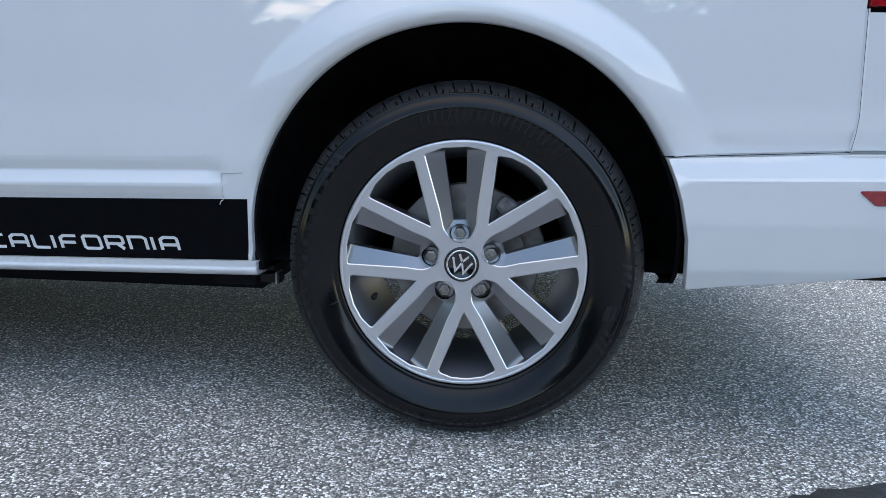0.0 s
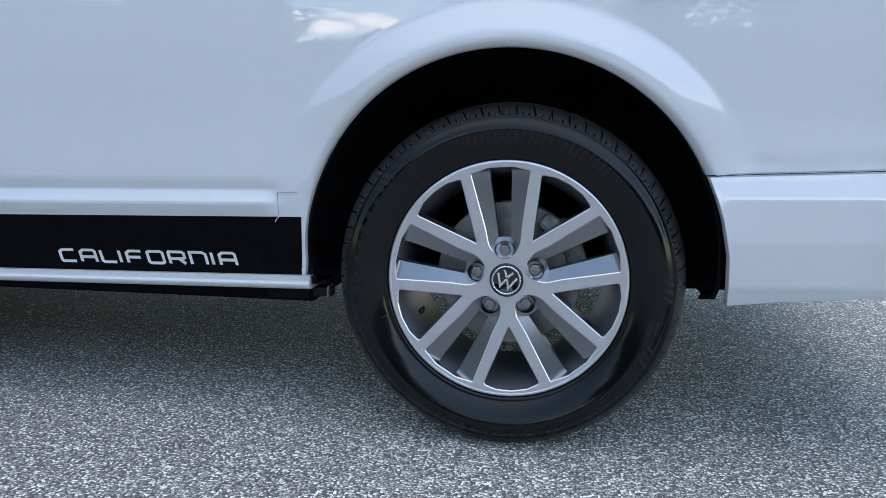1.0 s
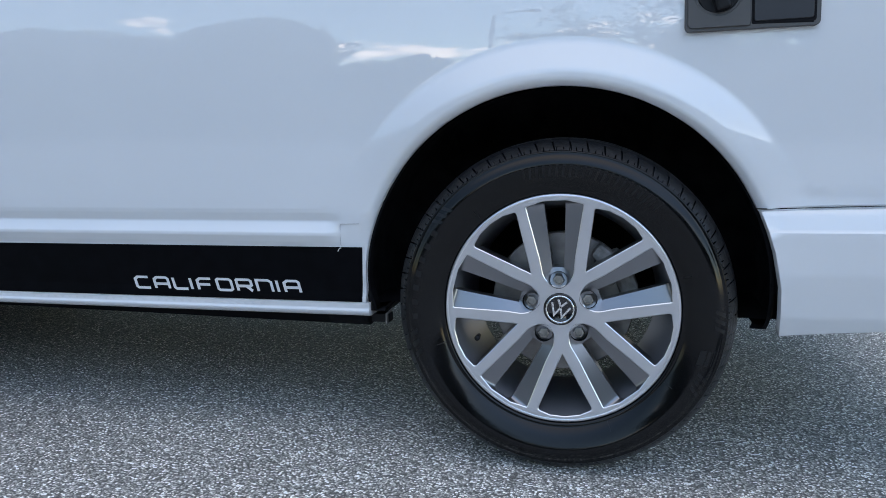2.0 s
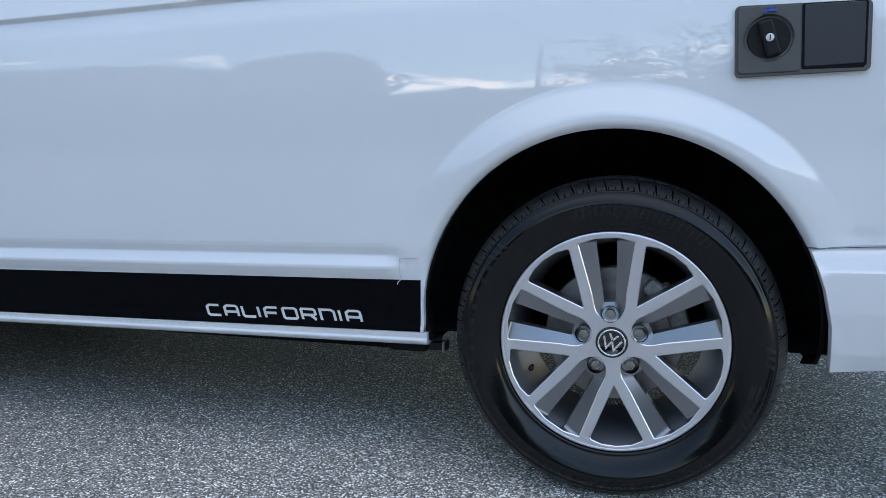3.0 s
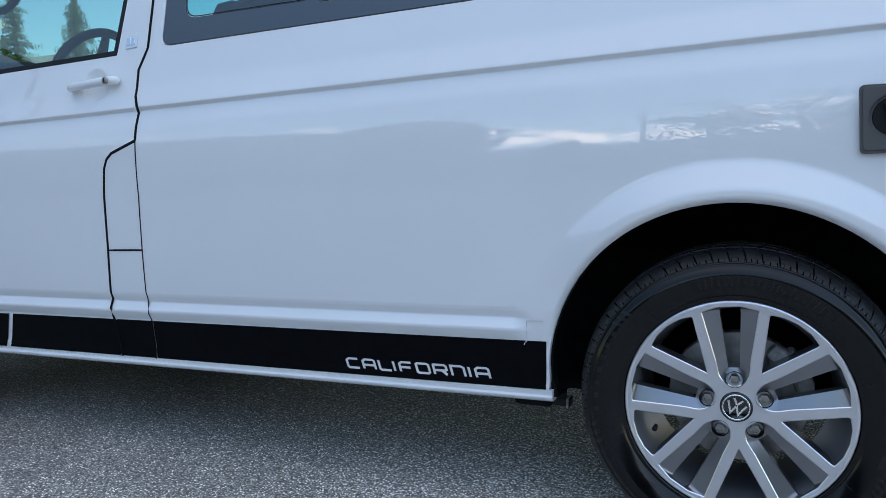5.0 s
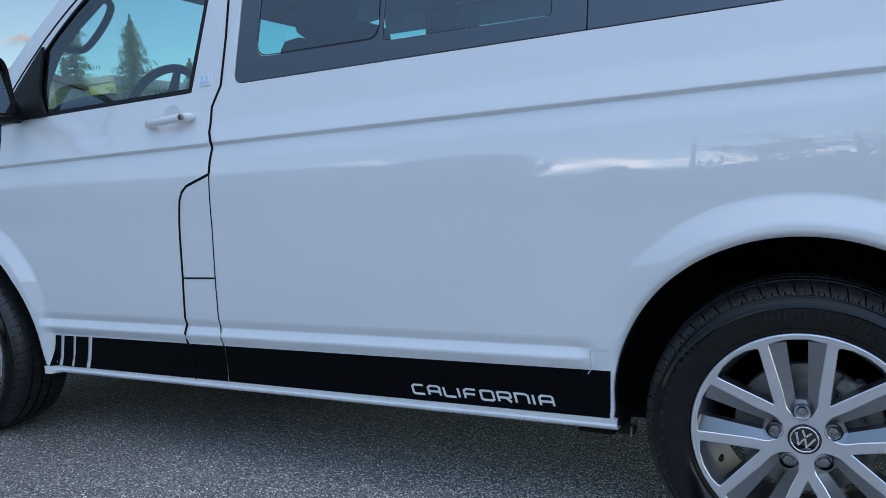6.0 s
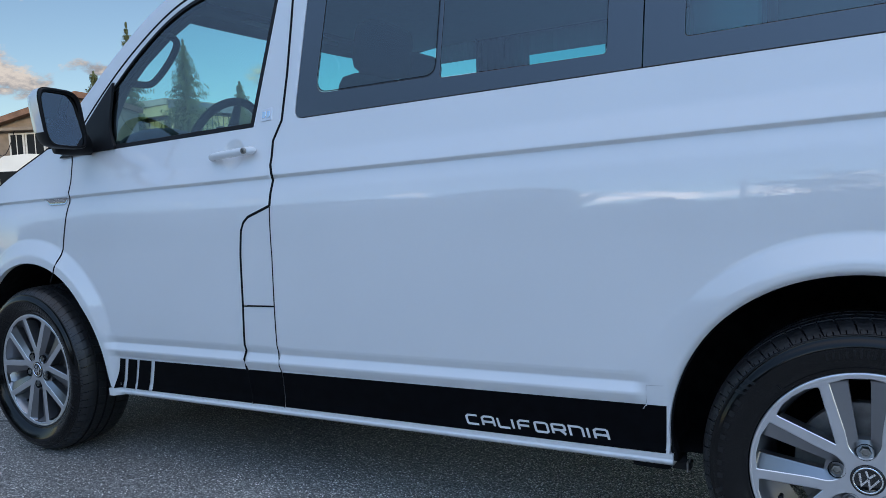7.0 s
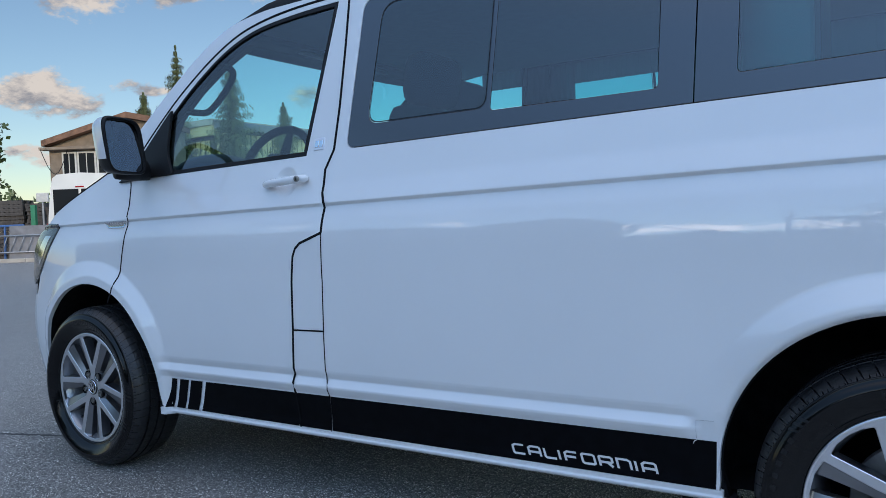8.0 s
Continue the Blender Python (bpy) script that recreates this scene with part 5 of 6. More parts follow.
# water filler with a round lock and a socket flap, in one dark frame
def filler():
    def plane(off):
        def fn(x, z):
            return 0.047 + 0.06 * (np.asarray(z, float) - 0.936) - off + 0.0 * np.asarray(x, float)
        return fn
    frame_out = rounded([(0.217, 0.8705), (0.443, 0.877), (0.441, 0.999), (0.213, 1.0)], 0.009, 4)
    v, f, n = sheet(frame_out, (), plane(0.006), [], step=0.02, flange=0.014)
    base = raw("service_panel", v, f, GREY_PLASTIC, van, "dark grey water filler and power socket panel", normals=n)
    left_plate = rounded([(0.221, 0.8765), (0.326, 0.8795), (0.322, 0.9965), (0.2175, 0.9965)], [0.009, 0.002, 0.002, 0.009], 4)
    well = [(0.2715 + 0.0425 * math.cos(a), 0.939 + 0.0425 * math.sin(a)) for a in np.linspace(0, 2 * math.pi, 48, endpoint=False)]
    v, f, n = sheet(left_plate, [well], plane(0.0095), [], step=0.01, flange=0.012)
    raw("filler_plate", v, f, GREY_PLASTIC, base, normals=n)
    v, f = lathe([(0.0432, 0.036), (0.0432, 0.052), (0.037, 0.054), (0.0, 0.054)], 48, 0.2715, 0.939)
    raw("filler_well", v, f, SHELL, base, smooth=True)
    v, f = lathe([(0.0375, 0.054), (0.0375, 0.040), (0.0360, 0.0385), (0.0, 0.0385)], 48, 0.2715, 0.939)
    cap = raw("filler_cap", v, f, PLASTIC, base, "round black filler cap with a grip and lock")
    tilt = Matrix.Translation((0.2715, 0, 0.939)) @ Matrix.Rotation(radians(-17), 4, "Y")
    bm = bmesh.new()
    box(bm, (-0.0135, 0.024, -0.0335), (0.0135, 0.042, 0.0335), 0.005, tilt)
    part("filler_grip", bm, PLASTIC, base)
    v, f = lathe([(0.0072, 0.030), (0.0072, 0.0215), (0.0062, 0.0205), (0.0, 0.0205)], 20, 0.2715, 0.939)
    lock = raw("filler_lock", v, f, LETTER, base, smooth=True)
    block("lock_slot", (0.2705, 0.0196, 0.9345), (0.2725, 0.0203, 0.9435), SHELL, lock, 0.0)
    # blue tap sign as plain bars
    for lo, hi in (((0.262, 0.0355, 0.9875), (0.283, 0.0375, 0.9915)), ((0.270, 0.0355, 0.9918), (0.2745, 0.0375, 0.9945)), ((0.260, 0.0355, 0.984), (0.265, 0.0375, 0.9878)), ((0.265, 0.0355, 0.9940), (0.280, 0.0375, 0.9955))):
        block("tap_sign", lo, hi, BLUE_MARK, base, 0.0)
    # black sheet laid on the panel for the shade in the flap's gap
    recess = rounded([(0.3300, 0.8815), (0.4360, 0.8845), (0.4345, 0.9985), (0.3270, 0.9985)], 0.004, 3)
    v, f, n = sheet(recess, (), plane(0.0068), [], step=0.02, flange=0.002)
    raw("flap_gap_shade", v, f, SHELL, base, normals=n)
    flap = rounded([(0.3345, 0.8865), (0.431, 0.890), (0.430, 0.9965), (0.3315, 0.9965)], 0.003, 3)
    v, f, n = sheet(flap, (), plane(0.0085), [], step=0.02, flange=0.006)
    raw("socket_flap", v, f, material("flap_plastic", (0.022, 0.022, 0.025), rough=0.42, bump=0.0002, bump_scale=900), base, normals=n)
    block("flap_shadow_gap", (0.330, 0.037, 0.8805), (0.433, 0.041, 0.8855), SHELL, base, 0.0015)


filler()


# door mirror: black shell, white cap, real mirror
def mirror(far=False):
    def put(v):
        return (v[0], WIDTH - v[1], v[2]) if far else tuple(v)
    cx, cy, cz = -2.582, -0.045, 1.325

    def shell_ring(s, x, push=0.0, n=36, tip=0.0):
        out = []
        for k in range(n):
            a = 2 * math.pi * k / n
            u, w = math.cos(a), math.sin(a)
            e = 0.42
            px = math.copysign(abs(u) ** e, u) * 0.098 * s
            pz = math.copysign(abs(w) ** e, w) * 0.107 * s
            px -= 0.016 * (pz / 0.1) * s
            toe = 0.27 * max(0.0, min(1.0, (x - cx + 0.11) / 0.12))
            out.append((x - toe * px + tip * pz, cy + px + push, cz + pz))
        return out

    def build(name, rings, m, parent, label="", cap_last=True, flip=False):
        n = len(rings[0])
        verts = [put(p) for r in rings for p in r]
        faces = [[a * n + k, a * n + (k + 1) % n, (a + 1) * n + (k + 1) % n, (a + 1) * n + k] for a in range(len(rings) - 1) for k in range(n)]
        if cap_last:
            verts.append(put(tuple(np.mean(rings[-1], axis=0))))
            faces += [[(len(rings) - 1) * n + k, (len(rings) - 1) * n + (k + 1) % n, len(verts) - 1] for k in range(n)]
        ob = raw(name, verts, faces, m, parent, label, smooth=True)
        return ob

    # the face looks back and a little to the van
    back = [shell_ring(0.90, cx + 0.030), shell_ring(0.97, cx + 0.034), shell_ring(1.0, cx + 0.026), shell_ring(0.99, cx - 0.012, 0.002), shell_ring(0.93, cx - 0.045, 0.008), shell_ring(0.76, cx - 0.072, 0.016), shell_ring(0.42, cx - 0.085, 0.02)]
    body = build("mirror", back, PLASTIC, van, "black door mirror with a white cap")
    glass = [shell_ring(0.905, cx + 0.020, tip=-0.08), shell_ring(0.86, cx + 0.0195, tip=-0.08)]
    bezel = [shell_ring(0.93, cx + 0.034), shell_ring(0.875, cx + 0.018)]
    build("mirror_bezel", bezel, PLASTIC, body, cap_last=False)
    build("mirror_glass", glass, MIRROR, body, "silvered mirror glass")
    # white cap over the upper outer half
    up = []
    for r in back[2:7]:
        pts = [(x - 0.004, cy + (y - cy) * 1.022, cz + (z - cz) * 1.022) for x, y, z in r]
        up.append(pts[6:20])
    n = len(up[0])
    verts = [put(p) for r in up for p in r]
    faces = [[a * n + k, a * n + k + 1, (a + 1) * n + k + 1, (a + 1) * n + k] for a in range(len(up) - 1) for k in range(n - 1)]
    raw("mirror_cap", verts, faces, PAINT, body, smooth=True)
    # foot on the door and the sail in the window corner
    bm = bmesh.new()
    tube(bm, [put((-2.66, -0.02, 1.235)), put((-2.655, 0.03, 1.232)), put((-2.64, 0.10, 1.245))], [0.030, 0.034, 0.045], 12)
    part("mirror_arm", bm, PLASTIC, body, smooth=True)
    sail = [(-2.865, 1.204), (-2.60, 1.216), (-2.49, 1.219), (-2.545, 1.300), (-2.552, 1.48), (-2.60, 1.43), (-2.70, 1.325), (-2.75, 1.262)]
    v, f, n = sheet(rounded(sail, [0.008, 0, 0.01, 0.05, 0.004, 0, 0, 0], 4), (), side_y, [], step=0.02, flange=0.012, proud=0.011, mirror=WIDTH if far else None)
    raw("mirror_sail", v, f, PLASTIC, body, normals=n)


mirror()
mirror(True)

# a torn curl of white film at the end of the stripe
bm = bmesh.new()
tube(bm, [on_side(x, z, 0.0025) for x, z in ((-0.4685, 0.452), (-0.4690, 0.447), (-0.4725, 0.4455), (-0.4755, 0.441), (-0.4762, 0.438))], 0.0009, 6)
part("film_scrap", bm, LETTER, van)

# under the sill: jacking point and a heat shield edge
bm = bmesh.new()
box(bm, (-0.53, 0.13, 0.262), (-0.43, 0.24, 0.30), 0.012)
part("jacking_point", bm, SHELL, van)
block("bracket", (-0.428, 0.14, 0.268), (-0.385, 0.17, 0.288), PLASTIC, van, 0.002)
block("bracket_tab", (-0.392, 0.13, 0.266), (-0.388, 0.17, 0.292), CAST, van, 0.001)
for far in (False, True):
    for x0, x1 in ((-2.45, -1.75), (-1.6, -0.6)):
        lo, hi = (x0, 0.20, 0.265), (x1, 0.26, 0.30)
        if far:
            lo, hi = (x0, WIDTH - 0.26, 0.265), (x1, WIDTH - 0.20, 0.30)
        block("chassis_rail", lo, hi, SHELL, van, 0.01)
for x in (REAR_HUB, FRONT_HUB):
    bm = bmesh.new()
    tube(bm, [(x, 0.24, HUB_Z), (x, WIDTH - 0.24, HUB_Z)], 0.045, 12)
    part("axle", bm, CAST, van, smooth=True)


# cabin seen through the glass
def cabin():
    # headliner and far trims
    loft("headliner", [[(x, y, z) for y in (0.24, 0.5, 0.95, 1.4, 1.66)] for x, z in ((-2.16, 1.735), (-1.9, 1.745), (0.8, 1.745))], HEADLINER, smooth=False)
    block("header_rail", (-2.25, 0.28, 1.715), (-2.13, 1.62, 1.752), TRIM_DARK, van, 0.012)
    bm = bmesh.new()
    prof = [(-3.02, 1.20), (-2.90, 1.262), (-2.72, 1.275), (-2.60, 1.24), (-2.52, 1.16), (-2.55, 0.95), (-2.75, 0.70), (-3.02, 0.70)]
    a = [bm.verts.new((x, 0.20, z)) for x, z in prof]
    b = [bm.verts.new((x, 1.70, z)) for x, z in prof]
    n = len(prof)
    for k in range(n):
        bm.faces.new((a[k], a[(k + 1) % n], b[(k + 1) % n], b[k]))
    bm.faces.new(a[::-1])
    bm.faces.new(b)
    bmesh.ops.bevel(bm, geom=bm.edges[:], offset=0.02, segments=2, affect="EDGES")
    dash = part("dashboard", bm, TRIM_DARK, van, "dark moulded dashboard", smooth=True)
    bm = bmesh.new()
    bmesh.ops.create_uvsphere(bm, u_segments=28, v_segments=14, radius=1.0)
    for v in bm.verts:
        v.co = Vector((-2.64 + 0.15 * v.co.x, 0.47 + 0.23 * v.co.y, 1.215 + 0.11 * v.co.z))
    part("instrument_hood", bm, material("hood_skin", (0.010, 0.010, 0.011), rough=0.5, specular=0.12), dash, smooth=True)
    # trim inside the windscreen pillars
    PILLAR_TRIM = material("pillar_trim", (0.10, 0.105, 0.11), rough=0.7, bump=0.0004, bump_scale=500)
    edge_in = [(-2.095, 1.756), (-2.24, 1.712), (-2.37, 1.645), (-2.495, 1.555), (-2.595, 1.460), (-2.65, 1.355), (-2.66, 1.235)]
    edge_out = [(-2.08, 1.770), (-2.25, 1.725), (-2.40, 1.630), (-2.54, 1.520), (-2.66, 1.410), (-2.74, 1.320), (-2.78, 1.235)]
    for far in (False, True):
        rows = []
        for (xa, za), (xb, zb) in zip(edge_out, edge_in):
            ya = float(side_y(xa, za)) + 0.022
            row = [(xa, ya, za), (xa * 0.45 + xb * 0.55, ya + 0.035, za * 0.45 + zb * 0.55), (xb, ya + 0.052, zb), (xb - 0.004, ya + 0.085, zb - 0.004)]
            rows.append([(x, WIDTH - y, z) for x, y, z in row] if far else row)
        loft("pillar_trim", rows, PILLAR_TRIM)
    # steering wheel
    c = Vector((-2.27, 0.47, 1.235))
    axis = Matrix.Translation(c) @ Matrix.Rotation(radians(-62), 4, "Y")
    bm = bmesh.new()
    ringv = [axis @ Vector((0.178 * math.cos(t), 0.178 * math.sin(t), 0)) for t in np.linspace(0, 2 * math.pi, 41)]
    tube(bm, ringv, 0.0165, 10)
    steer = part("steering_wheel", bm, TRIM_DARK, van, "black steering wheel", smooth=True)
    bm = bmesh.new()
    for t in (0, math.pi, -math.pi / 2):
        tube(bm, [axis @ Vector((0.05 * math.cos(t), 0.05 * math.sin(t), -0.01)), axis @ Vector((0.17 * math.cos(t), 0.17 * math.sin(t), 0))], [0.022, 0.013], 8)
    part("steering_spoke", bm, TRIM_DARK, steer, smooth=True)
    bm = bmesh.new()
    box(bm, (-0.07, -0.075, -0.04), (0.07, 0.075, 0.018), 0.02, axis)
    part("steering_boss", bm, TRIM_DARK, steer, smooth=True)
    bm = bmesh.new()
    tube(bm, [(-2.62, 0.47, 1.15), tuple(c)], 0.035, 10)
    part("steering_column", bm, TRIM_DARK, steer, smooth=True)
    # grab handle on the pillar
    bm = bmesh.new()
    grip = smooth_line([(-2.575, 0.215, 1.490), (-2.520, 0.280, 1.478), (-2.475, 0.300, 1.485), (-2.39, 0.305, 1.545), (-2.325, 0.298, 1.605), (-2.315, 0.275, 1.632), (-2.34, 0.225, 1.65)], 6)
    tube(bm, grip, 0.0135, 10)
    part("grab_handle", bm, TRIM_DARK, van, smooth=True)
    # sun visor
    bm = bmesh.new()
    box(bm, (-0.09, -0.20, -0.009), (0.09, 0.20, 0.009), 0.008, Matrix.Translation((-2.10, 0.72, 1.69)) @ Matrix.Rotation(radians(20), 4, "Y"))
    part("sun_visor", bm, HEADLINER, van)
    # seats
    for y, back, tall in ((0.50, 0.24, 0.57), (1.40, -0.18, 0.64)):
        bm = bmesh.new()
        box(bm, (-2.35 + back, y - 0.25, 0.72), (-1.88 + back, y + 0.25, 0.88), 0.05)
        seat = part("front_seat", bm, CLOTH, van, "dark cloth front seat", smooth=True)
        bm = bmesh.new()
        box(bm, (-0.07, -0.21, 0.0), (0.07, 0.21, tall), 0.05, Matrix.Translation((-1.86 + back, y, 0.85)) @ Matrix.Rotation(radians(14), 4, "Y"))
        part("backrest", bm, CLOTH, seat, smooth=True)
        bm = bmesh.new()
        box(bm, (-0.06, -0.13, tall), (0.06, 0.13, tall + 0.19), 0.05, Matrix.Translation((-1.86 + back, y, 0.85)) @ Matrix.Rotation(radians(11), 4, "Y"))
        part("headrest", bm, CLOTH, seat, smooth=True)
        bm = bmesh.new()
        box(bm, (-2.30 + back, y - 0.2, 0.33), (-1.92 + back, y + 0.2, 0.73), 0.02)
        part("seat_base", bm, TRIM_DARK, seat)
    bm = bmesh.new()
    box(bm, (-0.55, 0.62, 0.60), (-0.10, 1.66, 0.86), 0.05)
    bench = part("rear_bench", bm, CLOTH, van, "dark cloth rear bench", smooth=True)
    for y in (0.90, 1.40):
        bm = bmesh.new()
        box(bm, (-0.07, -0.235, 0.0), (0.07, 0.235, 0.60), 0.05, Matrix.Translation((-0.06, y, 0.84)) @ Matrix.Rotation(radians(10), 4, "Y"))
        part("backrest", bm, CLOTH, bench, smooth=True)
        bm = bmesh.new()
        box(bm, (-0.045, -0.12, 0.63), (0.045, 0.12, 0.77), 0.035, Matrix.Translation((-0.06, y, 0.84)) @ Matrix.Rotation(radians(10), 4, "Y"))
        part("headrest", bm, CLOTH, bench, smooth=True)
    # galley along the near side, tall cupboard behind it
    bm = bmesh.new()
    box(bm, (-1.45, 0.24, 0.34), (-0.50, 0.60, 1.20), 0.01)
    part("galley", bm, CABINET, van, "grey laminate galley unit")
    bm = bmesh.new()
    box(bm, (-0.405, 0.33, 0.98), (-0.225, 0.66, 1.735), 0.012)
    part("cupboard", bm, material("pale_laminate", (0.42, 0.50, 0.52), rough=0.45, vary=0.05, scale=5), van, "pale grey tall cupboard")
    block("cupboard_edge", (-0.228, 0.322, 1.0), (-0.214, 0.331, 1.73), CABINET, van, 0.001)
    # far blinds sized to the camera's view; two stand for pillar and door header
    for x0, x1, z0, z1 in ((-1.02, 0.5, 1.26, 1.74), (-1.685, -1.43, 1.0, 1.74), (-1.45, -1.0, 1.634, 1.74), (-1.95, -1.69, 1.655, 1.76)):
        loft("blind", [[(x0 + (x1 - x0) * k / 16, 1.645 + 0.006 * (k % 2), z) for k in range(17)] for z in (z0, z1)], BLIND, "grey pleated blind", smooth=False)
    block("cab_floor", (-2.52, 0.2, 0.305), (-0.50, 1.7, 0.335), TRIM_DARK, van, 0.004)


cabin()

# ---- surroundings ----
LEAF = material("leaf", (0.055, 0.085, 0.022), rough=0.6, vary=0.5, scale=0.9)
NEEDLE = material("needle", (0.12, 0.14, 0.055), rough=0.7, vary=0.4, scale=1.2)
BARK = material("bark", (0.07, 0.055, 0.042), rough=0.9, vary=0.4, scale=9, bump=0.02, bump_scale=14)
BOARD = material("weathered_board", (0.23, 0.175, 0.125), rough=0.85, vary=0.22, scale=2.5, bump=0.004, bump_scale=30)
ROOF_TILE = material("brown_roof", (0.19, 0.10, 0.06), rough=0.85, vary=0.3, scale=4, bump=0.01, bump_scale=18)
FRAME_PAINT = material("frame_paint", (0.55, 0.53, 0.48), rough=0.6, vary=0.12, scale=8)
DARK_PANE = material("dark_pane", (0.02, 0.022, 0.024), rough=0.06, specular=0.6)
GREY_WOOD = material("grey_wood", (0.075, 0.066, 0.058), rough=0.9, vary=0.35, scale=7, bump=0.004, bump_scale=40)
GALVANISED = material("galvanised", (0.36, 0.37, 0.38), rough=0.5, metal=0.8, vary=0.12, scale=20)
CONCRETE = material("kerb_concrete", (0.40, 0.37, 0.32), rough=0.85, vary=0.15, scale=5, bump=0.003, bump_scale=60)
YELLOW_BOARD = material("yellow_board", (0.55, 0.46, 0.24), rough=0.7, vary=0.1, scale=4)
GREEN_PAINT = material("green_paint", (0.03, 0.22, 0.11), rough=0.5, vary=0.1)
BLUE_PAINT = material("blue_paint", (0.04, 0.12, 0.30), rough=0.5, vary=0.1)
TARP = material("grey_sheeting", (0.20, 0.20, 0.205), rough=0.6, vary=0.25, scale=3, bump=0.01, bump_scale=6)
rng = np.random.default_rng(7)


def leaf_cloud(centres, sizes, count, leaf, squash=0.8, seed=1):
    """Many small leaf quads in clumps: vertices and faces."""
    g = np.random.default_rng(seed)
    pick = g.integers(0, len(centres), count)
    c, s = np.array(centres)[pick], np.array(sizes)[pick]
    d = g.normal(size=(count, 3))
    d /= np.linalg.norm(d, axis=1)[:, None]
    p = c + d * (s * g.uniform(0.35, 1.0, count) ** 0.5)[:, None] * np.array([1, 1, squash])
    u = g.normal(size=(count, 3))
    u /= np.linalg.norm(u, axis=1)[:, None]
    w = np.cross(u, g.normal(size=(count, 3)))
    w /= np.linalg.norm(w, axis=1)[:, None]
    size = leaf * g.uniform(0.6, 1.4, count)[:, None]
    quad = np.stack([p - u * size, p - w * size * 0.6, p + u * size, p + w * size * 0.6], 1).reshape(-1, 3)
    return quad, [[4 * k, 4 * k + 1, 4 * k + 2, 4 * k + 3] for k in range(count)]


def broadleaf(x, y, height, spread, seed, leaves=2600, low=0.25, leaf=0.16):
    g = np.random.default_rng(seed)
    ob = thing("tree", (x, y, 0), "leafy tree in late-afternoon shade", "tree", "trees beyond the yard")
    bm = bmesh.new()
    top = height * 0.72
    trunk = [(x + 0.15 * math.sin(k), y + 0.12 * math.cos(2 * k), top * k / 5) for k in range(6)]
    tube(bm, trunk, [0.24, 0.20, 0.17, 0.13, 0.09, 0.04], 8)
    centres, sizes = [], []
    for k in range(14):
        a = k * 2.4 + g.uniform(0, 0.8)
        z0 = height * g.uniform(low, 0.62)
        r = spread * g.uniform(0.45, 0.95)
        tip = (x + r * math.cos(a), y + r * math.sin(a), min(height * 0.92, z0 + r * g.uniform(0.3, 0.8)))
        base = (x, y, z0)
        mid = [(b + t) / 2 for b, t in zip(base, tip)]
        mid[2] += 0.1 * r
        tube(bm, [base, mid, tip], [0.07, 0.045, 0.015], 5)
        for t in (0.55, 0.8, 1.05):
            centres.append([b + (q - b) * t for b, q in zip(base, tip)])
            sizes.append(spread * g.uniform(0.26, 0.44))
    for k in range(6):
        centres.append([x + g.normal() * spread * 0.25, y + g.normal() * spread * 0.25, height * g.uniform(0.7, 0.95)])
        sizes.append(spread * g.uniform(0.22, 0.36))
    part("trunk", bm, BARK, ob, smooth=True)
    v, f = leaf_cloud(centres, sizes, leaves, leaf, 0.85, seed)
    raw("crown", v, f, LEAF, ob)
    return ob


def spruce(x, y, height, half, seed, label="dark green spruce with drooping branches", tiers=31, low=0.05, name="spruce", taper=0.85):
    g = np.random.default_rng(seed)
    ob = thing(name, (x, y, 0), label, "tree", "conifers beyond the yard")
    bm = bmesh.new()
    tube(bm, [(x, y, 0), (x, y, height * 0.5), (x, y, height * 0.98)], [0.18, 0.11, 0.02], 7)
    part("trunk", bm, BARK, ob, smooth=True)
    verts, faces = [], []
    for t in range(tiers):
        u = t / (tiers - 1)
        z = height * (low + (0.985 - low) * u)
        r = (half * (1 - u) ** taper + 0.03) * g.uniform(0.62, 1.12)
        n = int(11 + 6 * (1 - u))
        for k in range(n):
            a = 2 * math.pi * (k + g.uniform(0, 1)) / n
            length = r * g.uniform(0.40, 1.15)
            droop = length * g.uniform(-0.05, 0.35)
            for s in range(8):
                q = (s + 0.6) / 8
                cx, cy, cz = x + length * q * math.cos(a), y + length * q * math.sin(a), z - droop * q + 0.25 * droop * q * q
                w = 0.09 + 0.09 * min(1.0, length) + 0.09 * length * (1 - q)
                for _ in range(7):
                    b = a + g.uniform(-1.2, 1.2)
                    e = g.uniform(0.4, 1.0) * w
                    i = len(verts)
                    h = g.uniform(-0.15, 0.15)
                    verts += [(cx, cy, cz + 0.08 + h), (cx + e * math.cos(b), cy + e * math.sin(b), cz - 0.45 * e + h), (cx + 0.45 * e * math.cos(b + 0.9), cy + 0.45 * e * math.sin(b + 0.9), cz + 0.05 + h)]
                    faces.append([i, i + 1, i + 2])
    raw("crown", verts, faces, NEEDLE, ob)
    return ob


# woods behind the camera, which hold off the low sun
def canopy(x):
    """Height of the woods along the yard: tall, a low stretch, tall again."""
    if -12.6 < x < -1.0:
        return 4.55 + 0.10 * math.sin(x * 2.1) + 0.75 * max(0.0, 1 - abs(x + 8.5) / 0.9)
    if x <= -12.6:
        rise = float(np.interp(x, [-60, -46, -38, -30, -24, -21.3, -19.5, -16, -13.6, -12.6], [14.0, 12.0, 11.0, 10.8, 9.6, 8.6, 10.1, 10.7, 9.6, 7.4]))
        return rise + 0.16 * math.sin(x * 1.9) + 0.14 * math.sin(x * 4.3 + 1) + 0.20 * math.sin(x * 7.9) + 0.12 * math.sin(x * 15.7)
    return 10.3 + 0.7 * math.sin(x * 0.33) + 0.35 * math.sin(x * 0.91 + 1) + 0.25 * math.sin(x * 2.7) + (2.2 if x > 15 else 0.0) if x > 8 else 5.0 + 0.2 * math.sin(x * 2.3)


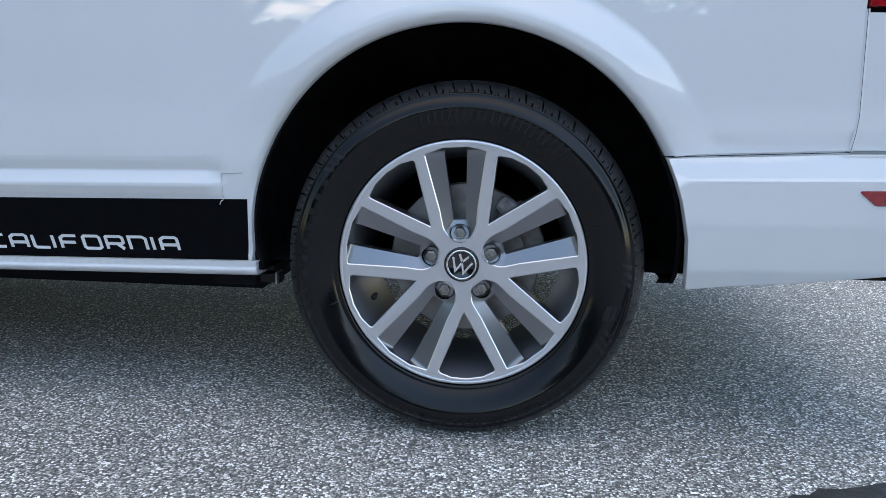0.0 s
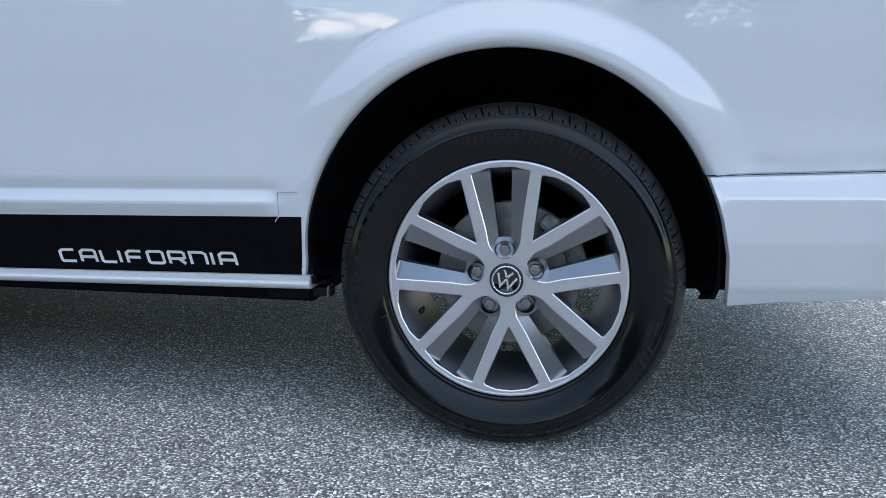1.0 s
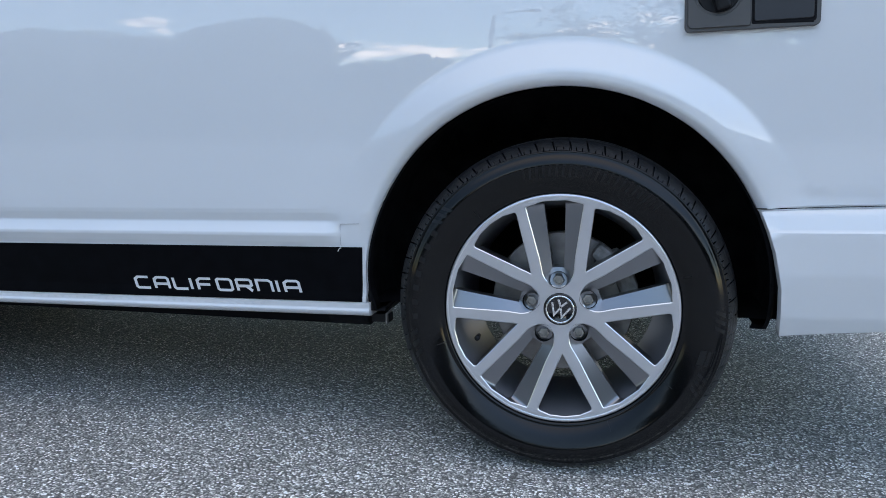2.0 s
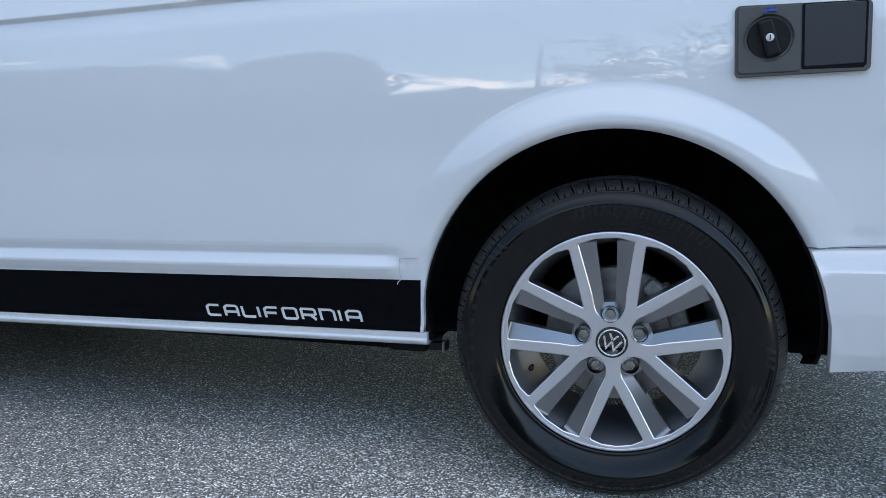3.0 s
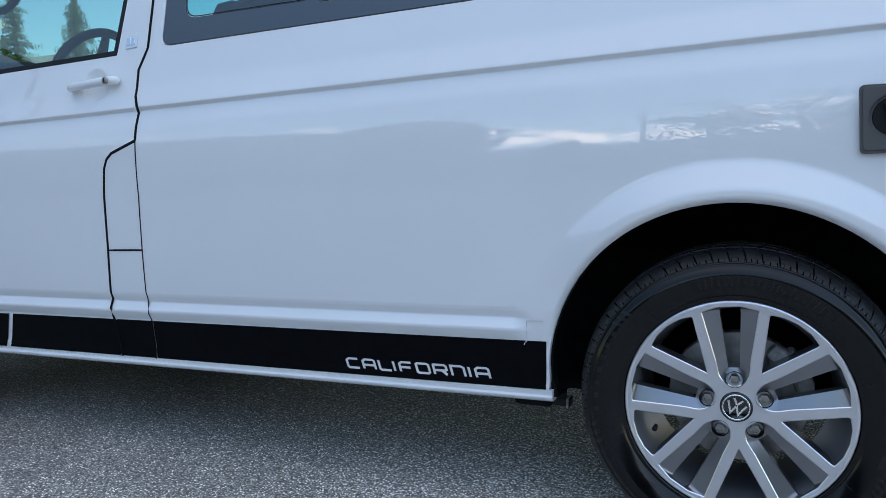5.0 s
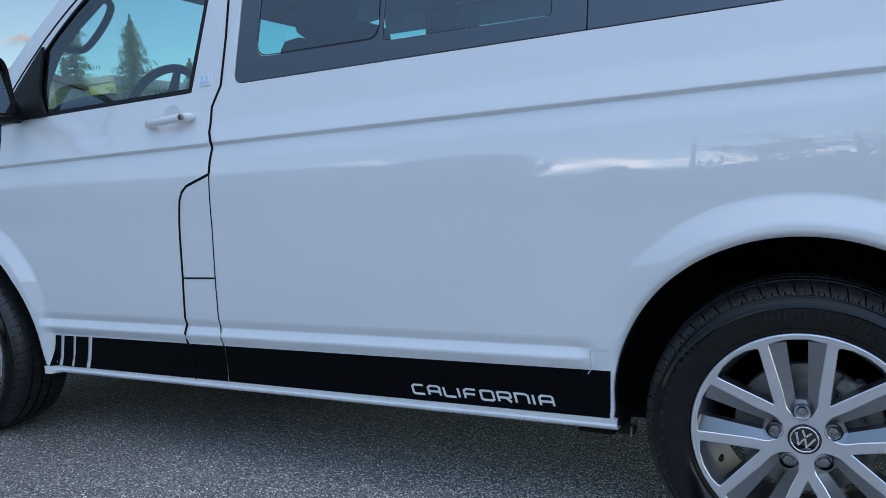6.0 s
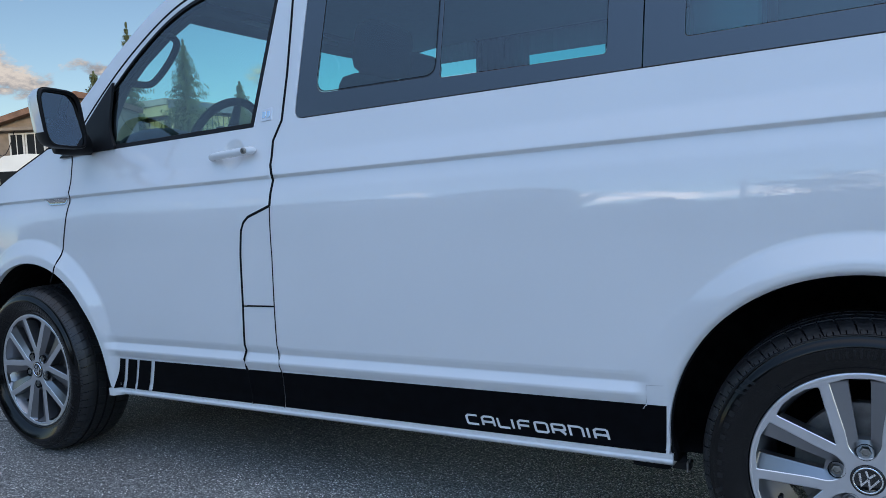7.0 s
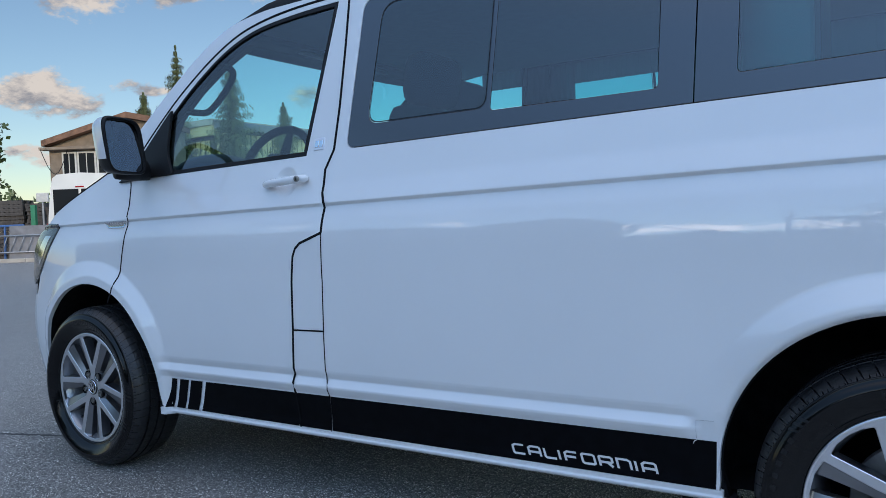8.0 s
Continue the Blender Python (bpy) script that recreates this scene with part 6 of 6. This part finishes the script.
def woods():
    g = np.random.default_rng(11)
    centres, sizes = [], []
    for k in range(520):
        x = g.uniform(-60, 66)
        y = -30 - g.uniform(0, 7) - 0.10 * max(0, x)
        top = min(canopy(x - 0.8), canopy(x + 0.8))
        z = g.uniform(0.5, max(1.0, top - 1.1))
        centres.append((x, y, z))
        sizes.append(g.uniform(0.9, 1.4))
    v, f = leaf_cloud(centres, sizes, 52000, 0.26, 0.9, 3)
    v, f = [tuple(p) for p in v], list(f)
    # added opaque wall behind the outer leaves to block light, ragged along its top
    n, rows = 640, 7
    base = len(v)
    for i in range(n + 1):
        x = -62 + 130 * i / n
        top = canopy(x) - 0.25 + g.uniform(-0.3, 0.3)
        for j in range(rows):
            v.append((x, -33 - 0.10 * max(0, x) + g.uniform(-0.8, 0.8) + 1.5 * (j / (rows - 1)) ** 2, top * j / (rows - 1)))
    for i in range(n):
        for j in range(rows - 1):
            q = base + i * rows + j
            f.append([q, q + rows, q + rows + 1, q + 1])
    ob = raw("woods", v, f, LEAF)
    tagged(ob, "dense shaded belt of broadleaf woods", "woods", kind="stuff")
    bm = bmesh.new()
    for k in range(70):
        x = g.uniform(-48, 62)
        y = -30 - g.uniform(0, 3) - 0.10 * max(0, x)
        tube(bm, [(x, y, 0), (x + g.normal() * 0.2, y, 2.4), (x + g.normal() * 0.4, y, 4.5)], [0.2, 0.15, 0.06], 5)
    ob = part("woodland_trunks", bm, BARK, None, smooth=True)
    tagged(ob, "shaded trunks within the belt of woods", "woods", kind="stuff")


woods()
# the last tree is unseen, added to darken what the door mirror reflects
for n, (x, y, h, s, count, leaf) in enumerate([(-15.8, -29, 9.4, 2.6, 3200, 0.16), (-1.6, -22, 7.6, 1.9, 1300, 0.11), (0.9, -22, 8.6, 2.2, 1500, 0.11), (3.4, -23, 9.4, 2.5, 2000, 0.13), (6.2, -24, 9.6, 2.6, 3200, 0.15), (9.6, -25, 9.6, 2.8, 3200, 0.16),
                                              (13, -25, 9.6, 3.0, 3200, 0.16), (17.5, -25, 12.0, 3.2, 3200, 0.16), (27, -2.5, 13.5, 3.4, 4200, 0.18)]):
    broadleaf(x, y, h, s, 40 + n, leaves=count, leaf=leaf)


# lamp post in the yard
def lamp_post(x, y):
    ob = thing("lamp_post", (x, y, 0), "thin galvanised lamp post in the yard", "lamp post")
    bm = bmesh.new()
    tube(bm, [(x, y, 0), (x, y, 2.6), (x, y, 4.9)], [0.07, 0.06, 0.045], 12)
    part("pole", bm, GALVANISED, ob, smooth=True)
    bm = bmesh.new()
    tube(bm, [(x, y, 4.85), (x + 0.25, y, 5.02), (x + 0.65, y, 5.06)], 0.03, 8)
    part("arm", bm, GALVANISED, ob, smooth=True)
    bm = bmesh.new()
    box(bm, (x + 0.6, y - 0.12, 5.01), (x + 1.05, y + 0.12, 5.09), 0.03)
    part("lamp_head", bm, GALVANISED, ob)


lamp_post(-2.55, -15.0)

# frame of the yard's far side: along it (U) and away from the van (V)
U, V = Vector((0.832, 0.555, 0)), Vector((-0.555, 0.832, 0))


def yard(origin):
    m = Matrix.Identity(4)
    m.col[0][:3], m.col[1][:3], m.col[2][:3] = U, V, (0, 0, 1)
    m.col[3][:3] = origin
    return m


def yard_block(name, m4, lo, hi, mat_, parent, bevel=0.01, label=""):
    bm = bmesh.new()
    box(bm, lo, hi, bevel, m4)
    return part(name, bm, mat_, parent, label)


# old two-storey house with a brown gable roof
def house():
    at = Vector((-35.7, 17.8, 0))
    ob = thing("house", at, "weathered timber house with a brown gable roof", "house")
    m4 = yard(at)
    W, L, EAVE, RIDGE, APEX, FALL = 5.4, 3.6, 5.05, 6.25, 4.0, 5.95
    bm = bmesh.new()
    pts = [(0, 0), (W, 0), (W, FALL), (APEX, RIDGE), (0, EAVE)]
    a = [bm.verts.new(m4 @ Vector((x, 0, z))) for x, z in pts]
    b = [bm.verts.new(m4 @ Vector((x, L, z))) for x, z in pts]
    bm.faces.new(a)
    bm.faces.new(b[::-1])
    for k in range(5):
        bm.faces.new((a[k], b[k], b[(k + 1) % 5], a[(k + 1) % 5]))
    part("wall", bm, BOARD, ob)
    # roof slabs with overhang
    for s in (0, 1):
        bm = bmesh.new()
        x0, x1 = (-0.12, APEX) if s == 0 else (APEX, W + 0.12)
        slope = (RIDGE - EAVE) / APEX
        z0, z1 = (EAVE - 0.12 * slope, RIDGE) if s == 0 else (RIDGE, FALL - 0.03)
        q = []
        for y in (-0.5, L + 0.5):
            for x, z in ((x0, z0), (x1, z1)):
                q.append([bm.verts.new(m4 @ Vector((x, y, z + 0.02))), bm.verts.new(m4 @ Vector((x, y, z + 0.30)))])
        (A, A2), (B, B2), (C, C2), (D, D2) = q
        for fc in ((A, B, B2, A2), (D, C, C2, D2), (A, C, D, B), (A2, B2, D2, C2), (A, A2, C2, C), (B, D, D2, B2)):
            bm.faces.new(fc)
        bmesh.ops.recalc_face_normals(bm, faces=bm.faces[:])
        part("roof", bm, ROOF_TILE, ob)
    # eaves fascia and boards under the gable
    yard_block("gutter", m4, (-0.25, -0.50, EAVE - 0.20), (3.4, -0.02, EAVE - 0.06), BOARD, ob, 0.02)
    for k in range(9):
        x = 0.12 + k * 0.57
        yard_block("batten", m4, (x, -0.035, 0.1), (x + 0.05, 0.0, 3.6), BOARD, ob, 0.004)
    # upper windows
    for x0, x1 in ((0.62, 1.33), (1.36, 2.28), (2.31, 3.2), (3.3, 4.2)):
        win = yard_block("window", m4, (x0, -0.06, 3.62), (x1, 0.02, 4.78), FRAME_PAINT, ob, 0.01, "pale-framed window with dark panes")
        yard_block("pane", m4, (x0 + 0.09, -0.068, 3.71), (x1 - 0.09, -0.058, 4.69), DARK_PANE, win, 0.0)
        yard_block("mullion", m4, ((x0 + x1) / 2 - 0.02, -0.075, 3.70), ((x0 + x1) / 2 + 0.02, -0.066, 4.70), FRAME_PAINT, win, 0.0)
    bm = bmesh.new()
    tube(bm, [m4 @ Vector((-0.25 + 0.16 * k, -0.3, 4.85 - 1.15 * math.sin(math.pi * k / 8))) for k in range(9)], 0.018, 6)
    part("hanging_cable", bm, PLASTIC, ob)
    return ob


house()


# white panel van, seen from behind
def panel_van():
    at = Vector((-20.95, 9.55, 0))
    ob = thing("panel_van", at, "white high-roof panel van parked by the house", "van")
    m4 = yard(at)
    bm = bmesh.new()
    sec = [(0.02, 0.42), (0.0, 0.9), (0.03, 1.35), (0.13, 2.2), (0.20, 2.48), (0.34, 2.58), (0.98, 2.62)]
    full = sec + [(1.96 - x, z) for x, z in sec[::-1][1:]]
    rings = [[bm.verts.new(m4 @ Vector((x if d else 0.98 + (x - 0.98) * 0.985, y, z))) for x, z in full] for y, d in ((0.0, 0), (0.03, 1), (4.4, 1))]
    n = len(full)
    for r0, r1 in zip(rings, rings[1:]):
        for k in range(n):
            bm.faces.new((r0[k], r0[(k + 1) % n], r1[(k + 1) % n], r1[k]))
    bm.faces.new(rings[0][::-1])
    bm.faces.new(rings[-1])
    bmesh.ops.recalc_face_normals(bm, faces=bm.faces[:])
    part("body", bm, material("aged_white_paint", (0.72, 0.70, 0.64), rough=0.35, vary=0.04, scale=2), ob)
    yard_block("hood", m4, (0.1, 4.4, 0.45), (1.86, 5.3, 1.25), PAINT, ob, 0.08)
    for x0, x1 in ((0.22, 0.94), (1.02, 1.74)):
        win = yard_block("rear_window", m4, (x0, -0.02, 1.42), (x1, 0.01, 2.16), DARK_PANE, ob, 0.006)
    for x0, x1 in ((0.01, 0.13), (1.83, 1.95)):
        yard_block("tail_lamp", m4, (x0, -0.025, 0.92), (x1, 0.01, 1.20), RED_LENS, ob, 0.006)
    yard_block("brake_lamp", m4, (0.86, -0.02, 2.20), (1.10, 0.01, 2.24), RED_LENS, ob, 0.004)
    yard_block("bumper", m4, (0.0, -0.10, 0.38), (1.96, 0.03, 0.60), PLASTIC, ob, 0.02)
    for x in (0.05, 1.72):
        for y in (0.95, 4.2):
            bm = bmesh.new()
            made = bmesh.ops.create_cone(bm, cap_ends=True, segments=28, radius1=0.34, radius2=0.34, depth=0.20)["verts"]
            bmesh.ops.transform(bm, matrix=m4 @ Matrix.Translation((x + 0.09, y, 0.34)) @ Matrix.Rotation(radians(90), 4, "Y"), verts=made)
            part("wheel", bm, RUBBER, ob)


panel_van()


# pale kerb stones across the yard
def kerb():
    ob = thing("kerb", (-25.0, 10.5, 0), "pale concrete kerb stones along the yard", "kerb", kind="structure")
    m4 = yard(Vector((-25.0, 10.5, 0)))
    bm = bmesh.new()
    box(bm, (-0.495, -0.09, 0.0), (0.495, 0.09, 0.13), 0.015)
    me = bpy.data.meshes.new("kerb_stone")
    bm.to_mesh(me)
    bm.free()
    me.materials.append(CONCRETE)
    for k in range(-26, 12):
        st = new("kerb_stone", me)
        st.parent = ob
        st.matrix_parent_inverse = PLACE[ob].inverted()
        st.matrix_basis = m4 @ Matrix.Translation((k * 1.0, 0, 0))


kerb()


# heap of pallets and boards behind a steel barrier
def pallet(m4, name="pallet", label="weathered grey wooden pallet"):
    at = m4.translation
    ob = thing(name, at, label, "pallet", "stacked pallets by the kerb")
    for k in range(7):
        yard_block("board", m4, (k * 0.18, 0.0, 0.122), (k * 0.18 + 0.12, 0.8, 0.144), GREY_WOOD, ob, 0.002)
    for y in (0.0, 0.35, 0.70):
        yard_block("bearer", m4, (0.0, y, 0.0), (1.2, y + 0.10, 0.120), GREY_WOOD, ob, 0.002)
    return ob


first = None
base = Vector((-28.35, 12.75, 0.0))
for col, count in ((-2, 13), (-1, 15), (0, 14), (1, 15)):
    for k in range(count):
        o = base + U * (col * 1.32 + 0.05 * math.sin(7 * k)) + V * (0.06 * math.cos(5 * k + col)) + Vector((0, 0, 0.146 * k))
        if first is None:
            first, home = pallet(yard(o)), o
        else:
            copy_thing(first, Matrix.Translation(o))


def barrier(at):
    ob = thing("crowd_barrier", at, "galvanised steel barrier with slanted bars", "barrier")
    m4 = yard(at)
    bm = bmesh.new()
    tube(bm, [m4 @ Vector(p) for p in ((-2.6, 0, 0.27), (-2.6, 0, 0.86), (2.0, 0, 0.86), (2.0, 0, 0.27), (-2.6, 0, 0.27))], 0.03, 8)
    part("barrier_frame", bm, GALVANISED, ob, smooth=True)
    for k in range(15):
        bm = bmesh.new()
        x = -2.5 + 0.3 * k
        tube(bm, [m4 @ Vector((x, 0, 0.28)), m4 @ Vector((x + 0.22, 0, 0.85))], 0.016, 6)
        part("bar", bm, GALVANISED, ob, smooth=True)
    for x in (-2.2, 1.6):
        bm = bmesh.new()
        tube(bm, [m4 @ Vector((x, -0.3, 0.02)), m4 @ Vector((x, 0, 0.27)), m4 @ Vector((x, 0.3, 0.02))], 0.02, 6)
        part("foot", bm, GALVANISED, ob, smooth=True)


barrier(Vector((-27.4, 11.75, 0)))


def post(name, at, size, high, m, label, category):
    ob = thing(name, at, label, category)
    m4 = yard(at)
    yard_block("post", m4, (-size, -size, 0), (size, size, high), m, ob, 0.01)
    yard_block("foot_plate", m4, (-size * 2, -size * 2, 0), (size * 2, size * 2, 0.02), m, ob, 0.004)
    return ob


post("green_post", Vector((-27.25, 12.48, 0)), 0.08, 1.95, GREEN_PAINT, "green painted post in front of pallets", "post")


def rack(at):
    ob = thing("trestle", at, "blue painted steel trestle by the pallets", "trestle")
    m4 = yard(at)
    for x in (-0.5, -0.1, 0.5):
        bm = bmesh.new()
        tube(bm, [m4 @ Vector((x - 0.06, 0, 0)), m4 @ Vector((x, 0, 1.22))], 0.04, 6)
        part("leg", bm, BLUE_PAINT, ob)
    bm = bmesh.new()
    tube(bm, [m4 @ Vector((-0.6, 0, 1.22)), m4 @ Vector((0.6, 0, 1.22))], 0.045, 6)
    part("top_bar", bm, BLUE_PAINT, ob)


rack(Vector((-28.0, 11.9, 0)))
sheet_thing = thing("roof_sheets", (-27.2, 11.95, 0), "leaning stack of grey roofing sheets", "sheets")
for k in range(4):
    yard_block("roof_sheet", yard(Vector((-27.2, 11.93 + 0.05 * k, 0))) @ Matrix.Rotation(radians(-6), 4, "X"), (-0.45 - 0.05 * k, 0, 0.02), (1.5, 0.03, 1.22 - 0.04 * k), TARP, sheet_thing, 0.004)
sign = thing("sign_box", (-27.1, 12.75, 0), "small white box sign on a post", "sign")
yard_block("sign_face", yard(Vector((-27.1, 12.75, 0))), (-0.22, -0.05, 2.05), (0.22, 0.05, 2.38), FRAME_PAINT, sign, 0.02)
yard_block("sign_post", yard(Vector((-27.1, 12.75, 0))), (-0.03, -0.03, 0), (0.03, 0.03, 2.06), GALVANISED, sign, 0.004)

# conifers and the long building beyond
spruce(-42.2, 30.3, 13.1, 3.3, 5)
spruce(-44.1, 29.0, 10.0, 0.95, 6, "narrow columnar thuja behind the roof", 48, name="thuja", taper=0.35)
spruce(-35.3, 28.85, 10.75, 4.3, 7)
spruce(-32.7, 30.6, 8.15, 3.1, 8)
spruce(-39.5, 27.5, 8.6, 1.8, 9)
broadleaf(-43.6, 17.0, 9.0, 2.3, 70, leaves=2600)


def long_building():
    at = Vector((-46.0, 45.0, 0))
    ob = thing("long_building", at, "low yellow boarded building with a flat grey roof", "building")
    block("wall", (-54.0, 31.0, 0.0), (-39.5, 62.0, 7.2), GREY_WOOD, ob, 0.02)
    block("fascia", (-54.3, 30.55, 6.85), (-39.2, 30.99, 7.50), YELLOW_BOARD, ob, 0.02)
    block("roof", (-54.4, 30.45, 7.50), (-39.1, 62.3, 7.92), CONCRETE, ob, 0.03)
    block("roof_edge", (-39.09, 30.6, 7.28), (-38.94, 62.2, 7.80), TARP, ob, 0.01)
    for k in range(60):
        y = 31.1 + 0.50 * k
        block("cladding_board", (-39.50, y, 0.3), (-39.45, y + 0.40, 7.1), YELLOW_BOARD, ob, 0.008)
    for k in range(28):
        x = -53.9 + 0.50 * k
        block("cladding_board", (x, 30.95, 0.3), (x + 0.40, 31.0, 6.6), YELLOW_BOARD, ob, 0.008)
    for k in range(5):
        win = block("window", (-53.0 + 2.8 * k, 30.90, 4.2), (-51.2 + 2.8 * k, 30.95, 5.6), FRAME_PAINT, ob, 0.01)
        block("pane", (-52.9 + 2.8 * k, 30.88, 4.3), (-51.3 + 2.8 * k, 30.90, 5.5), DARK_PANE, win, 0.0)


long_building()


def treeline():
    g = np.random.default_rng(21)
    verts, faces = [], []
    for k in range(260):
        s = g.uniform(-60, 70)
        c = Vector((-84, 38, 0)) + U * s + V * g.uniform(-4, 14)
        h = g.uniform(3.4, 6.0)
        for t in range(60):
            u = g.uniform(0, 1)
            a = g.uniform(0, 6.28)
            r = (1 - u) * 1.3 + 0.1
            p = c + Vector((r * math.cos(a), r * math.sin(a), h * u))
            e = 0.45
            i = len(verts)
            verts += [tuple(p + Vector((0, 0, e))), tuple(p + Vector((e * math.cos(a), e * math.sin(a), -e * 0.6))), tuple(p + Vector((-e * math.sin(a), e * math.cos(a), -e * 0.6)))]
            faces.append([i, i + 1, i + 2])
    ob = raw("far_treeline", verts, faces, NEEDLE)
    tagged(ob, "far dark line of conifer woods", "woods", kind="stuff")


treeline()
